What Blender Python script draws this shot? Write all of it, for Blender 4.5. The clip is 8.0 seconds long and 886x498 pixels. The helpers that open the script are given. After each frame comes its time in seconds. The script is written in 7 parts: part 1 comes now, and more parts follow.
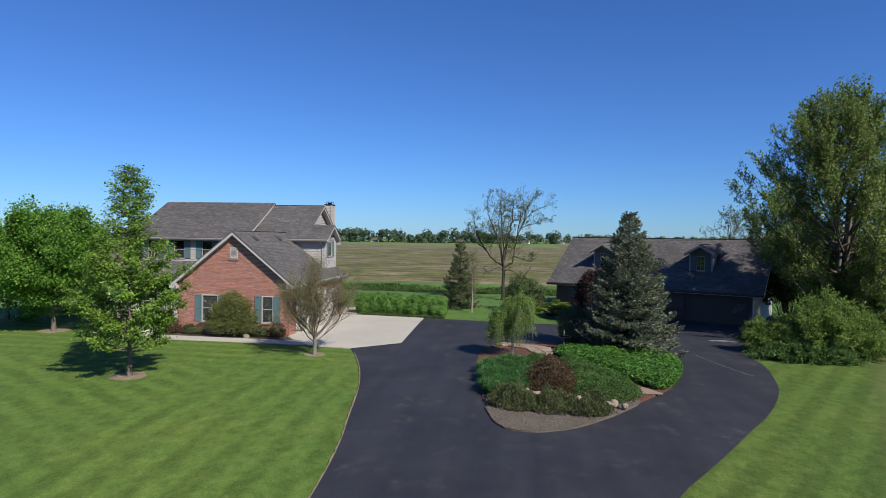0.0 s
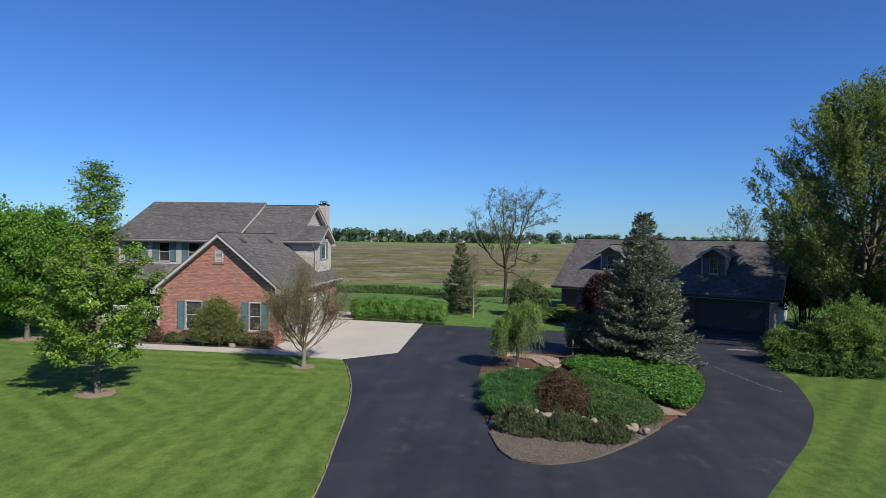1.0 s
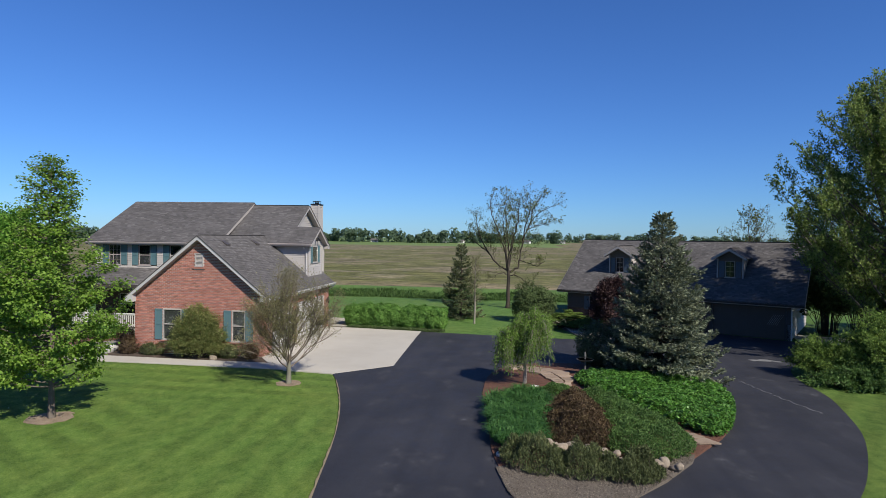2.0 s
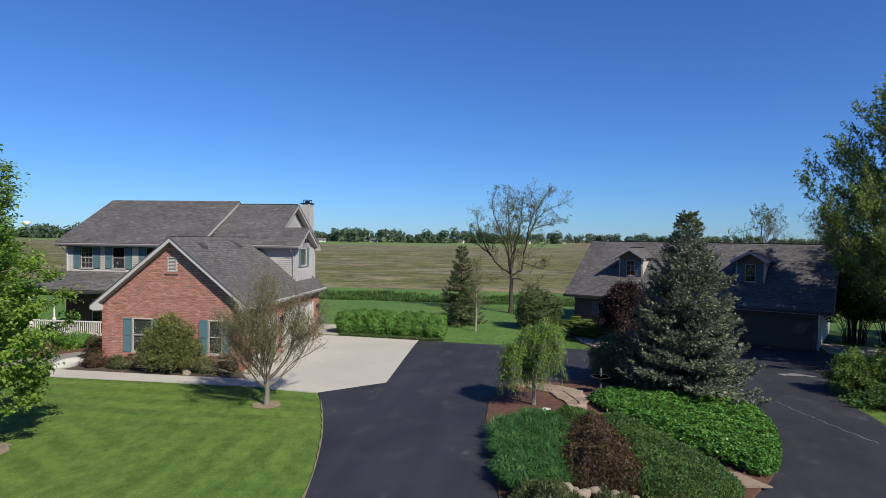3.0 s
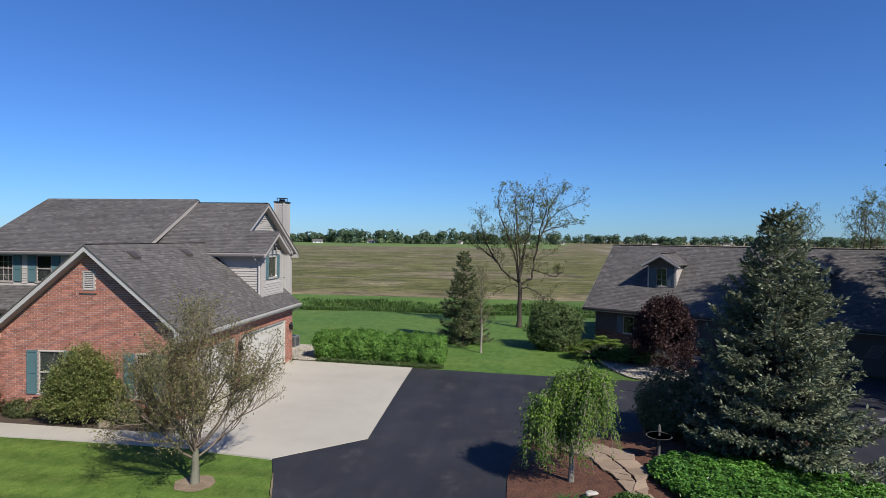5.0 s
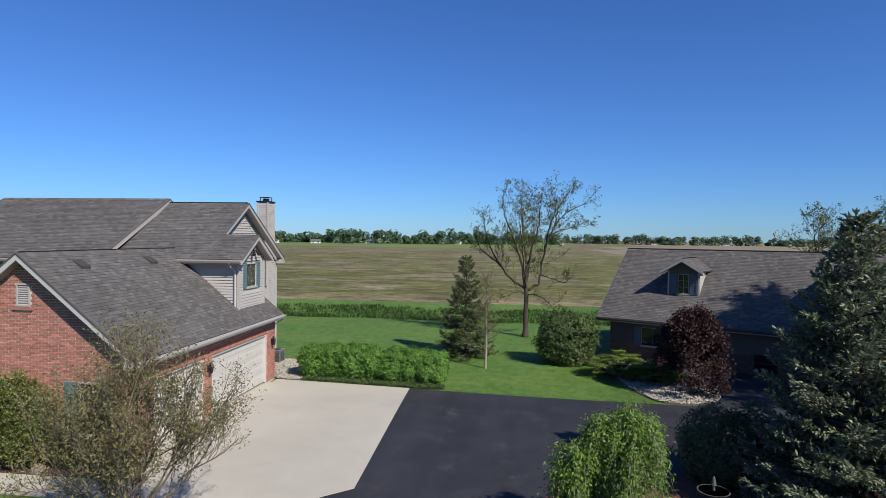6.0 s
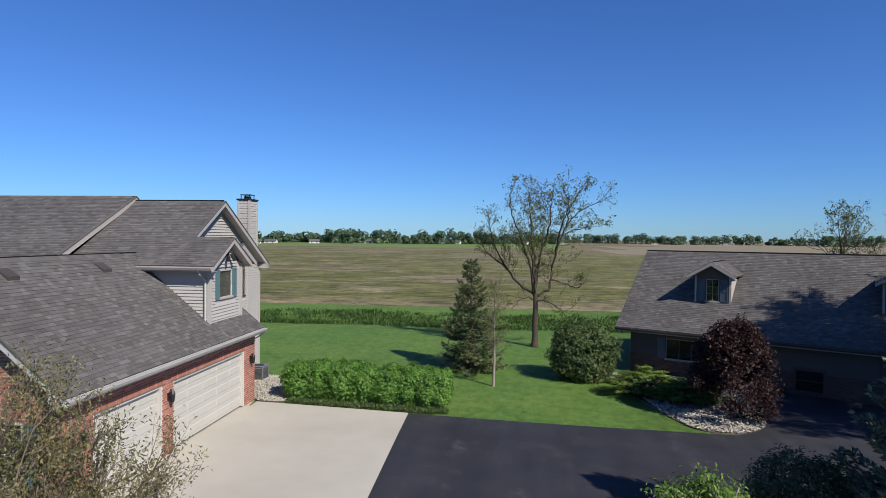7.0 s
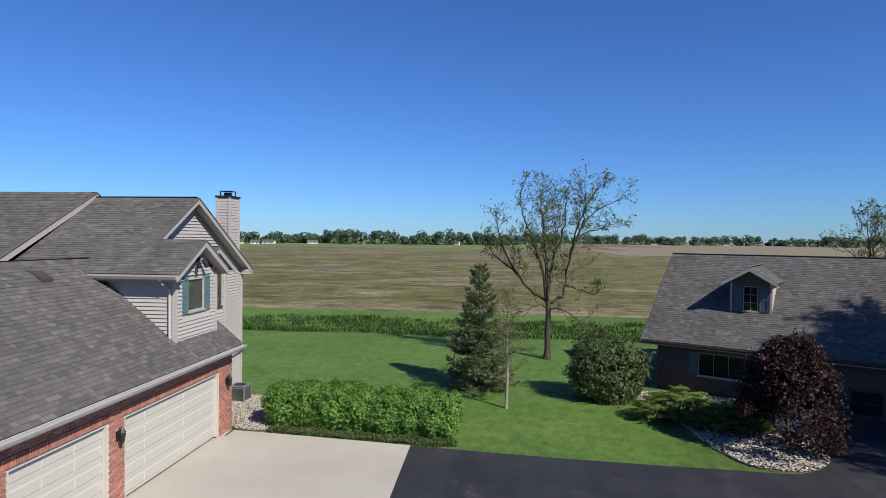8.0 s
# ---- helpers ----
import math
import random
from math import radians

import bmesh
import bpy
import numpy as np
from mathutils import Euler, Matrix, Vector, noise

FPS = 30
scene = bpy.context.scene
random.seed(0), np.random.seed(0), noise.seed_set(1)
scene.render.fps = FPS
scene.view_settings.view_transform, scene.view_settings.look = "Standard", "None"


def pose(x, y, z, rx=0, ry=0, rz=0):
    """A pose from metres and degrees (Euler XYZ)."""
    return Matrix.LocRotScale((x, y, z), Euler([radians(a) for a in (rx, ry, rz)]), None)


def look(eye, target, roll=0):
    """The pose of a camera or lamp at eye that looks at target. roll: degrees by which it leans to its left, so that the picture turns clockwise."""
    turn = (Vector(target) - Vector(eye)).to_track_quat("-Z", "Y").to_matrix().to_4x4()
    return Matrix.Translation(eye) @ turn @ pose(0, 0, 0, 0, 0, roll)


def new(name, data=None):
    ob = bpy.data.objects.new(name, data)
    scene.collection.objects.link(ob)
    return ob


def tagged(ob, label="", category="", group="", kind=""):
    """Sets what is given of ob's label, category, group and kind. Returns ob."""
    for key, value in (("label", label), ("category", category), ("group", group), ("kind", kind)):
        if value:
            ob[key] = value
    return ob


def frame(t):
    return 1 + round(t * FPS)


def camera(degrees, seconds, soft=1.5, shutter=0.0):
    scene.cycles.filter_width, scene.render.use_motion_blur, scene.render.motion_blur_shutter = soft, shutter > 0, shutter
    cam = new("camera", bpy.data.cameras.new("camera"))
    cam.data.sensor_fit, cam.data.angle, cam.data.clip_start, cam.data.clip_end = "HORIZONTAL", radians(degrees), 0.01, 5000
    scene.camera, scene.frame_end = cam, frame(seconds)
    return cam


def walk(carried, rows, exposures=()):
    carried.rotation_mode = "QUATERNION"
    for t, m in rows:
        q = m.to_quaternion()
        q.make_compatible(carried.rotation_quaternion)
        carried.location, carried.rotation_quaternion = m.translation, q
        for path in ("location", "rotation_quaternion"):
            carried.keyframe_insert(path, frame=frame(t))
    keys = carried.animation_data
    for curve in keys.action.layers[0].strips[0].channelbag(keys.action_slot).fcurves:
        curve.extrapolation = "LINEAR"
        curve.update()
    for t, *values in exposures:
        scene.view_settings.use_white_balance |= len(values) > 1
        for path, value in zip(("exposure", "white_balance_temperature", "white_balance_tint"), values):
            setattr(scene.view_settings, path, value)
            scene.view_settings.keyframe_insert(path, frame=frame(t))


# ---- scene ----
cam = camera(73.0, 8.0, soft=0.8)
PATH = [
    (0, (2.155, 1.885, 5.807), (1.875, 3.865, 5.768), 0.9),
    (0.5, (2.012, 2.981, 5.86), (1.73, 4.961, 5.821), 0.9),
    (1, (1.881, 4.079, 5.937), (1.6, 6.059, 5.897), 0.9),
    (1.5, (1.711, 5.298, 6.001), (1.43, 7.278, 5.961), 0.8),
    (3, (1.197, 9.407, 6.131), (0.917, 11.387, 6.091), 0.8),
    (3.5, (0.986, 10.908, 6.187), (0.707, 12.888, 6.147), 0.8),
    (4, (0.762, 12.434, 6.233), (0.485, 14.414, 6.194), 0.7),
    (4.5, (0.523, 13.995, 6.286), (0.247, 15.975, 6.248), 0.7),
    (6, (-0.291, 18.827, 6.532), (-0.56, 20.808, 6.494), 0.7),
    (6.5, (-0.57, 20.435, 6.617), (-0.839, 22.417, 6.577), 0.7),
    (7, (-0.892, 22.127, 6.63), (-1.159, 24.109, 6.591), 0.6),
    (7.5, (-1.23, 23.736, 6.65), (-1.494, 25.718, 6.612), 0.6),
    (8, (-1.622, 25.324, 6.689), (-1.885, 27.307, 6.652), 0.6),
]
walk(cam, [(t, look(eye, target, roll)) for t, eye, target, roll in PATH], exposures=[(0.0, 0.45), (8.0, 0.45)])

# ---- light ----
SUN_FROM = Vector((0.75, -0.662, 0.87)).normalized()
elevation = math.asin(SUN_FROM.z)
sky_world = bpy.data.worlds.new("sky")
scene.world = sky_world
sky_world.use_nodes = True
wn = sky_world.node_tree
sky = wn.nodes.new("ShaderNodeTexSky")
sky.sky_type, sky.sun_disc = "NISHITA", False
sky.sun_elevation = elevation
sky.sun_rotation = math.atan2(SUN_FROM.x, SUN_FROM.y)
sky.altitude, sky.air_density, sky.dust_density, sky.ozone_density = 200, 1.0, 0.1, 4.0
tint = wn.nodes.new("ShaderNodeMix")
tint.data_type, tint.blend_type = "RGBA", "MULTIPLY"
tint.inputs[0].default_value = 1.0
tint.inputs[7].default_value = (0.455, 0.775, 1.31, 1)
wn.links.new(sky.outputs[0], tint.inputs[6])
wn.links.new(tint.outputs[2], wn.nodes["Background"].inputs[0])
wn.nodes["Background"].inputs[1].default_value = 0.0675
sun = new("sun", bpy.data.lights.new("sun", "SUN"))
sun.data.energy, sun.data.angle, sun.data.color = 4.85, radians(0.55), (1.0, 0.94, 0.84)
sun.matrix_world = look(SUN_FROM * 60, (0, 0, 0))


# ---- materials ----
def nodes_of(name):
    m = bpy.data.materials.new(name)
    m.use_nodes = True
    return m, m.node_tree, m.node_tree.nodes["Principled BSDF"]


def noise_node(nt, coord, scale, detail=5.0, stretch=(1, 1, 1), rough=0.6):
    mp = nt.nodes.new("ShaderNodeMapping")
    mp.inputs["Scale"].default_value = stretch
    nt.links.new(coord, mp.inputs["Vector"])
    n = nt.nodes.new("ShaderNodeTexNoise")
    n.inputs["Scale"].default_value, n.inputs["Detail"].default_value, n.inputs["Roughness"].default_value = scale, detail, rough
    nt.links.new(mp.outputs[0], n.inputs["Vector"])
    return n.outputs["Fac"]


def ramp(nt, fac, stops):
    r = nt.nodes.new("ShaderNodeValToRGB")
    el = r.color_ramp.elements
    while len(el) < len(stops):
        el.new(0.5)
    for e, (p, c) in zip(el, stops):
        e.position, e.color = p, (*c, 1) if len(c) == 3 else c
    nt.links.new(fac, r.inputs[0])
    return r.outputs[0]


def blend(nt, fac, a, b, mode="MIX"):
    x = nt.nodes.new("ShaderNodeMix")
    x.data_type, x.blend_type = "RGBA", mode
    for sock, v in ((x.inputs[0], fac), (x.inputs[6], a), (x.inputs[7], b)):
        if isinstance(v, (int, float)):
            sock.default_value = v
        elif isinstance(v, tuple):
            sock.default_value = (*v, 1)
        else:
            nt.links.new(v, sock)
    return x.outputs[2]


def bump_of(nt, b, height, strength, distance):
    n = nt.nodes.new("ShaderNodeBump")
    n.inputs["Strength"].default_value, n.inputs["Distance"].default_value = strength, distance
    nt.links.new(height, n.inputs["Height"])
    nt.links.new(n.outputs[0], b.inputs["Normal"])


def place(nt):
    return nt.nodes.new("ShaderNodeNewGeometry").outputs["Position"]


def object_place(nt):
    return nt.nodes.new("ShaderNodeTexCoord").outputs["Object"]


def island(nt):
    return nt.nodes.new("ShaderNodeNewGeometry").outputs["Random Per Island"]


def surface(name, dark, light, rough=0.7, coarse=1.5, fine=30.0, bump=0.3, depth=0.01, metal=0.0, stretch=(1, 1, 1), spec=0.4, pieces=0.0):
    """A surface with stains at one scale and grain at another; pieces: how far single pieces differ."""
    m, nt, b = nodes_of(name)
    at = object_place(nt)
    big, small = noise_node(nt, at, coarse, 4, stretch), noise_node(nt, at, fine, 4, stretch)
    c = blend(nt, 0.45, ramp(nt, big, [(0.3, dark), (0.7, light)]), ramp(nt, small, [(0.3, dark), (0.7, light)]))
    if pieces:
        r = nt.nodes.new("ShaderNodeObjectInfo").outputs["Random"]
        s = nt.nodes.new("ShaderNodeMath")
        s.operation = "ADD"
        nt.links.new(r, s.inputs[0])
        nt.links.new(island(nt), s.inputs[1])
        f = nt.nodes.new("ShaderNodeMath")
        f.operation = "FRACT"
        nt.links.new(s.outputs[0], f.inputs[0])
        lo, hi = 1 - pieces, 1 + pieces
        c = blend(nt, 1.0, c, ramp(nt, f.outputs[0], [(0.0, (lo, lo, lo)), (0.35, (0.95, 0.95, 0.95)), (0.75, (1.03, 1.03, 1.03)), (1.0, (hi + 0.1, hi + 0.1, hi + 0.1))]), "MULTIPLY")
    nt.links.new(c, b.inputs["Base Color"])
    b.inputs["Roughness"].default_value, b.inputs["Metallic"].default_value = rough, metal
    b.inputs["Specular IOR Level"].default_value = spec
    bump_of(nt, b, small, bump, depth)
    return m


def leafy(name, dark, mid, light, through_light=0.3, rough=0.6, spec=0.25, gain=1.06):
    m, nt, b = nodes_of(name)
    at = object_place(nt)
    dark, mid, light = [tuple(min(0.9, gain * v) for v in c) for c in (dark, mid, light)]
    c = ramp(nt, island(nt), [(0.0, dark), (0.5, mid), (1.0, light)])
    c = blend(nt, 1.0, c, ramp(nt, noise_node(nt, at, 0.9, 3), [(0.3, (0.72, 0.75, 0.7)), (0.7, (1.2, 1.15, 1.1))]), "MULTIPLY")
    nt.links.new(c, b.inputs["Base Color"])
    b.inputs["Roughness"].default_value = rough
    b.inputs["Specular IOR Level"].default_value = spec
    tr = nt.nodes.new("ShaderNodeBsdfTranslucent")
    nt.links.new(c, tr.inputs[0])
    mix = nt.nodes.new("ShaderNodeMixShader")
    mix.inputs[0].default_value = through_light
    nt.links.new(b.outputs[0], mix.inputs[1])
    nt.links.new(tr.outputs[0], mix.inputs[2])
    nt.links.new(mix.outputs[0], nt.nodes["Material Output"].inputs[0])
    return m


def math_node(nt, op, a, b=0.0, c=None):
    n = nt.nodes.new("ShaderNodeMath")
    n.operation = op
    for i, v in enumerate((a, b) if c is None else (a, b, c)):
        if isinstance(v, (int, float)):
            n.inputs[i].default_value = v
        else:
            nt.links.new(v, n.inputs[i])
    return n.outputs[0]


def lawn_material():
    m, nt, b = nodes_of("lawn_grass")
    at = place(nt)
    xyz = nt.nodes.new("ShaderNodeSeparateXYZ")
    nt.links.new(at, xyz.inputs[0])

    def span(v, lo, hi, to_lo=0.0, to_hi=1.0):
        r = nt.nodes.new("ShaderNodeMapRange")
        for k, q in enumerate((lo, hi, to_lo, to_hi)):
            r.inputs[k + 1].default_value = q
        nt.links.new(v, r.inputs[0])
        return r.outputs[0]

    # mowing passes: along the drive near it, across the yard by the walk, slanting further off
    off = math_node(nt, "MULTIPLY", noise_node(nt, at, 0.13, 3), 2.0)
    along = math_node(nt, "ADD", math_node(nt, "MULTIPLY_ADD", xyz.outputs[1], 0.06, xyz.outputs[0]), off)
    slant = math_node(nt, "ADD", math_node(nt, "MULTIPLY_ADD", xyz.outputs[0], 0.6, xyz.outputs[1]), off)
    across = math_node(nt, "ADD", xyz.outputs[1], math_node(nt, "MULTIPLY", off, 0.4))
    far_side = math_node(nt, "MULTIPLY_ADD", xyz.outputs[1], -0.62, xyz.outputs[0])

    def passes(v, pace):
        return span(math_node(nt, "SINE", math_node(nt, "MULTIPLY", v, pace)), -0.55, 0.55, -1.0, 1.0)

    stripes = blend(nt, span(xyz.outputs[0], -12.0, -9.0), passes(slant, 4.6), passes(along, 5.6))
    stripes = blend(nt, span(xyz.outputs[1], 26.0, 27.5), stripes, passes(across, 5.2))
    stripes = blend(nt, span(xyz.outputs[0], 3.0, 4.0), stripes, passes(far_side, 4.6))
    stripes = math_node(nt, "MULTIPLY", stripes, span(xyz.outputs[1], 33.0, 42.0, 1.0, 0.2))
    patchy = noise_node(nt, at, 0.45, 4)
    stripes = math_node(nt, "MULTIPLY", stripes, span(patchy, 0.36, 0.64, 0.05, 1.0))
    fine = noise_node(nt, at, 15, 8, rough=0.85)
    mid = noise_node(nt, at, 2.6, 7, (1.0, 0.7, 1), rough=0.75)
    big = noise_node(nt, at, 0.2, 4)
    c = ramp(nt, fine, [(0.34, (0.04, 0.0798, 0.0135)), (0.5, (0.088, 0.148, 0.027)), (0.66, (0.167, 0.228, 0.0635))])
    c = blend(nt, 0.4, c, ramp(nt, mid, [(0.32, (0.0495, 0.095, 0.015)), (0.5, (0.083, 0.135, 0.0248)), (0.68, (0.124, 0.171, 0.041))]))
    c = blend(nt, 1.0, c, ramp(nt, mid, [(0.36, (0.8, 0.84, 0.8)), (0.5, (1.0, 1.0, 1.0)), (0.64, (1.2, 1.15, 1.15))]), "MULTIPLY")
    c = blend(nt, 1.0, c, ramp(nt, big, [(0.3, (0.84, 0.92, 0.9)), (0.5, (1.0, 1.0, 1.0)), (0.7, (1.22, 1.08, 1.1))]), "MULTIPLY")
    c = blend(nt, 1.0, c, span(stripes, -1.0, 1.0, 0.8, 1.17), "MULTIPLY")
    # thin tired turf on the far side of the drive, with a dry worn track beyond it, less red and bluer towards the back
    c = blend(nt, span(xyz.outputs[0], 3.0, 4.0), c, blend(nt, 1.0, c, (0.84, 0.83, 0.86), "MULTIPLY"))
    track = math_node(nt, "MULTIPLY_ADD", xyz.outputs[1], -0.48, xyz.outputs[0])
    worn = math_node(nt, "MULTIPLY", span(track, 2.2, 3.6), span(patchy, 0.35, 0.6, 0.25, 0.85))
    worn = math_node(nt, "MULTIPLY", worn, span(xyz.outputs[1], 36.0, 40.0, 1.0, 0.0))
    c = blend(nt, worn, c, (0.114, 0.11, 0.0494))
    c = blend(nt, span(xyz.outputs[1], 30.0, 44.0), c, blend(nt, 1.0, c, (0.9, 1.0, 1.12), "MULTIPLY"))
    nt.links.new(c, b.inputs["Base Color"])
    b.inputs["Roughness"].default_value, b.inputs["Specular IOR Level"].default_value = 0.8, 0.12
    bump_of(nt, b, fine, 0.6, 0.04)
    return m


def field_material():
    m, nt, b = nodes_of("stubble_field")
    at = place(nt)
    xyz = nt.nodes.new("ShaderNodeSeparateXYZ")
    nt.links.new(at, xyz.inputs[0])
    # stubble in slanting drill lines, weedy olive patches, pale straw streaks and dark clods
    lean = nt.nodes.new("ShaderNodeMapping")
    lean.inputs["Rotation"].default_value = (0, 0, radians(7))
    nt.links.new(at, lean.inputs["Vector"])
    rows = noise_node(nt, lean.outputs[0], 1.0, 7, (0.11, 0.16, 1), 0.78)
    straw = noise_node(nt, lean.outputs[0], 1.0, 6, (0.045, 0.085, 1), 0.75)
    patch = noise_node(nt, at, 1.0, 5, (0.03, 0.045, 1), 0.66)
    grain = noise_node(nt, at, 1.3, 8, (0.6, 1, 1), 0.85)
    clods = noise_node(nt, at, 0.35, 7, (0.5, 1, 1), 0.75)

    def reach(v, lo, hi, to_lo, to_hi):
        r = nt.nodes.new("ShaderNodeMapRange")
        for k, q in enumerate((lo, hi, to_lo, to_hi)):
            r.inputs[k + 1].default_value = q
        nt.links.new(v, r.inputs[0])
        return r.outputs[0]

    tan = ramp(nt, rows, [(0.34, (0.104, 0.0885, 0.0555)), (0.5, (0.15, 0.129, 0.084)), (0.66, (0.205, 0.177, 0.12))])
    olive = ramp(nt, rows, [(0.36, (0.076, 0.082, 0.03)), (0.52, (0.108, 0.11, 0.042)), (0.66, (0.145, 0.142, 0.062))])
    weedy = math_node(nt, "ADD", patch, reach(xyz.outputs[1], 110.0, 380.0, 0.11, -0.04))
    c = blend(nt, ramp(nt, weedy, [(0.44, (0, 0, 0)), (0.56, (1, 1, 1))]), tan, olive)
    c = blend(nt, ramp(nt, straw, [(0.53, (0, 0, 0)), (0.62, (0.7, 0.7, 0.7))]), c, (0.228, 0.194, 0.133))
    edge = reach(xyz.outputs[1], 80.0, 90.0, 0.65, 0.0)
    c = blend(nt, edge, c, (0.22, 0.171, 0.118))
    c = blend(nt, 1.0, c, ramp(nt, clods, [(0.36, (0.5, 0.51, 0.5)), (0.47, (0.97, 0.97, 0.97)), (0.64, (1.4, 1.35, 1.3))]), "MULTIPLY")
    c = blend(nt, 1.0, c, ramp(nt, grain, [(0.36, (0.5, 0.51, 0.5)), (0.5, (0.93, 0.93, 0.93)), (0.62, (1.42, 1.37, 1.32))]), "MULTIPLY")
    nt.links.new(c, b.inputs["Base Color"])
    b.inputs["Roughness"].default_value, b.inputs["Specular IOR Level"].default_value = 0.95, 0.1
    bump_of(nt, b, grain, 0.6, 0.15)
    return m


def asphalt_material():
    m, nt, b = nodes_of("sealed_asphalt")
    at = place(nt)
    big = noise_node(nt, at, 0.28, 5)
    wear = noise_node(nt, at, 0.8, 8, (1.0, 0.75, 1), 0.72)
    track = noise_node(nt, at, 1.0, 4, (1.1, 0.09, 1))
    grain = noise_node(nt, at, 60, 3)
    c = ramp(nt, big, [(0.3, (0.0163, 0.0168, 0.0212)), (0.7, (0.0265, 0.027, 0.033))])
    c = blend(nt, ramp(nt, wear, [(0.55, (0, 0, 0)), (0.64, (0.12, 0.12, 0.12)), (0.72, (0.7, 0.7, 0.7))]), c, (0.0912, 0.0912, 0.0988))
    c = blend(nt, 1.0, c, ramp(nt, track, [(0.35, (0.88, 0.88, 0.9)), (0.65, (1.2, 1.19, 1.17))]), "MULTIPLY")
    c = blend(nt, 1.0, c, ramp(nt, grain, [(0.3, (0.68, 0.68, 0.68)), (0.7, (1.32, 1.32, 1.32))]), "MULTIPLY")
    nt.links.new(c, b.inputs["Base Color"])
    nt.links.new(ramp(nt, wear, [(0.3, (0.62, 0.62, 0.62)), (0.7, (0.85, 0.85, 0.85))]), b.inputs["Roughness"])
    b.inputs["Specular IOR Level"].default_value = 0.35
    bump_of(nt, b, grain, 0.35, 0.008)
    return m


def glass_material():
    m, nt, b = nodes_of("window_glass")
    b.inputs["Base Color"].default_value = (0.85, 0.9, 0.9, 1)
    b.inputs["Roughness"].default_value = 0.03
    b.inputs["Transmission Weight"].default_value = 1.0
    b.inputs["IOR"].default_value = 1.35
    return m


LAWN, FIELD, ASPHALT, GLASS = lawn_material(), field_material(), asphalt_material(), glass_material()
WHEAT = surface("young_wheat", (0.076, 0.129, 0.0228), (0.129, 0.175, 0.038), 0.9, 0.05, 1.0, 0.3, 0.05, stretch=(0.2, 1, 1))
STUBBLE = surface("pale_stubble", (0.152, 0.125, 0.076), (0.213, 0.179, 0.114), 0.9, 0.05, 1.0, 0.3, 0.05, stretch=(0.2, 1, 1))
CONCRETE = surface("concrete", (0.32, 0.295, 0.25), (0.43, 0.402, 0.348), 0.85, 0.35, 45, 0.25, 0.006)
# darker, greyer concrete for the walk's curve to the porch
DARK_CONCRETE = surface("dark_concrete", (0.15, 0.135, 0.118), (0.25, 0.228, 0.2), 0.9, 0.8, 45, 0.3, 0.006)
MORTAR = surface("mortar", (0.45, 0.39, 0.345), (0.53, 0.47, 0.42), 0.95, 2, 60, 0.4, 0.01)
BRICK = surface("red_brick", (0.275, 0.105, 0.074), (0.36, 0.158, 0.115), 0.9, 4.5, 40, 0.4, 0.006, pieces=0.26)
SHINGLE = surface("asphalt_shingle", (0.07, 0.0655, 0.0645), (0.122, 0.115, 0.113), 0.95, 0.5, 38, 0.6, 0.008, pieces=0.24, spec=0.2)
SIDING = surface("vinyl_siding", (0.35, 0.323, 0.3), (0.403, 0.376, 0.35), 0.55, 0.4, 20, 0.08, 0.003)
# siding for shaded walls, shade put into the colour; sunlit sides take SIDING
SHADED_SIDING = surface("shaded_taupe_siding", (0.0722, 0.0532, 0.0395), (0.095, 0.073, 0.0562), 0.6, 0.4, 20, 0.08, 0.003)
TRIM = surface("white_trim", (0.517, 0.502, 0.471), (0.593, 0.578, 0.547), 0.5, 0.7, 25, 0.08, 0.003)
BRONZE = surface("bronze_trim", (0.0456, 0.038, 0.0342), (0.0684, 0.0593, 0.0532), 0.5, 0.7, 25, 0.08, 0.003)
# brick of the garage building's front, darkened to carry its shade
SHADED_BRICK = surface("shaded_brick", (0.076, 0.0418, 0.0319), (0.129, 0.076, 0.0593), 0.9, 0.8, 40, 0.4, 0.006, pieces=0.3)
TAUPE_TRIM = surface("taupe_trim", (0.304, 0.266, 0.251), (0.357, 0.319, 0.304), 0.5, 0.7, 25, 0.08, 0.003)
RAKE_TRIM = surface("taupe_rake", (0.304, 0.277, 0.262), (0.365, 0.338, 0.319), 0.5, 0.7, 25, 0.08, 0.003)
RING_MULCH = surface("straw_mulch", (0.129, 0.0874, 0.057), (0.304, 0.236, 0.167), 0.95, 3, 34, 0.9, 0.03)
GUTTER = surface("white_gutter", (0.35, 0.338, 0.327), (0.433, 0.422, 0.41), 0.35, 0.7, 25, 0.05, 0.002)
SHUTTER = surface("teal_shutter", (0.0646, 0.125, 0.141), (0.0912, 0.163, 0.179), 0.55, 0.8, 25, 0.1, 0.003)
BARN_SHUTTER = surface("slate_shutter", (0.05, 0.07, 0.09), (0.072, 0.098, 0.122), 0.5, 0.8, 25, 0.1, 0.003)
DOOR = surface("cream_door", (0.415, 0.4, 0.365), (0.465, 0.45, 0.415), 0.5, 0.5, 20, 0.06, 0.002)
DARK = surface("dark_interior", (0.00912, 0.00988, 0.0114), (0.0198, 0.0213, 0.0251), 0.9)
CURTAIN = surface("blind_cloth", (0.228, 0.22, 0.205), (0.289, 0.281, 0.258), 0.8, 2, 20)
MULCH = surface("bark_mulch", (0.05, 0.022, 0.014), (0.15, 0.066, 0.04), 0.95, 4, 17, 1.0, 0.05)
PEBBLE = surface("tan_pebble", (0.078, 0.064, 0.05), (0.155, 0.13, 0.103), 0.9, 3, 30, 0.2, 0.004, pieces=0.5)
GRAVEL_BED = surface("gravel_bed", (0.07, 0.056, 0.044), (0.135, 0.112, 0.088), 0.95, 2, 45, 0.8, 0.02)
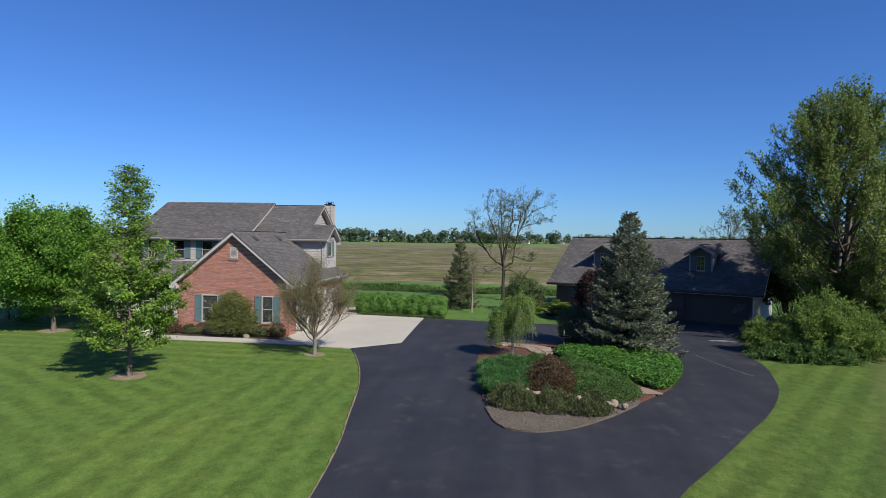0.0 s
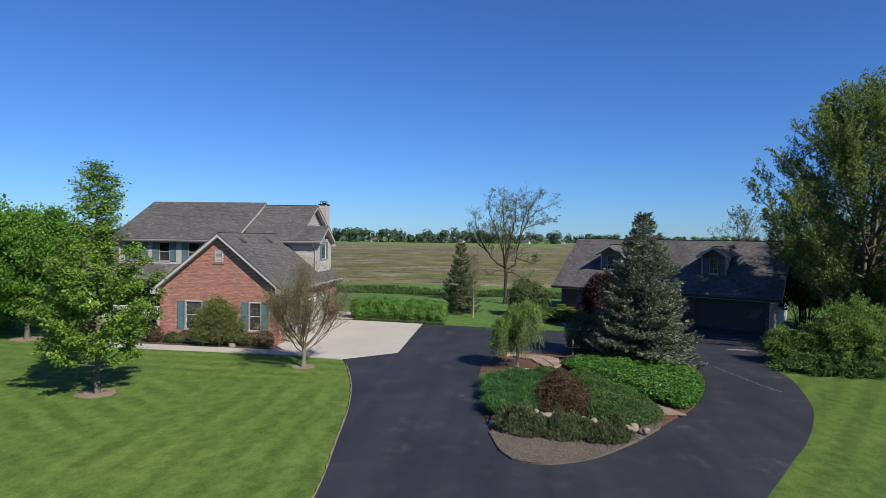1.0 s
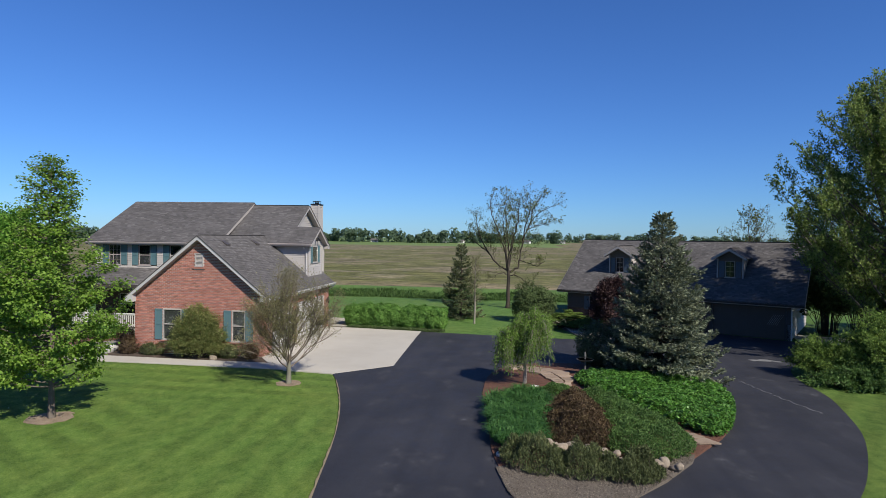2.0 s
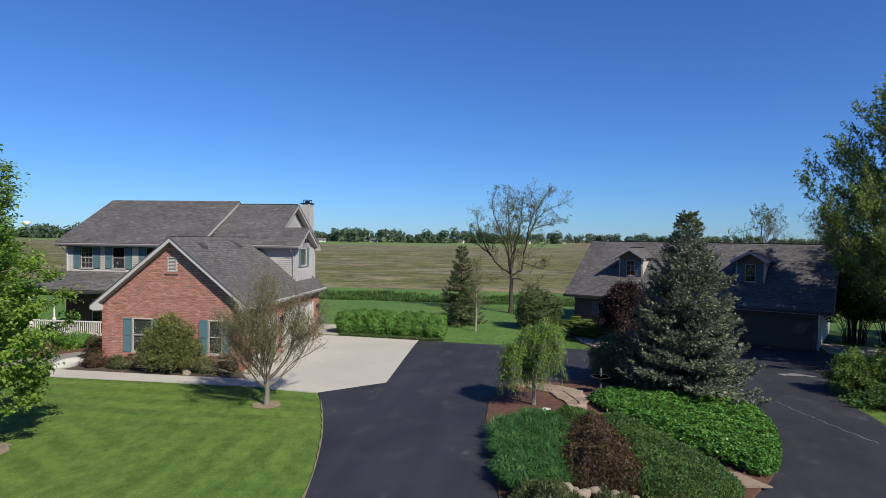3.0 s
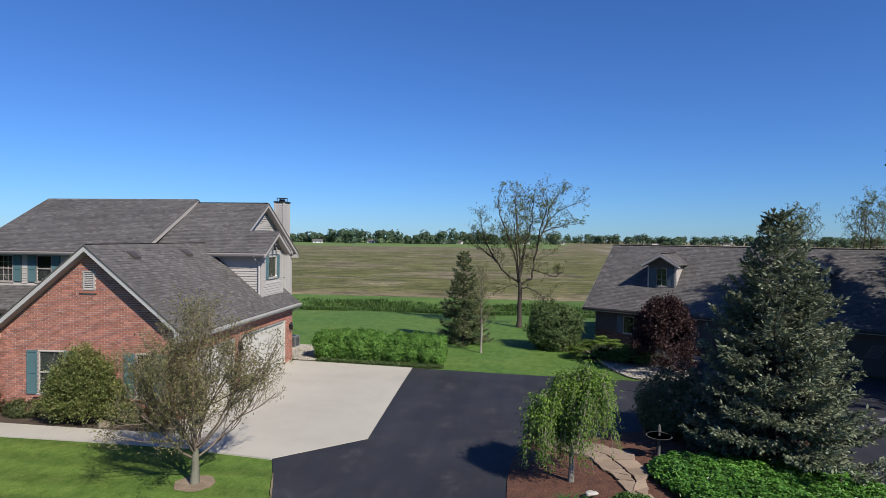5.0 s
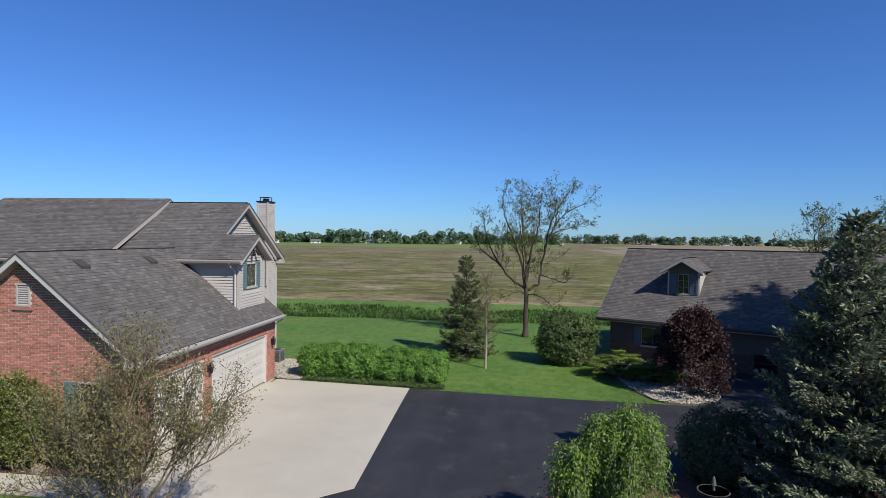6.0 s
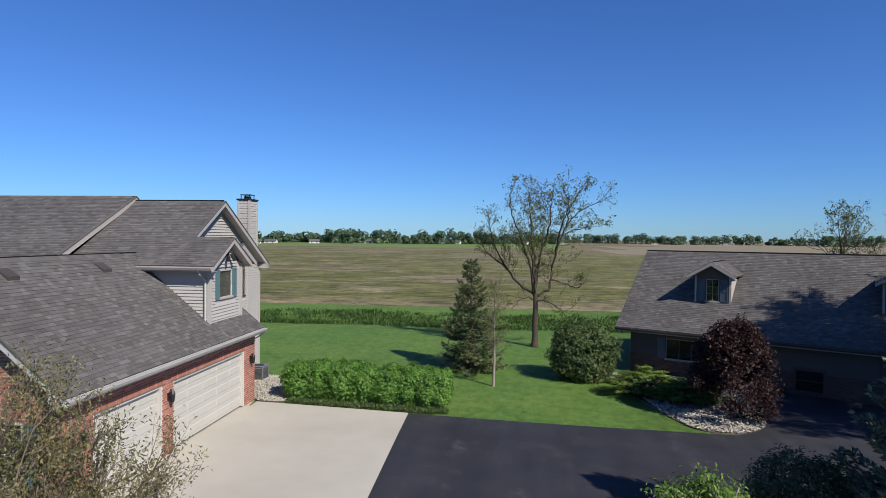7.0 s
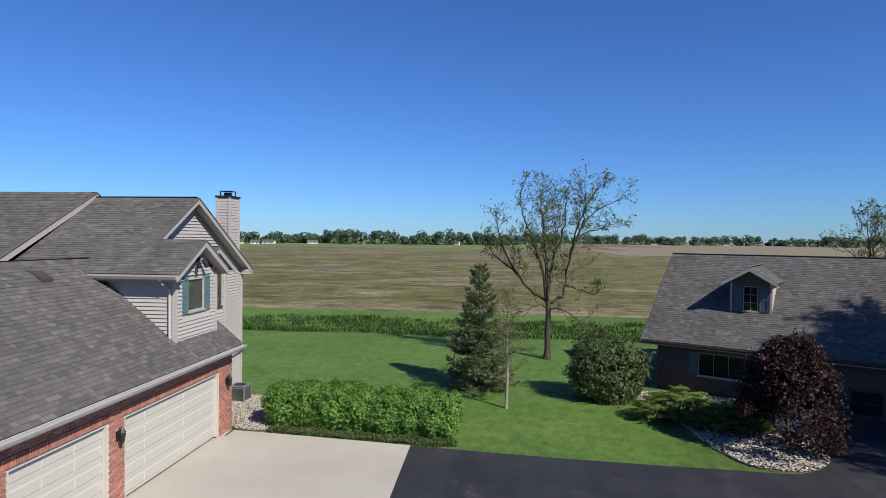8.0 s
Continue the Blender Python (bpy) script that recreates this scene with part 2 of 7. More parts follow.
DRY = surface("dry_edge", (0.137, 0.106, 0.0646), (0.251, 0.201, 0.125), 0.95, 3, 25, 0.6, 0.01)
SOIL = surface("soil", (0.038, 0.0266, 0.019), (0.0912, 0.0646, 0.0456), 0.95, 2, 30, 0.8, 0.03)
RIVER_STONE = surface("river_stone", (0.243, 0.22, 0.182), (0.395, 0.365, 0.312), 0.75, 3, 30, 0.2, 0.004, pieces=0.35)
BOULDER = surface("field_boulder", (0.15, 0.12, 0.088), (0.29, 0.24, 0.185), 0.9, 3, 18, 0.6, 0.02)
PALE_ROCK = surface("pale_rock", (0.304, 0.289, 0.262), (0.456, 0.441, 0.41), 0.85, 2, 14, 0.5, 0.02)
FLAGSTONE = surface("flagstone", (0.18, 0.128, 0.09), (0.32, 0.245, 0.178), 0.85, 1.6, 25, 0.4, 0.008, pieces=0.25)
BARK = surface("tree_bark", (0.0684, 0.0547, 0.0426), (0.16, 0.133, 0.106), 0.95, 3, 22, 0.8, 0.02, stretch=(1, 1, 0.25))
CRAB_BARK = surface("grey_green_bark", (0.0988, 0.095, 0.0684), (0.19, 0.182, 0.137), 0.95, 3, 20, 0.8, 0.015, stretch=(1, 1, 0.25))
PALE_BARK = surface("pale_bark", (0.167, 0.144, 0.118), (0.289, 0.258, 0.213), 0.9, 3, 20, 0.6, 0.01, stretch=(1, 1, 0.25))
DARK_BARK = surface("dark_twig", (0.0342, 0.0258, 0.0205), (0.076, 0.0593, 0.0471), 0.95, 3, 22, 0.6, 0.01, stretch=(1, 1, 0.25))
METAL = surface("dark_metal", (0.0228, 0.0228, 0.0243), (0.0456, 0.0456, 0.0471), 0.45, 2, 30, 0.1, 0.002, metal=0.6)
AC_METAL = surface("grey_enamel", (0.122, 0.125, 0.129), (0.182, 0.186, 0.19), 0.5, 2, 30, 0.1, 0.002)
BATH_STONE = surface("dark_cast_stone", (0.0456, 0.0456, 0.0456), (0.0988, 0.0988, 0.095), 0.8, 3, 30, 0.3, 0.005)
CRACK = surface("filled_crack", (0.04, 0.04, 0.046), (0.1, 0.1, 0.105), 0.9, 5, 40, 0.3, 0.005)
STONE_GREY = surface("cast_stone", (0.114, 0.114, 0.114), (0.182, 0.182, 0.179), 0.85, 3, 30, 0.3, 0.005)

LEAF_MAPLE = leafy("maple_leaf", (0.085, 0.15, 0.022), (0.125, 0.212, 0.034), (0.185, 0.278, 0.06), 0.5, spec=0.12, gain=1.5)
LEAF_DENSE = leafy("dense_maple_leaf", (0.052, 0.125, 0.018), (0.088, 0.19, 0.028), (0.15, 0.255, 0.05), 0.48, spec=0.12, gain=1.5)
LEAF_COTTON = leafy("broad_leaf", (0.06, 0.093, 0.026), (0.105, 0.148, 0.04), (0.172, 0.22, 0.066), 0.4, spec=0.15, gain=1.56)
LEAF_FEATHER = leafy("feathery_leaf", (0.052, 0.088, 0.022), (0.088, 0.138, 0.033), (0.148, 0.21, 0.055), 0.45, spec=0.12, gain=1.9)
LEAF_HEDGE = leafy("hedge_leaf", (0.05, 0.115, 0.02), (0.085, 0.18, 0.035), (0.145, 0.25, 0.062), 0.42, gain=1.65)
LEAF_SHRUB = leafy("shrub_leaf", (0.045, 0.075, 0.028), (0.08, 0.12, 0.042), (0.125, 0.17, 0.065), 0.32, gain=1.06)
LEAF_OLIVE = leafy("olive_bush_leaf", (0.058, 0.082, 0.026), (0.105, 0.128, 0.04), (0.19, 0.18, 0.08), 0.42, gain=1.8)
LEAF_PLUM = leafy("plum_leaf", (0.02, 0.011, 0.012), (0.038, 0.02, 0.022), (0.07, 0.042, 0.04), 0.25, 0.6, 0.2, gain=1.18)
LEAF_BARBERRY = leafy("barberry_leaf", (0.045, 0.028, 0.017), (0.088, 0.058, 0.034), (0.13, 0.1, 0.05), 0.28, gain=1.06)
LEAF_IVY = leafy("groundcover_leaf", (0.026, 0.09, 0.014), (0.07, 0.19, 0.026), (0.17, 0.34, 0.075), 0.25, 0.4, 0.45, gain=1.02)
LEAF_LILY = leafy("lily_blade", (0.028, 0.088, 0.02), (0.048, 0.13, 0.03), (0.08, 0.18, 0.05), 0.3, gain=1.06)
LEAF_YEW = leafy("yew_needle", (0.036, 0.078, 0.02), (0.063, 0.125, 0.03), (0.105, 0.18, 0.052), 0.3, gain=1.2)
LEAF_HEATH = leafy("heath_sprig", (0.042, 0.058, 0.022), (0.078, 0.096, 0.038), (0.13, 0.145, 0.065), 0.28, gain=1.18)
LEAF_GOLD = leafy("golden_juniper", (0.065, 0.115, 0.022), (0.11, 0.17, 0.032), (0.18, 0.24, 0.06), 0.3, gain=1.35)
LEAF_SPRUCE = leafy("blue_spruce_needle", (0.055, 0.07, 0.046), (0.115, 0.135, 0.092), (0.2, 0.225, 0.155), 0.2, gain=1.5)
# spruce and fir tips: sunlit spray ends and fresh growth, both in the colour
LEAF_SPRUCE_TIP = leafy("spruce_lit_growth", (0.12, 0.14, 0.095), (0.175, 0.2, 0.14), (0.24, 0.27, 0.185), 0.2, gain=0.95)
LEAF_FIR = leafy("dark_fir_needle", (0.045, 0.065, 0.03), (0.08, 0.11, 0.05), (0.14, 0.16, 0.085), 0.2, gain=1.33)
LEAF_FIR_TIP = leafy("fir_lit_growth", (0.1, 0.11, 0.06), (0.15, 0.16, 0.085), (0.2, 0.205, 0.12), 0.2, gain=1.45)
LEAF_WEEP = leafy("weeping_leaf", (0.068, 0.125, 0.022), (0.12, 0.205, 0.038), (0.19, 0.285, 0.068), 0.45, gain=1.29)
LEAF_SPARSE = leafy("young_leaf", (0.06, 0.078, 0.026), (0.1, 0.118, 0.038), (0.15, 0.16, 0.06), 0.4, gain=1.4)
LEAF_CRAB = leafy("crab_leaf", (0.095, 0.095, 0.042), (0.15, 0.145, 0.065), (0.23, 0.215, 0.11), 0.45, gain=1.4)
# distance haze painted into the far wood: paler, greyer leaves with little contrast
LEAF_FAR_HAZE = leafy("hazy_wood_leaf", (0.066, 0.1, 0.066), (0.075, 0.112, 0.073), (0.085, 0.124, 0.08), 0.6, spec=0.05, gain=1.65)
TWIG = surface("young_twig", (0.11, 0.083, 0.062), (0.19, 0.15, 0.116), 0.95, 3, 22, 0.6, 0.01, stretch=(1, 1, 0.25))
BLADE = leafy("tall_grass_blade", (0.04, 0.09, 0.018), (0.065, 0.13, 0.028), (0.10, 0.17, 0.042), 0.3, gain=0.72)


# ---- building helpers ----
def thing(name, label, category, m=None, group="", kind=""):
    ob = new(name)
    if m is not None:
        ob.matrix_world = m
    return tagged(ob, label, category, group, kind)


def raw_part(name, data, material, parent, label=""):
    data.materials.clear()
    data.materials.append(material)
    ob = new(name, data)
    ob.parent = parent
    return tagged(ob, label)


def part(name, bm, material, parent=None, label="", smooth=False):
    """One bmesh as one mesh object under a thing or a part."""
    bmesh.ops.recalc_face_normals(bm, faces=bm.faces)
    data = bpy.data.meshes.new(name)
    bm.to_mesh(data)
    bm.free()
    if smooth:
        data.shade_smooth()
    return raw_part(name, data, material, parent, label)


def quick_mesh(name, verts, faces):
    data = bpy.data.meshes.new(name)
    data.from_pydata(verts, [], faces)
    data.update()
    return data


def array_mesh(name, verts, per_face):
    """A mesh from an array (n, k, 3) of separate polygons with k corners each."""
    n, k = verts.shape[0], per_face
    data = bpy.data.meshes.new(name)
    data.vertices.add(n * k)
    data.vertices.foreach_set("co", np.ascontiguousarray(verts, dtype=np.float32).ravel())
    data.loops.add(n * k)
    data.loops.foreach_set("vertex_index", np.arange(n * k, dtype=np.int32))
    data.polygons.add(n)
    data.polygons.foreach_set("loop_start", np.arange(0, n * k, k, dtype=np.int32))
    data.update(calc_edges=True)
    data.validate()
    return data


def box(bm, x0, x1, y0, y1, z0, z1, bevel=0.0):
    vs = bmesh.ops.create_cube(bm, size=1.0)["verts"]
    bmesh.ops.scale(bm, vec=(x1 - x0, y1 - y0, z1 - z0), verts=vs)
    bmesh.ops.translate(bm, vec=((x0 + x1) / 2, (y0 + y1) / 2, (z0 + z1) / 2), verts=vs)
    if bevel:
        es = list({e for v in vs for e in v.link_edges})
        bmesh.ops.bevel(bm, geom=es, offset=bevel, segments=1, affect="EDGES")
    return bm


def prism(bm, pts, vec):
    """A planar polygon swept along vec."""
    vec = Vector(vec)
    a = [bm.verts.new(p) for p in pts]
    b = [bm.verts.new(Vector(p) + vec) for p in pts]
    bm.faces.new(a)
    bm.faces.new(b[::-1])
    for i in range(len(a)):
        j = (i + 1) % len(a)
        bm.faces.new((a[i], b[i], b[j], a[j]))
    return bm


def tube(bm, points, radii, sides=8):
    """A tapered round bar through points."""
    rings = []
    for i, p in enumerate(points):
        p = Vector(p)
        d = (Vector(points[min(i + 1, len(points) - 1)]) - Vector(points[max(i - 1, 0)])).normalized()
        a = d.orthogonal().normalized()
        b = d.cross(a)
        rings.append([bm.verts.new(p + radii[i] * (math.cos(2 * math.pi * k / sides) * a + math.sin(2 * math.pi * k / sides) * b)) for k in range(sides)])
    for r, s in zip(rings, rings[1:]):
        for k in range(sides):
            bm.faces.new((r[k], r[(k + 1) % sides], s[(k + 1) % sides], s[k]))
    bm.faces.new(rings[0][::-1])
    bm.faces.new(rings[-1])
    return bm


class Face:
    """A wall's own frame: a along it, b up, c out of it."""

    def __init__(self, origin, along, out):
        self.o, self.a, self.c = Vector(origin), Vector(along).normalized(), Vector(out).normalized()

    def at(self, a, b, c=0.0):
        return self.o + self.a * a + Vector((0, 0, b)) + self.c * c

    def slab(self, bm, a0, a1, b0, b1, c0, c1):
        return prism(bm, [self.at(a0, b0, c0), self.at(a1, b0, c0), self.at(a1, b1, c0), self.at(a0, b1, c0)], self.c * (c1 - c0))


def wall_mesh(face, a0, a1, b0, top, openings=(), breaks=(), thick=0.22):
    """A wall with real openings; top(a) gives its upper edge, straight between breaks."""
    bm = bmesh.new()
    cuts = sorted({a0, a1, *breaks, *[v for o in openings for v in o[:2]]})
    for l, r in zip(cuts, cuts[1:]):
        mid = (l + r) / 2
        spans, low = [], b0
        for o in sorted((o for o in openings if o[0] <= mid <= o[1]), key=lambda o: o[2]):
            spans.append((low, o[2], False))
            low = o[3]
        spans.append((low, None, True))
        for lo, hi, last in spans:
            tl, tr = (top(l + 1e-4), top(r - 1e-4)) if last else (hi, hi)
            if min(tl, tr) - lo < 1e-3 and max(tl, tr) - lo < 1e-3:
                continue
            ring = [face.at(l, lo), face.at(r, lo), face.at(r, max(tr, lo + 0.002)), face.at(l, max(tl, lo + 0.002))]
            prism(bm, ring, -face.c * thick)
    bmesh.ops.remove_doubles(bm, verts=bm.verts, dist=0.0012)
    bm.verts.index_update()
    seen = {}
    for f in bm.faces:
        seen.setdefault(frozenset(v.index for v in f.verts), []).append(f)
    bmesh.ops.delete(bm, geom=[f for g in seen.values() if len(g) > 1 for f in g], context="FACES")
    return bm


def ridge_caps(parent, a, b, falls):
    """Overlapping ridge caps from a to b; falls: the two slopes' drop for one metre out."""
    a, b = Vector(a), Vector(b)
    d = (b - a).normalized()
    side = Vector((-d.y, d.x, 0))
    up = Vector((0, 0, 1))
    one, n = None, int((b - a).length / 0.29)
    for i in range(n):
        if one is None:
            bm = bmesh.new()
            ring = [-side * 0.16 - up * (0.16 * falls[0] - 0.03), up * 0.034, side * 0.16 - up * (0.16 * falls[1] - 0.03), side * 0.16 - up * (0.16 * falls[1] + 0.005), -up * 0.005, -side * 0.16 - up * (0.16 * falls[0] + 0.005)]
            prism(bm, ring, d * 0.295 - up * 0.006)
            ob = part("ridge_cap", bm, SHINGLE, parent)
            one = ob.data
        else:
            ob = raw_part("ridge_cap", one, SHINGLE, parent)
        ob.location = a + d * 0.29 * i


def row_spans(a0, a1, z0, z1, top, openings):
    """Free stretches of a course between z0 and z1 under top()."""
    n = 200
    xs = [a0 + (a1 - a0) * i / n for i in range(n + 1)]
    ok = [x for x in xs if top(x) >= z1]
    if len(ok) < 2:
        return []
    spans = [(ok[0], ok[-1])]
    for o in openings:
        if o[2] < z1 - 0.005 and o[3] > z0 + 0.005:
            cut = []
            for l, r in spans:
                if o[1] <= l or o[0] >= r:
                    cut.append((l, r))
                    continue
                if o[0] - l > 0.01:
                    cut.append((l, o[0]))
                if r - o[1] > 0.01:
                    cut.append((o[1], r))
            spans = cut
    return spans


def siding(parent, face, a0, a1, b0, b1, top, material, openings=(), step=0.115):
    z = b0
    while z < b1:
        for l, r in row_spans(a0, a1, z, z + step, top, openings):
            bm = bmesh.new()
            prof = [face.at(l, z, 0.003), face.at(l, z, 0.044), face.at(l, z + step + 0.012, 0.007), face.at(l, z + step + 0.012, 0.003)]
            prism(bm, prof, face.a * (r - l))
            part("siding_board", bm, material, parent)
        z += step


def bricks(parent, face, a0, a1, b0, b1, top, openings, near, material=None):
    """Running-bond bricks; near(a, z) picks those that are parts of their own, the rest is one mesh."""
    material = material or BRICK
    rng = random.Random(5)
    h, w, j = 0.057, 0.192, 0.017
    one = None
    verts, faces, z, row, count = [], [], b0, 0, 0
    while z + h < b1:
        for l, r in row_spans(a0, a1, z, z + h, top, openings):
            a = a0 - ((w + j) / 2 if row % 2 else 0)
            a += math.floor((l - a) / (w + j)) * (w + j)
            while a < r - 0.03:
                p, q = max(a, l), min(a + w, r)
                a += w + j
                if q - p < 0.04:
                    continue
                out = 0.012 + rng.uniform(-0.003, 0.003)
                whole = q - p > w - 1e-4
                if whole and count < 300 and near((p + q) / 2, z):
                    if one is None:
                        bm = bmesh.new()
                        face.slab(bm, -w / 2, w / 2, 0, h, 0.001, 0.012)
                        bmesh.ops.translate(bm, vec=-face.o, verts=bm.verts)
                        ob = part("brick", bm, material, parent)
                        one = ob.data
                    else:
                        ob = raw_part("brick", one, material, parent)
                    ob.location = face.at((p + q) / 2, z, out - 0.012)
                    count += 1
                    continue
                i = len(verts)
                verts += [face.at(*c) for c in ((p, z, 0.001), (q, z, 0.001), (q, z + h, 0.001), (p, z + h, 0.001), (p, z, out), (q, z, out), (q, z + h, out), (p, z + h, out))]
                faces += [tuple(i + k for k in f) for f in ((4, 5, 6, 7), (0, 1, 5, 4), (1, 2, 6, 5), (2, 3, 7, 6), (3, 0, 4, 7))]
        z += h + j
        row += 1
    if verts:
        tagged(raw_part("brickwork", quick_mesh("brickwork", verts, faces), material, parent), kind="stuff")


def shingles(parent, corners, material, near=None, seed=1, step=0.13, tab=0.23):
    """Courses of shingle tabs over a convex planar roof face; corners start with the eave's two ends."""
    rng = random.Random(seed)
    p0 = Vector(corners[0])
    s = (Vector(corners[1]) - p0).normalized()
    n = s.cross(Vector(corners[2]) - p0).normalized()
    if n.z < 0:
        n = -n
    up = n.cross(s)
    if up.z < 0:
        up = -up
    flat = [((Vector(c) - p0).dot(s), (Vector(c) - p0).dot(up)) for c in corners]
    top = max(f[1] for f in flat)
    verts, faces, r, count, one = [], [], 0.0, 0, None
    basis = Matrix((s, up, n)).transposed().to_4x4()
    while r < top - 0.02:
        mid = min(r + step * 0.5, top - 0.01)
        hits = []
        for (sa, ra), (sb, rb) in zip(flat, flat[1:] + flat[:1]):
            if (ra - mid) * (rb - mid) < 0:
                hits.append(sa + (sb - sa) * (mid - ra) / (rb - ra))
        if len(hits) >= 2:
            l, h = min(hits), max(hits)
            a = l - rng.uniform(0, tab)
            while a < h:
                w = tab * rng.uniform(0.6, 1.25)
                p, q = max(a, l), min(a + w - 0.006, h)
                a += w
                if q - p < 0.02:
                    continue
                t = rng.uniform(0.012, 0.02)
                drop = rng.uniform(-0.008, 0.008)
                if near and count < 300 and q - p > 0.2 and near(p0 + s * p + up * r):
                    if one is None:
                        vs = [(-0.15, 0, 0), (0.15, 0, 0), (0.15, step + 0.02, 0), (-0.15, step + 0.02, 0), (-0.15, 0, 0.016), (0.15, 0, 0.016), (0.15, step + 0.02, 0.004), (-0.15, step + 0.02, 0.004)]
                        one = quick_mesh("shingle", vs, [(4, 5, 6, 7), (0, 1, 5, 4), (1, 2, 6, 5), (3, 0, 4, 7)])
                    ob = raw_part("shingle", one, material, parent)
                    ob.matrix_local = Matrix.Translation(p0 + s * (p + q) / 2 + up * (r + drop) + n * 0.002) @ basis @ Matrix.Diagonal(((q - p) / 0.3, 1, 1, 1))
                    count += 1
                    continue
                i = len(verts)
                for aa, rr, cc in ((p, r + drop, 0.0), (q, r + drop, 0.0), (q, r + step + 0.02, 0.0), (p, r + step + 0.02, 0.0), (p, r + drop, t), (q, r + drop, t), (q, r + step + 0.02, 0.004), (p, r + step + 0.02, 0.004)):
                    verts.append(p0 + s * aa + up * rr + n * cc)
                faces += [tuple(i + k for k in f) for f in ((4, 5, 6, 7), (0, 1, 5, 4), (1, 2, 6, 5), (3, 0, 4, 7))]
        r += step
    tagged(raw_part("roofing", quick_mesh("roofing", verts, faces), material, parent), kind="stuff")


def roof_face(parent, corners, thick=0.14, near=None, seed=1, material=None):
    bm = bmesh.new()
    p = [Vector(c) for c in corners]
    n = (p[1] - p[0]).cross(p[2] - p[0]).normalized()
    if n.z < 0:
        n = -n
    prism(bm, [v - n * 0.004 for v in p], -n * thick)
    slab = part("roof", bm, SHINGLE, parent)
    shingles(slab, corners, material or SHINGLE, near, seed)
    return slab


def bar(parent, name, a, b, width, depth, material, up=(0, 0, 1), label=""):
    """A straight board from a to b; width along up, depth across."""
    a, b = Vector(a), Vector(b)
    d = (b - a).normalized()
    u = Vector(up)
    u = (u - d * u.dot(d)).normalized()
    c = d.cross(u)
    bm = bmesh.new()
    prism(bm, [a + u * s * width / 2 + c * t * depth / 2 for s, t in ((-1, -1), (1, -1), (1, 1), (-1, 1))], b - a)
    return part(name, bm, material, parent, label)


def window(parent, face, a0, a1, b0, b1, trim=TRIM, grid=(0, 0), sash=True, deep=0.012, blind=False):
    """A framed window set into its opening: casing, sashes, muntins, panes and sill."""
    bm = bmesh.new()
    w = 0.026
    for l, r, lo, hi in ((a0, a0 + w, b0, b1), (a1 - w, a1, b0, b1), (a0 + w, a1 - w, b1 - w, b1), (a0 + w, a1 - w, b0, b0 + w)):
        face.slab(bm, l, r, lo, hi, -0.03, 0.022)
    frame_ob = part("window", bm, trim, parent)
    bm = bmesh.new()
    face.slab(bm, a0 - 0.06, a1 + 0.06, b0 - 0.06, b0 - 0.002, -0.1, 0.06)
    part("window_sill", bm, trim, frame_ob)
    mid = (b0 + b1) / 2
    levels = [(b0 + w, mid - 0.02), (mid + 0.02, b1 - w)] if sash else [(b0 + w, b1 - w)]
    if sash:
        bm = bmesh.new()
        face.slab(bm, a0 + w, a1 - w, mid - 0.02, mid + 0.02, -deep - 0.02, -deep + 0.03)
        part("meeting_rail", bm, trim, frame_ob)
    for lo, hi in levels:
        bm = bmesh.new()
        face.slab(bm, a0 + w + 0.002, a1 - w - 0.002, lo, hi, -deep - 0.004, -deep + 0.004)
        pane = part("pane", bm, GLASS, frame_ob)
        pane.visible_shadow = False
    # added backing behind the panes, the unlit room put into its dark colour
    bm = bmesh.new()
    face.slab(bm, a0 + 0.001, a1 - 0.001, b0 + 0.001, b1 - 0.001, -deep - 0.06, -0.034)
    part("dark_backing", bm, DARK, frame_ob)
    for i in range(1, grid[0]):
        a = a0 + w + (a1 - a0 - 2 * w) * i / grid[0]
        bm = bmesh.new()
        face.slab(bm, a - 0.008, a + 0.008, b0 + w, b1 - w, -deep + 0.006, -deep + 0.02)
        part("muntin", bm, trim, frame_ob)
    for i in range(1, grid[1]):
        b = b0 + w + (b1 - b0 - 2 * w) * i / grid[1]
        bm = bmesh.new()
        face.slab(bm, a0 + w, a1 - w, b - 0.008, b + 0.008, -deep + 0.006, -deep + 0.02)
        part("muntin", bm, trim, frame_ob)
    if blind:
        bm = bmesh.new()
        face.slab(bm, a0 + w, a1 - w, b0 + (b1 - b0) * 0.62, b1 - w, -deep - 0.07, -deep - 0.05)
        part("blind", bm, CURTAIN, frame_ob)
    return frame_ob


def shutter(parent, face, a0, a1, b0, b1, material=None):
    material = material or SHUTTER
    """A panelled shutter with its stiles, rails and sunk panels."""
    bm = bmesh.new()
    face.slab(bm, a0, a0 + 0.05, b0, b1, 0.012, 0.05)
    face.slab(bm, a1 - 0.05, a1, b0, b1, 0.012, 0.05)
    mid = b0 + (b1 - b0) * 0.5
    for lo, hi in ((b0, b0 + 0.07), (mid - 0.035, mid + 0.035), (b1 - 0.07, b1)):
        face.slab(bm, a0 + 0.05, a1 - 0.05, lo, hi, 0.012, 0.048)
    s = part("shutter", bm, material, parent)
    for lo, hi in ((b0 + 0.07, mid - 0.035), (mid + 0.035, b1 - 0.07)):
        bm = bmesh.new()
        face.slab(bm, a0 + 0.05, a1 - 0.05, lo, hi, 0.012, 0.03)
        part("panel", bm, material, s)
    return s


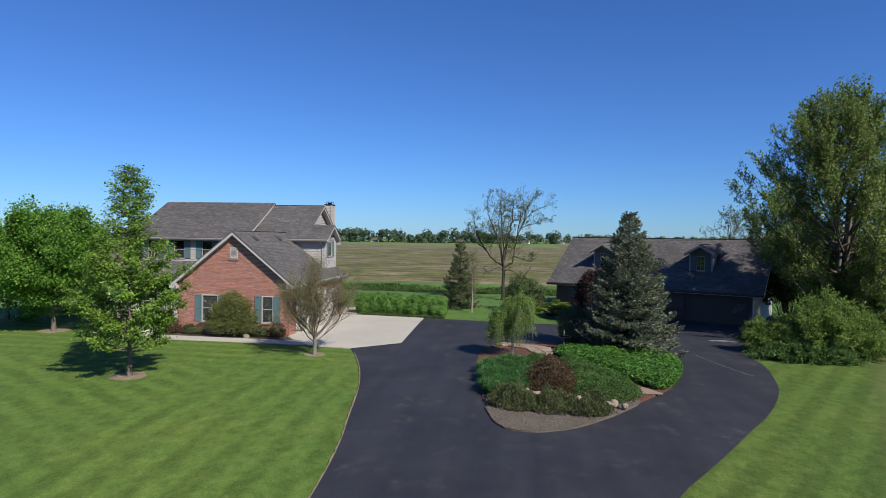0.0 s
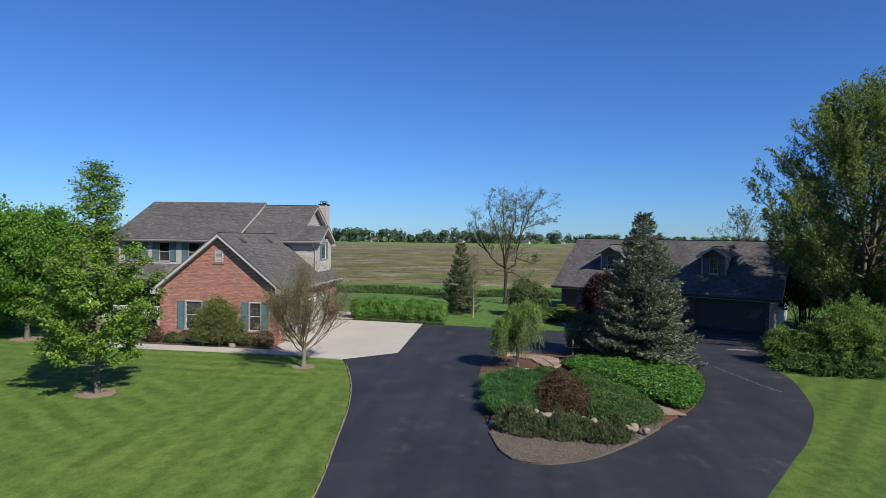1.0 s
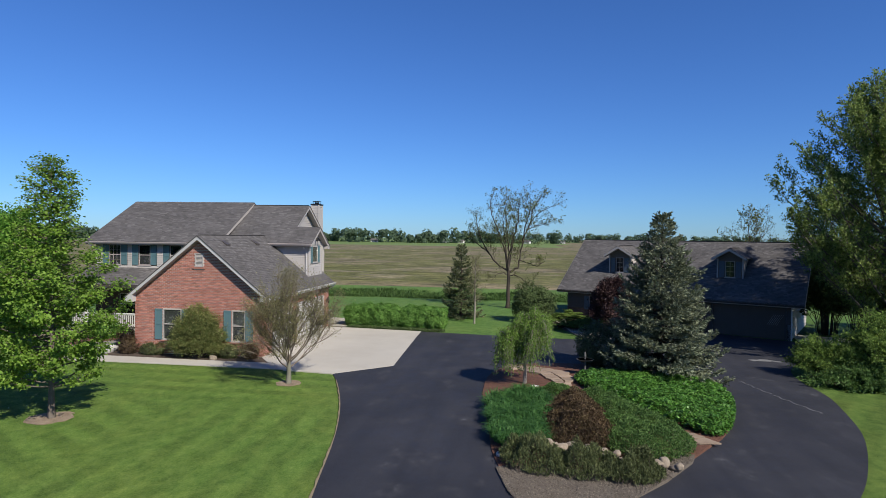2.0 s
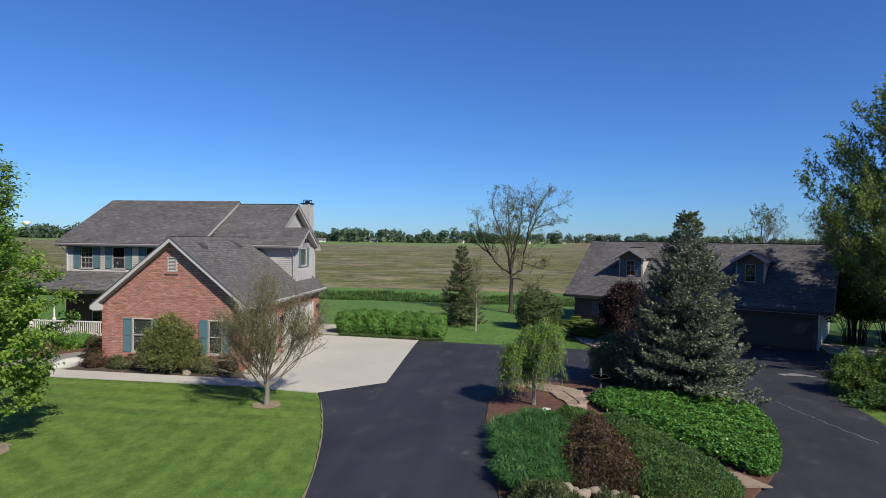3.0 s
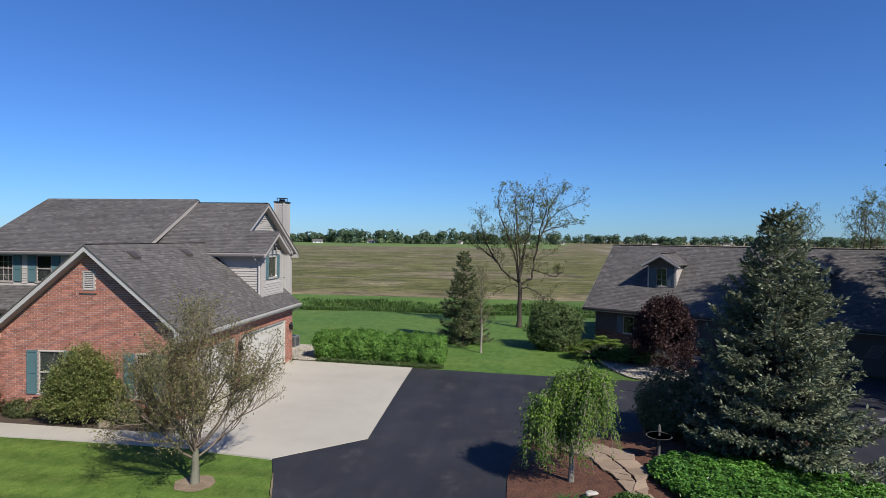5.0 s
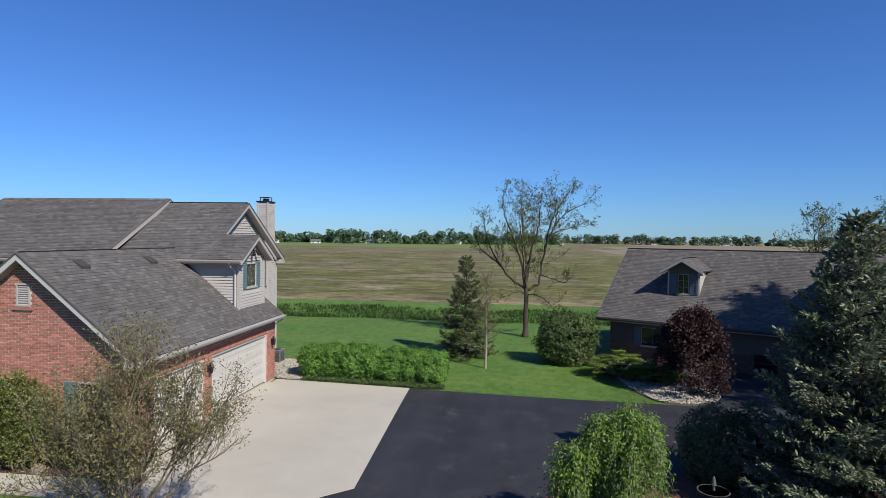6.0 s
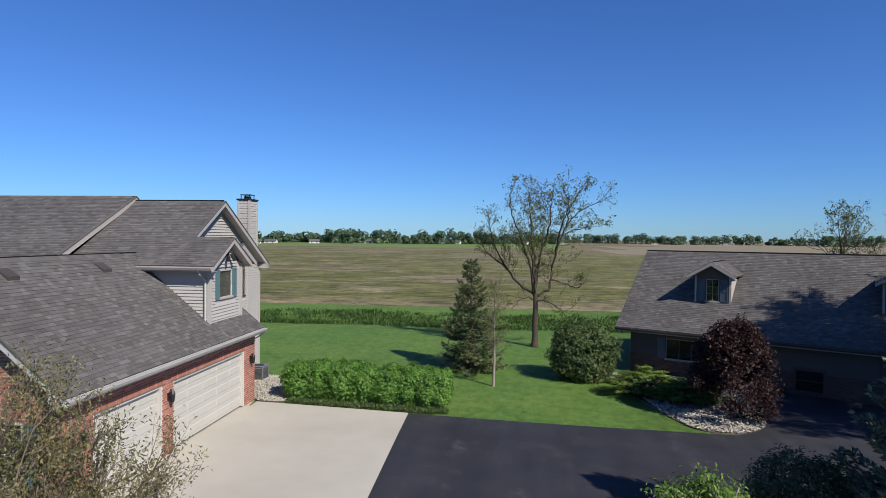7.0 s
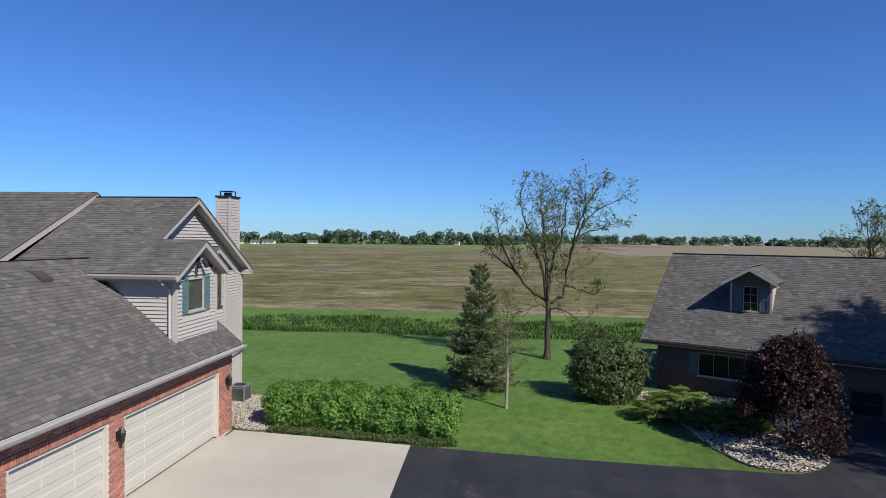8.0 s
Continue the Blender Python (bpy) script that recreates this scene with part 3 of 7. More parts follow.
def gutter(parent, a, b, material=GUTTER, size=0.12):
    """An open K-shaped eaves gutter from a to b, its back against the fascia to the left of the run."""
    a, b = Vector(a), Vector(b)
    d = (b - a).normalized()
    out = d.cross(Vector((0, 0, 1)))
    z = Vector((0, 0, 1))
    prof = [(0, 0), (0, -size), (size * 0.65, -size), (size, -size * 0.35), (size, 0), (size - 0.015, 0), (size - 0.015, -size * 0.33), (size * 0.6, -size + 0.015), (0.015, -size + 0.015), (0.015, 0)]
    bm = bmesh.new()
    prism(bm, [a + out * x + z * y for x, y in prof], b - a)
    return part("gutter", bm, material, parent)


def downspout(parent, top, foot, material=GUTTER):
    bm = bmesh.new()
    t, f = Vector(top), Vector(foot)
    bend = Vector((f.x, f.y, t.z - 0.35))
    tube(bm, [t, t + (bend - t) * 0.25 + Vector((0, 0, -0.05)), bend, f], [0.045] * 4, 6)
    return part("downspout", bm, material, parent)


# ---- ground ----
def ground_height(x, y):
    k = min(1.0, max(0.0, (y + 0.5 * (x + 5) - 40) / 14))
    return -0.2 * k * k * (3 - 2 * k)


def smooth_ring(pts, rounds=2, keep=()):
    """Corner-cutting of a closed outline; points in keep stay sharp."""
    for _ in range(rounds):
        out, kept = [], []
        for i, p in enumerate(pts):
            a, b = pts[i - 1], pts[(i + 1) % len(pts)]
            if p in keep:
                out.append(p)
            else:
                out += [(p[0] * 0.75 + a[0] * 0.25, p[1] * 0.75 + a[1] * 0.25), (p[0] * 0.75 + b[0] * 0.25, p[1] * 0.75 + b[1] * 0.25)]
        pts = out
    return pts


def sheet(name, ring, lift, material, parent=None, cell=1.0, edge=0.0, rough_edge=0.0, mound=None, label=""):
    """A surface laid on the ground inside a closed outline, with a turned-down edge."""
    rng = random.Random(len(ring))
    if rough_edge:
        dense = []
        for i, p in enumerate(ring):
            q = ring[(i + 1) % len(ring)]
            n = max(1, int(math.dist(p, q) / 0.35))
            n = min(n, 60)
            dense += [(p[0] + (q[0] - p[0]) * k / n + rng.uniform(-rough_edge, rough_edge), p[1] + (q[1] - p[1]) * k / n + rng.uniform(-rough_edge, rough_edge)) for k in range(n)]
        ring = dense
    bm = bmesh.new()
    bm.faces.new([bm.verts.new((x, y, 0)) for x, y in ring])
    bmesh.ops.triangulate(bm, faces=bm.faces, ngon_method="EAR_CLIP")
    bmesh.ops.recalc_face_normals(bm, faces=bm.faces)
    for f in bm.faces:
        f.normal_update()
        if f.normal.z < 0:
            f.normal_flip()
    xs, ys = [p[0] for p in ring], [p[1] for p in ring]
    for axis, vals in ((0, xs), (1, ys)):
        v = max(math.floor(min(vals) / cell) * cell, -12.0 if axis else -40.0)
        while v < min(max(vals), 70):
            no, co = [0, 0, 0], [0, 0, 0]
            no[axis], co[axis] = 1, v
            bmesh.ops.bisect_plane(bm, geom=bm.verts[:] + bm.edges[:] + bm.faces[:], plane_co=co, plane_no=no)
            v += cell
    stray = []
    for f in bm.faces:
        c, hit = f.calc_center_median(), False
        for (xi, yi), (xj, yj) in zip(ring, ring[-1:] + ring[:-1]):
            if (yi > c.y) != (yj > c.y) and c.x < (xj - xi) * (c.y - yi) / (yj - yi) + xi:
                hit = not hit
        if not hit:
            stray.append(f)
        elif f.normal.z < 0:
            f.normal_flip()
    bmesh.ops.delete(bm, geom=stray, context="FACES")
    for v in bm.verts:
        v.co.z = ground_height(v.co.x, v.co.y) + lift + (mound(v.co.x, v.co.y) if mound else 0.0)
    rim = [e for e in bm.edges if e.is_boundary]
    made = bmesh.ops.extrude_edge_only(bm, edges=rim)["geom"]
    for v in made:
        if isinstance(v, bmesh.types.BMVert):
            v.co.z -= lift + 0.05 + (mound(v.co.x, v.co.y) if mound else 0.0)
    return part(name, bm, material, parent, label)


def build_ground():
    near_x = [float(v) for v in range(-44, 47)]
    near_y = [float(v) for v in range(-14, 71)]
    far = [80.0, 92, 108, 130, 165, 220, 300, 420, 600, 900, 1400, 2200, 3200]
    xs = [-v for v in far[::-1]] + [-60.0, -50.0] + near_x + [54.0, 66.0] + far
    ys = [-3200.0, -1500, -700, -300, -140, -70, -35, -22] + near_y + [74.0, 77.0, 80.2] + far[1:]
    verts = [(x, y, ground_height(x, y) - (0.5 * math.exp(-((y - 72) / 4.0) ** 2) if 60 < y < 90 else 0)) for y in ys for x in xs]
    n = len(xs)
    faces, slots = [], []
    for j in range(len(ys) - 1):
        for i in range(n - 1):
            faces.append((j * n + i, j * n + i + 1, (j + 1) * n + i + 1, (j + 1) * n + i))
            x, y = (xs[i] + xs[i + 1]) / 2, (ys[j] + ys[j + 1]) / 2
            slot = 0
            if y > 80.2:
                slot = 1
                if x < y * 0.09 - 20 and y > 420:
                    slot = 2
                elif x > y * 0.2 - 30 and y > 300:
                    slot = 3
            slots.append(slot)
    data = quick_mesh("ground", verts, faces)
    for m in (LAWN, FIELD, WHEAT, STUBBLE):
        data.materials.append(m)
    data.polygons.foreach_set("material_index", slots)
    data.shade_smooth()
    return tagged(new("ground", data), "mown green lawn running into a wide flat stubble field", "ground", kind="structure")


build_ground()

ASPHALT_RING = [(-1.9, -60.0), (-1.95, 6.0), (-2.2, 11.0), (-2.5, 14.5), (-2.87, 17.6), (-3.5, 20.7), (-3.92, 23.0), (-4.46, 25.3), (-5.14, 27.6), (-6.15, 30.3), (-6.78, 31.65), (-4.56, 33.72), (-5.13, 44.2),
                (0.0, 43.92), (5.3, 43.95), (6.6, 43.9), (7.7, 44.9), (8.1, 46.85), (9.0, 49.1), (10.6, 50.9), (17.9, 46.5), (18.4, 43.8), (15.8, 40.2), (13.9, 37.0), (13.3, 34.4), (13.3, 32.6),
                (13.2, 31.3), (12.66, 29.05), (12.13, 27.1), (11.33, 25.25), (10.16, 23.0), (9.1, 21.4), (8.1, 19.75), (6.75, 17.65), (5.6, 15.95), (4.6, 13.2), (3.9, 9.5), (3.4, 5.0), (3.2, -60.0)]
SHARP = [(-1.9, -60.0), (3.2, -60.0), (-6.78, 31.65), (-4.56, 33.72), (-5.13, 44.2), (10.6, 50.9), (17.9, 46.5)]
tagged(sheet("road", smooth_ring(ASPHALT_RING, 2, SHARP), 0.03, ASPHALT, cell=2.0), "dark sealed asphalt driveway with worn pale streaks", "driveway", kind="structure")
PAD_RING = [(-6.79, 31.62), (-4.55, 33.72), (-5.12, 44.2), (-9.4, 44.45), (-10.4, 44.55), (-11.32, 44.6), (-11.45, 43.75), (-11.9, 43.75), (-11.75, 35.34), (-11.3, 35.34), (-11.32, 34.35), (-10.7, 33.5), (-10.3, 33.05), (-9.2, 33.05), (-9.15, 31.9)]
tagged(sheet("pavement", PAD_RING, 0.045, CONCRETE, cell=2.0), "pale concrete parking pad before the garage doors", "pavement", kind="structure")
for ring in ([(-14.01, 32.04), (-9.11, 32.04), (-9.13, 33.19), (-14.04, 33.14)], [(-20.90, 31.96), (-14.03, 32.04), (-14.06, 33.14), (-20.91, 33.23)], [(-22.9, 33.2), (-20.94, 31.96), (-20.94, 33.25), (-20.2, 33.25), (-20.25, 34.0), (-20.5, 35.0), (-20.6, 36.0), (-20.7, 37.8), (-21.45, 37.8), (-21.35, 36.8), (-21.8, 35.9), (-22.4, 35.2)]):
    tagged(sheet("pavement", ring, 0.035, DARK_CONCRETE if ring[0][0] < -22 else CONCRETE, cell=2.0), "narrow pale concrete garden walk", "walkway", kind="structure")


# ---- house ----
house = thing("house", "two-storey house with brick garage gable, pale siding, grey shingle roofs", "house", pose(-12.0, 40.0, 0.08, 0, 0, 1.4) @ Matrix.Diagonal((1, 0.974, 1.012, 1)) @ pose(11.97, -40.22, 0))
GX0, GX1, GY0, GY1, GRIDGE, GPEAK, GSL = -18.06, -11.32, 34.4, 45.0, -14.62, 5.80, 0.81


def garage_top(x):
    return GPEAK - 0.12 - GSL * abs(x - GRIDGE)


def build_garage_wing():
    front = Face((0, GY0, 0), (1, 0, 0), (0, -1, 0))
    wins = [(-16.55, -15.62, 0.68, 2.15), (-12.93, -12.30, 0.68, 2.15)]
    vent = [(-14.84, -14.5, 4.32, 4.88)]
    opens = [(a, b, c - 0.08, d) for a, b, c, d in wins] + vent
    part("wall", wall_mesh(front, GX0, GX1, -0.3, garage_top, opens, (GRIDGE,)), MORTAR, house, "red brick gable wall")
    bricks(house, front, GX0, GX1, -0.02, GPEAK, garage_top, [(a - 0.03, b + 0.03, c - 0.09, d + 0.01) for a, b, c, d in wins] + [(-14.9, -14.44, 4.15, 4.94)], lambda a, z: -15.2 < a < -12.4 and 2.3 < z < 3.8)
    for a, b, c, d in wins:
        window(house, front, a, b, c, d, RAKE_TRIM)
        bm = bmesh.new()
        front.slab(bm, a - 0.14, b + 0.14, c - 0.1, c - 0.065, 0.002, 0.09)
        part("brick_sill", bm, BRICK, house)
        shutter(house, front, a - 0.44, a - 0.05, c - 0.02, d + 0.02)
        shutter(house, front, b + 0.05, b + 0.44, c - 0.02, d + 0.02)
    # gable vent with its slats
    bm = bmesh.new()
    a, b, c, d = vent[0]
    for q in ((a - 0.045, a, c - 0.05, d + 0.05), (b, b + 0.045, c - 0.05, d + 0.05), (a, b, d, d + 0.05), (a, b, c - 0.05, c)):
        front.slab(bm, q[0], q[1], q[2], q[3], -0.05, 0.045)
    vent_ob = part("gable_vent", bm, RAKE_TRIM, house)
    for i in range(9):
        z = c + (d - c) * (i + 0.5) / 9
        bm = bmesh.new()
        prism(bm, [front.at(a, z - 0.035, 0.03), front.at(a, z - 0.025, 0.03), front.at(a, z + 0.045, -0.04), front.at(a, z + 0.035, -0.04)], (b - a, 0, 0))
        part("slat", bm, RAKE_TRIM, vent_ob)
    bm = bmesh.new()
    front.slab(bm, a - 0.14, b + 0.14, c - 0.15, c - 0.07, 0.002, 0.07)
    part("brick_sill", bm, BRICK, house)
    # door side, with two wide doors between brick piers
    side = Face((GX1, 0, 0), (0, 1, 0), (1, 0, 0))
    doors = [(35.45, 38.45, 0.03, 2.13), (39.05, 44.05, 0.03, 2.13)]
    eave = lambda y: 2.82
    part("wall", wall_mesh(side, GY0, GY1, -0.3, eave, [(a, b, -0.3, d) for a, b, c, d in doors]), MORTAR, house, "brick wall with two garage doors")
    bricks(house, side, GY0 + 0.0, GY1, 0.0, 2.62, eave, [(a - 0.0, b + 0.0, -1, d) for a, b, c, d in doors], lambda a, z: a > 38.0)
    back = Face((0, GY1, 0), (-1, 0, 0), (0, 1, 0))
    part("wall", wall_mesh(back, -GX1, -GX0, -0.5, lambda a: 2.8), MORTAR, house)
    left = Face((GX0, 0, 0), (0, -1, 0), (-1, 0, 0))
    part("wall", wall_mesh(left, -GY1, -GY0, -0.3, eave), MORTAR, house)
    bricks(house, left, -GY1, -GY0, 0.0, 2.62, eave, [], lambda a, z: False)
    for a, b, c, d in doors:
        bm = bmesh.new()
        side.slab(bm, a + 0.03, b - 0.03, c, d - 0.02, -0.16, -0.12)
        door = part("garage_door", bm, DOOR, house, "cream panelled garage door, shut")
        cols, rows = round((b - a) / 1.0), 5
        for i in range(cols):
            for k in range(rows):
                l, r = a + 0.05 + (b - a - 0.1) * i / cols, a + 0.05 + (b - a - 0.1) * (i + 1) / cols
                lo, hi = c + (d - c - 0.04) * k / rows, c + (d - c - 0.04) * (k + 1) / rows
                bm = bmesh.new()
                p = [side.at(l + 0.012, lo + 0.07, -0.12), side.at(r - 0.012, lo + 0.07, -0.12), side.at(r - 0.012, hi - 0.07, -0.12), side.at(l + 0.012, hi - 0.07, -0.12)]
                q = [side.at(l + 0.025, lo + 0.1, -0.11), side.at(r - 0.025, lo + 0.1, -0.11), side.at(r - 0.025, hi - 0.1, -0.11), side.at(l + 0.025, hi - 0.1, -0.11)]
                vs, ws = [bm.verts.new(v) for v in p], [bm.verts.new(v) for v in q]
                bm.faces.new(ws)
                for m in range(4):
                    bm.faces.new((vs[m], vs[(m + 1) % 4], ws[(m + 1) % 4], ws[m]))
                part("panel", bm, DOOR, door)
        for k in range(1, rows):
            bm = bmesh.new()
            z = c + (d - c - 0.04) * k / rows
            side.slab(bm, a + 0.04, b - 0.04, z - 0.004, z + 0.004, -0.119, -0.116)
            part("section_joint", bm, DOOR, door)
        bm = bmesh.new()
        side.slab(bm, a + 0.0, a + 0.09, c, d, -0.11, -0.02)
        side.slab(bm, b - 0.09, b, c, d, -0.11, -0.02)
        side.slab(bm, a + 0.09, b - 0.09, d - 0.09, d, -0.11, -0.02)
        part("door_casing", bm, DOOR, house)
    # soldier course over the doors, proud of the wall
    for a, b, c, d in doors:
        n = int((b - a + 0.3) / 0.075)
        for i in range(n):
            l = a - 0.15 + (b - a + 0.3) * i / n
            bm = bmesh.new()
            side.slab(bm, l, l + 0.064, d + 0.005, d + 0.2, 0.012, 0.03)
            part("brick", bm, BRICK, house)
    # carriage lamps on the piers
    for y in (38.75, 44.55, 35.0):
        bm = bmesh.new()
        side.slab(bm, y - 0.05, y + 0.05, 1.6, 1.82, 0.013, 0.05)
        lamp = part("wall_lamp", bm, METAL, house, "dark metal carriage lamp")
        bm = bmesh.new()
        c = side.at(y, 1.68, 0.15)
        tube(bm, [c + Vector((0, 0, dz)) for dz in (-0.14, -0.1, 0.12, 0.2, 0.26)], [0.03, 0.06, 0.085, 0.05, 0.012], 6)
        part("lantern", bm, METAL, lamp)
        bm = bmesh.new()
        tube(bm, [side.at(y, 1.78, 0.04), side.at(y, 1.92, 0.09), side.at(y, 1.93, 0.15)], [0.012] * 3, 6)
        part("bracket", bm, METAL, lamp)


build_garage_wing()


def build_garage_roof():
    y0, y1 = GY0 - 0.32, GY1 + 0.18
    xr, xl = -10.98, -18.42
    zr, zl = GPEAK - GSL * (xr - GRIDGE), GPEAK - GSL * (GRIDGE - xl)
    roof_face(house, [(xr, y0, zr), (xr, y1, zr), (GRIDGE, y1, GPEAK), (GRIDGE, y0, GPEAK)], near=lambda p: 38.5 < p.y < 43.5 and p.x > -12.9, seed=3)
    roof_face(house, [(xl, y1, zl), (xl, y0, zl), (GRIDGE, y0, GPEAK), (GRIDGE, y1, GPEAK)], seed=4)
    ridge_caps(house, (GRIDGE, y0, GPEAK), (GRIDGE, 41.5, GPEAK), (GSL, GSL))
    # white rake boards with returns at the eaves
    for xe, ze in ((xr, zr), (xl, zl)):
        bm = bmesh.new()
        n = Vector((0, 0, 1))
        a, b = Vector((xe, y0, ze)), Vector((GRIDGE, y0, GPEAK))
        prism(bm, [a - n * 0.03, b - n * 0.03, b - n * 0.2, a - n * 0.2], (0, -0.035, 0))
        part("rake_board", bm, GUTTER, house)
        bm = bmesh.new()
        prism(bm, [a + n * 0.025, b + n * 0.025, b - n * 0.028, a - n * 0.028], (0, -0.055, 0))
        part("drip_edge", bm, SHINGLE, house)
        bm = bmesh.new()
        prism(bm, [a + Vector((0, 0.0, -0.2)), b + Vector((0, 0.0, -0.2)), b + Vector((0, 0.31, -0.2)), a + Vector((0, 0.31, -0.2))], (0, 0, -0.015))
        part("soffit", bm, TAUPE_TRIM, house)
        s = 1 if xe > GRIDGE else -1
        bm = bmesh.new()
        prism(bm, [(xe, y0 - 0.03, ze - 0.02), (xe, y0 - 0.03, ze - 0.1), (xe - s * 0.12, y0 - 0.03, ze - 0.22), (xe - s * 0.4, y0 - 0.03, ze - 0.22), (xe - s * 0.4, y0 - 0.03, ze + 0.2)], (0, 0.36, 0))
        part("eave_return", bm, GUTTER, house)
        bm = bmesh.new()
        box(bm, min(xe, xe - s * 0.36), max(xe, xe - s * 0.36), GY0 + 0.02, y1 - 0.02, ze - 0.2, ze - 0.185)
        part("soffit", bm, TAUPE_TRIM, house)
        bm = bmesh.new()
        box(bm, xe - 0.012, xe + 0.012, y0, y1, ze - 0.2, ze - 0.02)
        part("fascia", bm, TRIM, house)
    gutter(house, (xr + 0.014, y0, zr - 0.02), (xr + 0.014, y1, zr - 0.02))
    downspout(house, (xr + 0.06, y1 - 0.05, zr - 0.14), (GX1 - 0.1, y1 - 0.1, -0.1))
    # two low roof vents
    for x, y in ((-14.16, 36.05), (-14.16, 39.78)):
        z = GPEAK - GSL * (x - GRIDGE)
        bm = bmesh.new()
        prism(bm, [(x - 0.12, y - 0.2, z + 0.14), (x + 0.22, y - 0.2, z - 0.06), (x + 0.22, y - 0.2, z - 0.2), (x - 0.12, y - 0.2, z)], (0, 0.4, 0))
        part("roof_vent", bm, BRONZE, house, "low brown roof vent")


build_garage_roof()

# main block: front wall, roof, right gable end and the bump-out over the garage
RY, RZ, RZ2 = 45.76, 8.02, 7.84
MX0, STEP_X, MX1 = -25.0, -16.85, -13.3
FRONT_Y, BACK_Y, BUMP_Y, BUMP_X = 41.0, 50.1, 42.0, -11.68


def build_main_block():
    front = Face((0, FRONT_Y, 0), (1, 0, 0), (0, -1, 0))
    wins = [(-24.1, -23.35, 3.95, 5.15), (-22.15, -21.4, 3.95, 5.15), (-20.1, -19.35, 3.95, 5.15)]
    low_wins = [(-23.4, -22.3, 0.9, 2.2)]
    part("wall", wall_mesh(front, MX0, STEP_X, -0.3, lambda a: 5.4, wins + low_wins), SHADED_SIDING, house, "upper front wall clad in pale siding")
    siding(house, front, MX0, STEP_X, 3.65, 5.35, lambda a: 5.36, SIDING, [(a - 0.46, b + 0.46, c - 0.07, d + 0.03) for a, b, c, d in wins])
    # lower wall takes the dark siding: porch-roof shade put into its colour
    siding(house, front, MX0, GX0, 0.4, 2.9, lambda a: 5.0, SHADED_SIDING, [(a - 0.04, b + 0.04, c - 0.07, d + 0.03) for a, b, c, d in low_wins], 0.13)
    for a, b, c, d in wins:
        window(house, front, a, b, c, d, TAUPE_TRIM, grid=(3, 4) if a < -24 else (0, 0))
        shutter(house, front, a - 0.42, a - 0.04, c, d)
        shutter(house, front, b + 0.04, b + 0.42, c, d)
    for a, b, c, d in low_wins:
        window(house, front, a, b, c, d)
    # bump-out wall above the garage roof
    bump = Face((0, BUMP_Y, 0), (1, 0, 0), (0, -1, 0))
    part("wall", wall_mesh(bump, STEP_X, BUMP_X, 2.4, lambda a: 5.42), SIDING, house)
    low = lambda x: GPEAK - GSL * abs(x - GRIDGE)
    z = 3.3
    while z < 5.4:
        x_from = max(GRIDGE + (GPEAK - z - 0.06) / GSL, -14.9)
        if x_from < BUMP_X - 0.05:
            bm = bmesh.new()
            prism(bm, [bump.at(x_from, z, 0.003), bump.at(x_from, z, 0.044), bump.at(x_from, z + 0.127, 0.007), bump.at(x_from, z + 0.127, 0.003)], (BUMP_X - x_from, 0, 0))
            part("siding_board", bm, SIDING, house)
        z += 0.115
    side = Face((BUMP_X, 0, 0), (0, 1, 0), (1, 0, 0))
    win = (42.72, 43.72, 4.22, 5.2)
    ry = 43.25
    top = lambda y: 6.38 - 0.95 * abs(y - ry)
    part("wall", wall_mesh(side, BUMP_Y, 44.5, 2.4, top, [win], (ry,)), SIDING, house)
    siding(house, side, BUMP_Y + 0.08, 44.42, 3.36, 6.3, top, SIDING, [(win[0] - 0.36, win[1] + 0.36, win[2] - 0.08, win[3] + 0.08)])
    window(house, side, *win[:2], win[2], win[3], RAKE_TRIM, sash=False)
    shutter(house, side, win[0] - 0.33, win[0] - 0.03, win[2] - 0.05, win[3] + 0.05)
    shutter(house, side, win[1] + 0.03, win[1] + 0.33, win[2] - 0.05, win[3] + 0.05)
    bm = bmesh.new()
    side.slab(bm, 43.17, 43.33, 5.72, 5.86, 0.045, 0.08)
    flood = part("flood_light", bm, METAL, house, "dark twin flood light")
    for y, dy in ((43.12, -0.16), (43.38, 0.1)):
        bm = bmesh.new()
        tube(bm, [side.at(y + 0.06 * (1 if dy < 0 else -1), 5.78, 0.08), side.at(y, 5.72, 0.16), side.at(y + dy, 5.56, 0.24), side.at(y + dy * 1.2, 5.53, 0.25)], [0.025, 0.05, 0.075, 0.02], 8)
        part("lamp_head", bm, METAL, flood)
    for y in (BUMP_Y, 44.5):
        bar(house, "corner_post", (BUMP_X, y, 3.2), (BUMP_X, y, 5.4), 0.11, 0.11, SIDING, (0, 1, 0))
    back = Face((0, 44.5, 0), (-1, 0, 0), (0, 1, 0))
    part("wall", wall_mesh(back, -BUMP_X, -MX1 + 0.2, 2.4, lambda a: 5.5), SIDING, house)
    # narrow window in the return wall beside the bump-out, then the right gable end
    gable = Face((MX1, 0, 0), (0, 1, 0), (1, 0, 0))
    gtop = lambda y: RZ2 - 0.14 - 0.585 * abs(y - RY)
    part("wall", wall_mesh(gable, BUMP_Y, BACK_Y, -0.5, gtop, (), (RY,)), SIDING, house)
    siding(house, gable, 44.55, BACK_Y - 0.05, -0.2, 7.7, gtop, SIDING)
    siding(house, gable, BUMP_Y + 0.1, 44.5, 5.4, 7.7, gtop, SIDING)
    # narrow second bay behind it with a slot window
    bay = Face((-12.15, 0, 0), (0, 1, 0), (1, 0, 0))
    slot = (45.42, 45.88, 4.05, 5.3)
    bay_top = lambda y: 6.02 - 0.585 * abs(y - 45.1)
    part("wall", wall_mesh(bay, 44.5, 46.15, 2.4, bay_top, [slot], (45.1,)), SIDING, house)
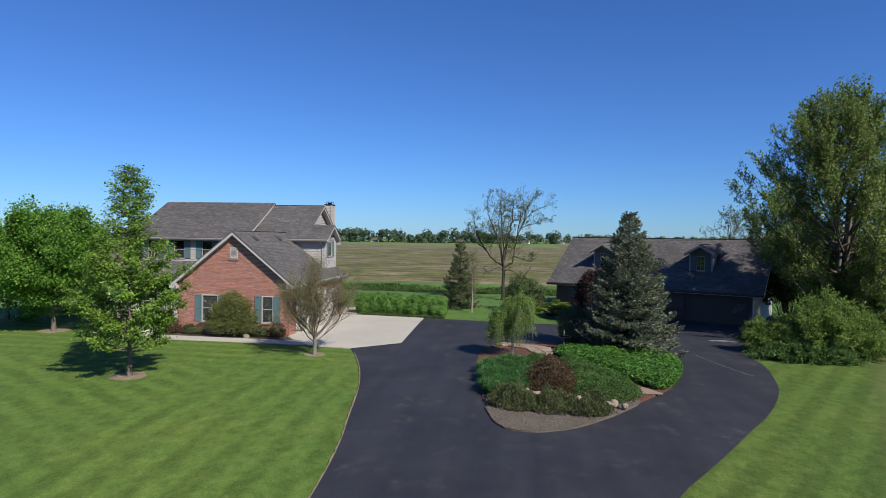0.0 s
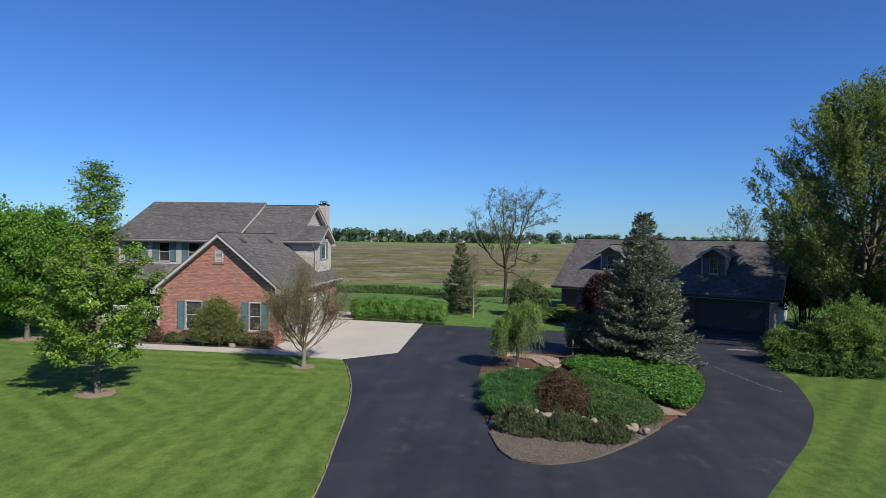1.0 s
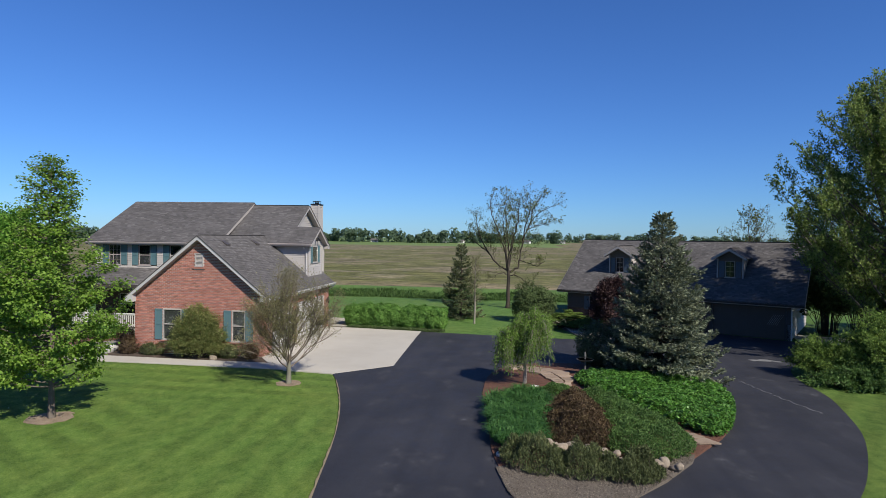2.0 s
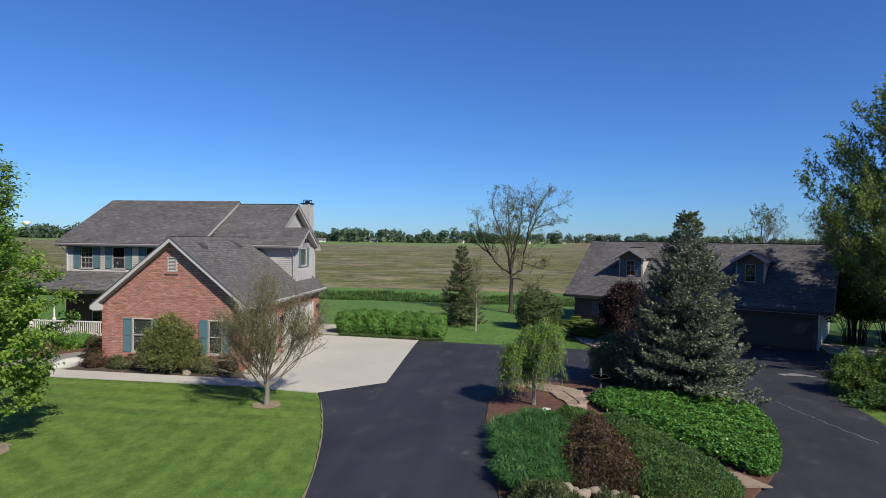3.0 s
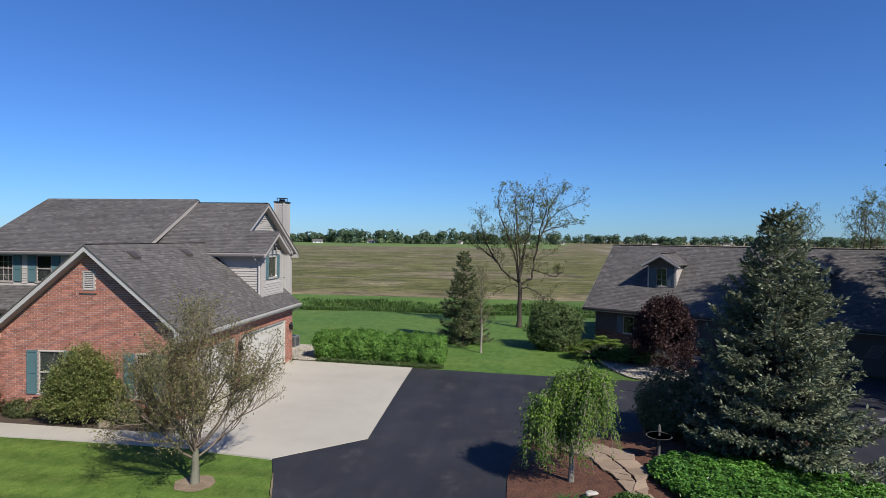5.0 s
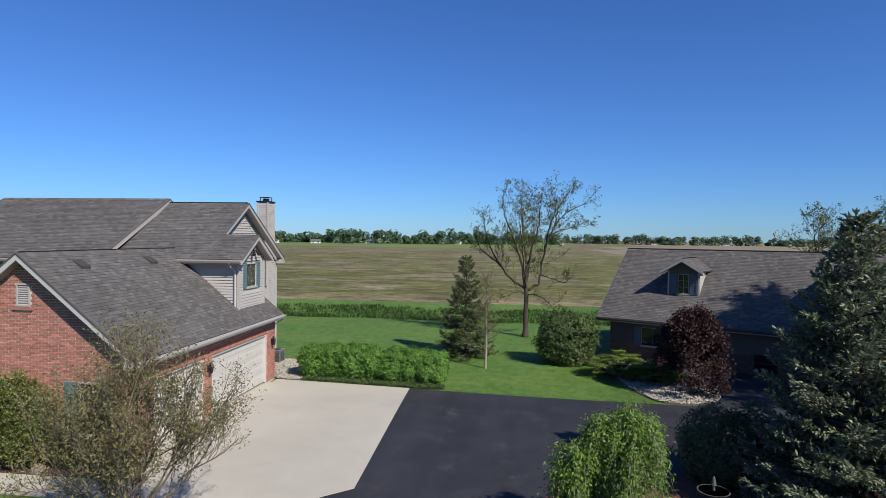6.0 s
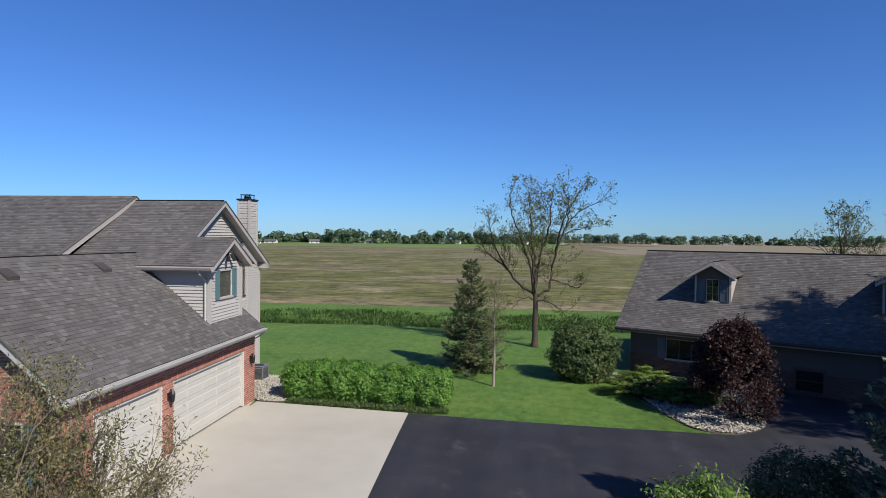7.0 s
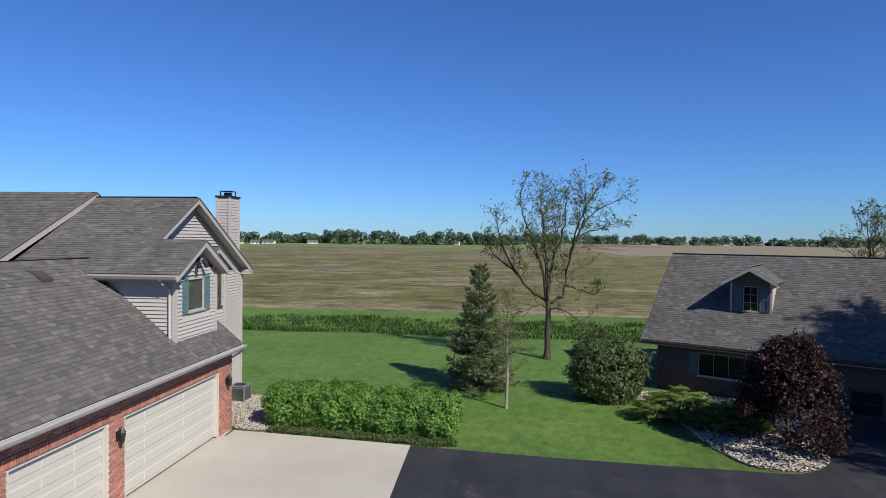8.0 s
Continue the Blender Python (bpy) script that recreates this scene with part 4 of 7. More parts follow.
    siding(house, bay, 44.52, 46.1, 3.0, 5.9, bay_top, SIDING, [(slot[0] - 0.05, slot[1] + 0.05, slot[2] - 0.07, slot[3] + 0.05)])
    window(house, bay, *slot, BRONZE, sash=False)
    bar(house, "corner_post", (-12.15, 46.15, 2.4), (-12.15, 46.15, 5.4), 0.11, 0.11, SIDING, (0, 1, 0))
    bay_side = Face((0, 46.15, 0), (-1, 0, 0), (0, 1, 0))
    part("wall", wall_mesh(bay_side, 12.15, 13.2, 2.4, lambda a: 5.45), SIDING, house)
    for y in (BACK_Y,):
        bar(house, "corner_post", (MX1, y, -0.4), (MX1, y, 5.35), 0.11, 0.11, SIDING, (0, 1, 0))
    # closed back and left walls
    rear = Face((0, BACK_Y, 0), (-1, 0, 0), (0, 1, 0))
    part("wall", wall_mesh(rear, -MX1, -MX0, -0.6, lambda a: 5.4), SIDING, house)
    west = Face((MX0, 0, 0), (0, -1, 0), (-1, 0, 0))
    part("wall", wall_mesh(west, -BACK_Y, -FRONT_Y, -0.5, lambda a: RZ - 0.14 - 0.512 * abs(a + RY) if a > -RY else RZ - 0.14 - 0.585 * abs(a + RY), (), (-RY,)), SIDING, house)
    bm = bmesh.new()
    box(bm, MX0 + 0.25, MX1 - 0.25, FRONT_Y + 1.6, FRONT_Y + 1.7, 0.2, 5.3)
    part("inner_wall", bm, DARK, house)


build_main_block()


def build_main_roof():
    xl = MX0 - 0.4
    ze = RZ - 0.512 * (RY - 40.6)
    zb = RZ - 0.585 * 4.7
    roof_face(house, [(xl, 40.6, ze), (STEP_X, 40.6, ze), (STEP_X, RY, RZ), (xl, RY, RZ)], seed=7)
    roof_face(house, [(STEP_X, RY + 4.7, zb), (xl, RY + 4.7, zb), (xl, RY, RZ), (STEP_X, RY, RZ)], seed=8)
    xr = MX1 + 0.36
    z2 = RZ2 - 0.585 * (RY - 41.6)
    zb2 = RZ2 - 0.585 * 4.65
    roof_face(house, [(STEP_X - 0.1, 41.6, z2), (xr, 41.6, z2), (xr, RY, RZ2), (STEP_X - 0.1, RY, RZ2)], seed=9)
    roof_face(house, [(xr, RY + 4.65, zb2), (STEP_X - 0.1, RY + 4.65, zb2), (STEP_X - 0.1, RY, RZ2), (xr, RY, RZ2)], seed=10)
    # lower slope carried out over the bump-out
    xb = BUMP_X + 0.3
    zt = RZ2 - 0.585 * (RY - 43.25)
    roof_face(house, [(xr, 41.6, z2), (xb, 41.6, z2), (xb, 43.25, zt), (xr, 43.25, zt)], seed=11)
    roof_face(house, [(xb, 44.8, zt - 0.93), (MX1, 44.8, zt - 0.93), (MX1, 43.25, zt), (xb, 43.25, zt)], seed=12)
    ridge_caps(house, (MX1, 43.25, zt), (xb, 43.25, zt), (0.585, 0.6))
    # roof of the narrow second bay
    xs, zs = -11.85, 6.15
    roof_face(house, [(xs, 46.42, zs - 0.772), (MX1, 46.42, zs - 0.772), (MX1, 45.1, zs), (xs, 45.1, zs)], 0.1, seed=13)
    roof_face(house, [(MX1, 44.3, zs - 0.468), (xs, 44.3, zs - 0.468), (xs, 45.1, zs), (MX1, 45.1, zs)], 0.1, seed=14)
    # rake boards
    n = Vector((0, 0, 1))

    def rake(x, ya, za, yb, zb_, out, deep=0.2, mat=RAKE_TRIM):
        bm = bmesh.new()
        a, b = Vector((x, ya, za)), Vector((x, yb, zb_))
        prism(bm, [a - n * 0.02, b - n * 0.02, b - n * deep, a - n * deep], (out, 0, 0))
        part("rake_board", bm, mat, house)
        bm = bmesh.new()
        prism(bm, [a + n * 0.025, b + n * 0.025, b - n * 0.018, a - n * 0.018], (out * 1.8, 0, 0))
        part("drip_edge", bm, SHINGLE, house)

    rake(STEP_X, 40.6, ze, RY, RZ, 0.03, 0.24, RAKE_TRIM)
    rake(STEP_X, RY, RZ, RY + 4.7, zb, 0.03, 0.24)
    rake(xr, 41.6, z2, RY, RZ2, 0.03)
    rake(xr, RY, RZ2, RY + 4.65, zb2, 0.03)
    rake(xb, 41.6, z2, 43.25, zt, 0.03)
    rake(xb, 43.25, zt, 44.8, zt - 0.93, 0.03)
    rake(xl, 40.6, ze, RY, RZ, -0.03)
    rake(xs, 45.1, zs, 46.42, zs - 0.772, 0.03)
    rake(xs, 44.3, zs - 0.468, 45.1, zs, 0.03)
    for y, z, a, b in ((40.6, ze, xl, STEP_X), (41.6, z2, STEP_X, xb)):
        bm = bmesh.new()
        box(bm, a, b, y - 0.005, y + 0.02, z - 0.2, z - 0.02)
        part("fascia", bm, TAUPE_TRIM, house)
        bm = bmesh.new()
        box(bm, a, b - 0.02, y + 0.02, y + 0.42, z - 0.2, z - 0.185)
        part("soffit", bm, TAUPE_TRIM, house)
        gutter(house, (a, y - 0.006, z - 0.02), (b, y - 0.006, z - 0.02), TAUPE_TRIM)
    downspout(house, (xb - 0.5, 41.55, z2 - 0.14), (BUMP_X - 0.12, BUMP_Y - 0.07, 3.5))
    downspout(house, (xl + 0.2, 40.55, ze - 0.14), (MX0 + 0.1, FRONT_Y - 0.07, 3.75))
    # soffit under the right gable's overhang
    for ya, za, yb, zb_, xi, xo in ((41.6, z2, RY, RZ2, MX1, xr), (RY + 4.65, zb2, RY, RZ2, MX1, xr), (41.6, z2, 43.25, zt, BUMP_X, xb), (44.8, zt - 0.93, 43.25, zt, BUMP_X, xb)):
        bm = bmesh.new()
        prism(bm, [(xi, ya, za - 0.17), (xo, ya, za - 0.17), (xo, yb, zb_ - 0.17), (xi, yb, zb_ - 0.17)], (0, 0, -0.012))
        part("soffit", bm, TAUPE_TRIM, house)
    bm = bmesh.new()
    box(bm, xr - 0.36, xr + 0.03, RY + 4.2, RY + 4.68, zb2 - 0.2, zb2 + 0.02)
    part("eave_return", bm, RAKE_TRIM, house)
    ridge_caps(house, (xl, RY, RZ), (STEP_X, RY, RZ), (0.512, 0.585))
    ridge_caps(house, (STEP_X, RY, RZ2), (xr, RY, RZ2), (0.585, 0.585))


build_main_roof()


def build_chimney():
    x0, x1, y0, y1, zt = -13.96, -13.42, 49.25, 50.1, 8.1
    bm = bmesh.new()
    box(bm, x0, x1, y0, y1, -0.6, zt)
    ch = part("chimney", bm, SIDING, house, "siding-clad chimney with a metal cap")
    z = 3.0
    while z < zt - 0.12:
        bm = bmesh.new()
        for face, w in ((Face((x0, y0, 0), (1, 0, 0), (0, -1, 0)), x1 - x0), (Face((x1, y0, 0), (0, 1, 0), (1, 0, 0)), y1 - y0)):
            prism(bm, [face.at(0, z, 0.002), face.at(0, z, 0.024), face.at(0, z + 0.127, 0.006), face.at(0, z + 0.127, 0.002)], face.a * w)
        part("siding_board", bm, SIDING, ch)
        z += 0.115
    for x, y in ((x1, y0), (x0, y0), (x1, y1)):
        bar(ch, "corner_post", (x, y, -0.4), (x, y, zt), 0.09, 0.09, SIDING, (0, 1, 0))
    bm = bmesh.new()
    box(bm, x0 - 0.07, x1 + 0.07, y0 - 0.07, y1 + 0.07, zt, zt + 0.07, 0.01)
    part("chimney_top", bm, METAL, ch)
    bm = bmesh.new()
    tube(bm, [(-13.69, 49.68, zt + 0.07), (-13.69, 49.68, zt + 0.2)], [0.17, 0.17], 14)
    part("flue", bm, METAL, ch)
    bm = bmesh.new()
    box(bm, -13.93, -13.45, 49.4, 49.96, zt + 0.25, zt + 0.28)
    for x in (-13.9, -13.48):
        for y in (49.43, 49.93):
            box(bm, x - 0.015, x + 0.015, y - 0.015, y + 0.015, zt + 0.07, zt + 0.25)
    part("cap", bm, METAL, ch)


build_chimney()


def build_porch():
    x0, x1, y0, ze, zw = -26.4, GX0, 39.55, 2.86, 3.78
    roof_face(house, [(x0, y0 - 0.3, ze), (x1, y0 - 0.3, ze), (x1, FRONT_Y - 0.03, zw), (-25.4, FRONT_Y - 0.03, zw)], 0.12, seed=21)
    bm = bmesh.new()
    box(bm, x0, x1, y0 - 0.33, y0 - 0.3, ze - 0.15, ze - 0.015)
    part("fascia", bm, BRONZE, house)
    bm = bmesh.new()
    box(bm, x0 + 0.05, x1, y0 - 0.28, FRONT_Y - 0.05, ze - 0.2, ze - 0.17)
    part("porch_ceiling", bm, TRIM, house)
    bm = bmesh.new()
    box(bm, x0 + 0.3, x1 - 0.02, y0 - 0.1, FRONT_Y - 0.01, -0.25, 0.3)
    part("porch_floor", bm, CONCRETE, house)
    bm = bmesh.new()
    box(bm, x0 + 0.3, x1 - 0.02, y0 - 0.1, y0 + 0.02, ze - 0.34, ze - 0.2)
    part("porch_beam", bm, BRONZE, house)
    posts = [x0 + 0.4, -24.6, -20.6, x1 - 0.12]
    for x in posts:
        bm = bmesh.new()
        tube(bm, [(x, y0, z) for z in (0.3, 1.2, 1.24, 1.3, 1.34, 2.1, 2.16, ze - 0.34)], [0.095, 0.095, 0.11, 0.06, 0.05, 0.05, 0.07, 0.085], 8)
        part("porch_post", bm, TRIM, house, "turned white porch post")
    for a, b in ((posts[0], posts[1]), (posts[1], posts[2]), (posts[2], posts[3])):
        bm = bmesh.new()
        box(bm, a + 0.06, b - 0.06, y0 - 0.035, y0 + 0.035, 1.09, 1.16, 0.01)
        box(bm, a + 0.06, b - 0.06, y0 - 0.025, y0 + 0.025, 0.38, 0.45)
        rail = part("railing", bm, TRIM, house, "white porch railing")
        n = int((b - a) / 0.125)
        for i in range(1, n):
            x = a + (b - a) * i / n
            bm = bmesh.new()
            box(bm, x - 0.02, x + 0.02, y0 - 0.02, y0 + 0.02, 0.45, 1.09)
            part("baluster", bm, TRIM, rail)


build_porch()

# ---- second building, turned towards the drive ----
barn = thing("garage_building", "long low garage building with dormers under a grey shingle roof", "building", pose(3.86, 53.93, 0.16, 0, 0, -28.3) @ Matrix.Diagonal((0.98, 0.98, 0.98, 1)))
BL, BD, BE, BR = 16.9, 5.25, 2.0, 5.92
BSL = (BR - BE) / BD


def build_barn():
    g = -0.55
    w0, w1, n0, n1 = 0.65, 16.1, 0.6, 9.9
    front = Face((0, n0, 0), (1, 0, 0), (0, -1, 0))
    win, low_win, door = (2.45, 4.35, 0.52, 1.55), (8.2, 9.3, -0.2, 0.75), (11.4, 15.75, -0.42, 1.68)
    part("wall", wall_mesh(front, w0, w1, g, lambda a: 2.35, [win, (*low_win[:2], low_win[2], low_win[3]), (door[0], door[1], g, door[3])]), SHADED_SIDING, barn)
    bricks(barn, front, w0, 11.2, -0.45, 0.62, lambda a: 2.0, [(win[0] - 0.07, win[1] + 0.07, win[2] - 0.1, 9), (low_win[0] - 0.07, low_win[1] + 0.07, low_win[2] - 0.1, 9)], lambda a, z: False, SHADED_BRICK)
    siding(barn, front, w0, w1, 0.64, 1.95, lambda a: 2.3, SHADED_SIDING, [(win[0] - 0.45, win[1] + 0.07, win[2] - 0.1, win[3] + 0.07), (low_win[0] - 0.07, low_win[1] + 0.07, low_win[2] - 0.1, low_win[3] + 0.07), (door[0] - 0.12, door[1] + 0.12, -1, door[3] + 0.13)])
    window(barn, front, *win, TAUPE_TRIM, (3, 0), False)
    window(barn, front, *low_win, BRONZE)
    shutter(barn, front, win[0] - 0.42, win[0] - 0.04, win[2], win[3], BARN_SHUTTER)
    a, b, c, d = door
    bm = bmesh.new()
    front.slab(bm, a, b, c, d, -0.14, -0.1)
    dr = part("garage_door", bm, SHADED_SIDING, barn, "taupe panelled garage door in shade")
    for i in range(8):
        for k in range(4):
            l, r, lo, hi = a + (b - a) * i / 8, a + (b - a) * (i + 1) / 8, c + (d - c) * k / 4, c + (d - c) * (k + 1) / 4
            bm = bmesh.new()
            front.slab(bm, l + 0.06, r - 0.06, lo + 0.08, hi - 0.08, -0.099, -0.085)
            part("panel", bm, SHADED_SIDING, dr)
    bm = bmesh.new()
    front.slab(bm, a - 0.11, a, c, d + 0.11, 0.0, 0.035)
    front.slab(bm, b, b + 0.11, c, d + 0.11, 0.0, 0.035)
    front.slab(bm, a, b, d, d + 0.11, 0.0, 0.035)
    part("door_casing", bm, BRONZE, barn)
    gtop = lambda y: BR - 0.14 - BSL * abs(y - BD)
    right = Face((w1, 0, 0), (0, 1, 0), (1, 0, 0))
    part("wall", wall_mesh(right, n0, n1, g, gtop, (), (BD,)), TRIM, barn)
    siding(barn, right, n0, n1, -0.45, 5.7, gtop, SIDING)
    leftf = Face((w0, 0, 0), (0, -1, 0), (-1, 0, 0))
    part("wall", wall_mesh(leftf, -n1, -n0, g, lambda a: gtop(-a), (), (-BD,)), SHADED_SIDING, barn)
    siding(barn, leftf, -n1, -n0, -0.45, 5.7, lambda a: gtop(-a), SHADED_SIDING)
    rear = Face((0, n1, 0), (-1, 0, 0), (0, 1, 0))
    part("wall", wall_mesh(rear, -w1, -w0, g, lambda a: 2.35), SHADED_SIDING, barn)
    roof_face(barn, [(0, 0, BE), (BL, 0, BE), (BL, BD, BR), (0, BD, BR)], seed=31)
    roof_face(barn, [(BL, 2 * BD, BE), (0, 2 * BD, BE), (0, BD, BR), (BL, BD, BR)], seed=32)
    for x, s in ((0, -0.03), (BL, 0.03)):
        for ya in (0, 2 * BD):
            bm = bmesh.new()
            prism(bm, [(x, ya, BE - 0.02), (x, BD, BR - 0.02), (x, BD, BR - 0.2), (x, ya, BE - 0.2)], (s, 0, 0))
            part("rake_board", bm, TAUPE_TRIM, barn)
    bm = bmesh.new()
    box(bm, 0, BL, -0.005, 0.02, BE - 0.2, BE - 0.02)
    part("fascia", bm, TAUPE_TRIM, barn)
    bm = bmesh.new()
    box(bm, 0.02, BL - 0.02, 0.02, 0.62, BE - 0.2, BE - 0.185)
    part("soffit", bm, TAUPE_TRIM, barn)
    gutter(barn, (0, -0.006, BE - 0.02), (BL, -0.006, BE - 0.02), BRONZE)
    downspout(barn, (BL - 0.15, -0.05, BE - 0.14), (w1 + 0.06, n0 - 0.06, -0.4), TRIM)
    ridge_caps(barn, (0, BD, BR), (BL, BD, BR), (BSL, BSL))
    # trellis beside the door
    for i in range(6):
        bar(barn, "trellis_slat", (14.75 + i * 0.11, n0 - 0.05, 0.55), (15.15 + i * 0.11, n0 - 0.05, 1.25), 0.02, 0.015, TAUPE_TRIM, (0, 1, 0))


def build_dormer(cx):
    hw, n, zs, ze, zp = 0.86, 1.9, 3.38, 4.8, 5.48
    sl = (zp - ze) / (hw + 0.28)
    front = Face((cx, n, 0), (1, 0, 0), (0, -1, 0))
    top = lambda a: zp - 0.1 - sl * abs(a)
    win = (-0.3, 0.3, zs + 0.1, 4.6)
    bm = wall_mesh(front, -hw, hw, zs - 0.1, top, [win], (0.0,), 0.12)
    dorm = part("dormer", bm, SHADED_SIDING, barn, "small gabled dormer")
    window(barn, front, *win, RAKE_TRIM, (2, 3), False, 0.012, False)
    bm = bmesh.new()
    for a0, a1 in ((-hw, -hw + 0.09), (hw - 0.09, hw)):
        front.slab(bm, a0, a1, zs - 0.05, ze - 0.05, 0.003, 0.03)
    front.slab(bm, -hw, hw, zs - 0.09, zs, 0.004, 0.034)
    part("dormer_trim", bm, RAKE_TRIM, dorm)
    for s in (-1, 1):
        shutter(barn, front, s * 0.54 - 0.18, s * 0.54 + 0.18, zs + 0.08, 4.58, BARN_SHUTTER)
        bm = bmesh.new()
        nb = (ze - BE) / BSL
        prism(bm, [(cx + s * hw, n, zs - 0.1), (cx + s * hw, n, ze), (cx + s * hw, nb, ze)], (-s * 0.1, 0, 0))
        part("cheek", bm, SIDING, dorm)
        nr = (zp - BE) / BSL
        e = hw + 0.28
        roof = [(cx + s * e, n - 0.46, ze), (cx + s * e, (ze - BE) / BSL, ze), (cx, nr, zp), (cx, n - 0.46, zp)]
        if s < 0:
            roof = [roof[1], roof[0], roof[3], roof[2]]
        slab = roof_face(barn, roof, 0.07, seed=40 + s)
        bm = bmesh.new()
        prism(bm, [(cx + s * e, n - 0.46, ze - 0.01), (cx, n - 0.46, zp - 0.01), (cx, n - 0.46, zp - 0.17), (cx + s * e, n - 0.46, ze - 0.17)], (0, -0.03, 0))
        part("rake_board", bm, RAKE_TRIM, dorm)
        bm = bmesh.new()
        prism(bm, [(cx + s * e, n - 0.45, ze - 0.16), (cx, n - 0.45, zp - 0.16), (cx, n, zp - 0.16), (cx + s * e, n, ze - 0.16)], (0, 0, -0.012))
        part("soffit", bm, TAUPE_TRIM, dorm)


build_barn()
build_dormer(4.35)
build_dormer(12.2)


# ---- plants ----
def unit(v):
    return v / np.maximum(np.linalg.norm(v, axis=-1, keepdims=True), 1e-9)


def leaf_array(P, size, rng, aspect=0.55, lift=0.35, along=None, fold=0.18, spread=0.35):
    """Folded four-cornered leaves at points P; along: their directions, else random."""
    n = len(P)
    size = size * rng.uniform(1 - spread, 1 + spread, (n, 1))
    d = rng.normal(size=(n, 3)) if along is None else along + rng.normal(size=(n, 3)) * 0.35
    d = unit(d)
    up = rng.normal(size=(n, 3)) + np.array([0, 0, lift * 3])
    side = unit(np.cross(d, up))
    nor = np.cross(side, d)
    w = size * aspect / 2
    mid = P + d * size * 0.5
    return np.stack([P, mid + side * w + nor * size * fold, P + d * size, mid - side * w + nor * size * fold], axis=1)


def tubes_array(lines, sides=5):
    """Quads of many tapered bars; lines: (points, radii)."""
    quads = []
    ang = np.arange(sides + 1) * 2 * np.pi / sides
    for pts, rad in lines:
        pts = np.asarray(pts, float)
        rad = np.asarray(rad, float)
        d = unit(np.gradient(pts, axis=0))
        ref = np.array([0.31, 0.95, 0.05]) if abs(d[0][2]) > 0.7 else np.array([0.05, 0.1, 0.99])
        a = unit(np.cross(d, ref))
        b = np.cross(d, a)
        ring = pts[:, None] + rad[:, None, None] * (np.cos(ang)[None, :, None] * a[:, None] + np.sin(ang)[None, :, None] * b[:, None])
        quads.append(np.stack([ring[:-1, :-1], ring[:-1, 1:], ring[1:, 1:], ring[1:, :-1]], axis=2).reshape(-1, 4, 3))
    return np.concatenate(quads)


def wood_part(name, lines, material, parent, sides=5):
    data = array_mesh(name, tubes_array(lines, sides), 4)
    bm = bmesh.new()
    bm.from_mesh(data)
    bmesh.ops.remove_doubles(bm, verts=bm.verts, dist=0.0005)
    bm.to_mesh(data)
    bm.free()
    data.shade_smooth()
    return raw_part(name, data, material, parent)


def foliage(name, quads, material, parent, label=""):
    return raw_part(name, array_mesh(name, quads, 4), material, parent, label)


def bent(p, d, length, rng, steps=5, wander=0.12, rise=0.0):
    """A wandering line from p in direction d."""
    pts = [np.array(p, float)]
    d = unit(np.array(d, float))
    for _ in range(steps):
        d = unit(d + rng.normal(size=3) * wander + np.array([0, 0, rise]))
        pts.append(pts[-1] + d * length / steps)
    return np.array(pts), d


def branching(base, height, r0, levels, rng, crown, limbs=14, fork=5, low=0.25, tilt=0.9, rise=0.08, wander=0.1):
    """A trunk with limbs that reach a crown outline; crown(k) is its half-width at a share k of the height.
    Returns the bars and the twigs' points."""
    lines, twigs = [], []
    trunk, _ = bent(base, (0, 0, 1), height * 0.93, rng, 9, 0.035)
    k = np.linspace(0, 1, len(trunk))
    flare = 1 + 0.5 * np.exp(-k * 22)
    lines.append((trunk, r0 * (1 - 0.93 * k) * flare))

    def sub(p, d, length, rad, lev):
        pts, end = bent(p, d, length, rng, 4, wander * 1.6, rise)
        lines.append((pts, np.linspace(rad, rad * 0.35, len(pts))))
        if lev >= levels:
            twigs.extend(pts[1:])
            return
        for i in range(fork):
            s = 0.3 + 0.7 * (i + rng.random()) / fork
            q = pts[0] + (pts[-1] - pts[0]) * s
            j = min(int(s * 4), 3)
            q = pts[j] + (pts[j + 1] - pts[j]) * (s * 4 - j)
            dd = unit(end * 0.9 + rng.normal(size=3) * 0.75 + np.array([0, 0, rise]))
            sub(q, dd, length * rng.uniform(0.4, 0.62), rad * 0.5, lev + 1)
        twigs.extend(pts[2:])

    for i in range(limbs):
        h = low + (0.97 - low) * ((i + rng.random() * 0.8) / limbs)
        p = trunk[0] + np.array([np.interp(h, k, trunk[:, c] - trunk[0][c]) for c in range(3)])
        a = i * 2.39996 + rng.normal() * 0.3
        reach = crown(h) * rng.uniform(0.75, 1.08)
        d = np.array([math.cos(a) * tilt, math.sin(a) * tilt, 0.55 + 0.5 * h])
        sub(p, d, reach * 0.95, r0 * (1 - 0.85 * h) * 0.5, 1)
    return lines, np.array(twigs)


def fit_crown(lines, twigs, height, radius, crown=None):
    """Scales a grown tree to its true height and half-width and draws strays back to its outline."""
    sz = height / np.percentile(twigs[:, 2], 99.5)
    sr = radius / np.percentile(np.hypot(twigs[:, 0], twigs[:, 1]), 95)
    k = np.array([sr, sr, sz])
    levels = np.linspace(0, 1, 41)
    widths = np.array([max(0.02, crown(v)) for v in levels]) if crown else np.ones(41)
    widths = widths / widths.max()

    def drawn_in(p):
        p = np.asarray(p) * k
        r = np.hypot(p[:, 0], p[:, 1])
        lim = 0.88 * radius * np.interp(p[:, 2] / height, levels, widths) + 0.08
        f = np.where(r > lim, (lim + (r - lim) * 0.16) / np.maximum(r, 1e-6), 1.0)
        return p * np.stack([f, f, np.ones_like(f)], axis=1)

    return [(drawn_in(p), r) for p, r in lines], drawn_in(twigs)


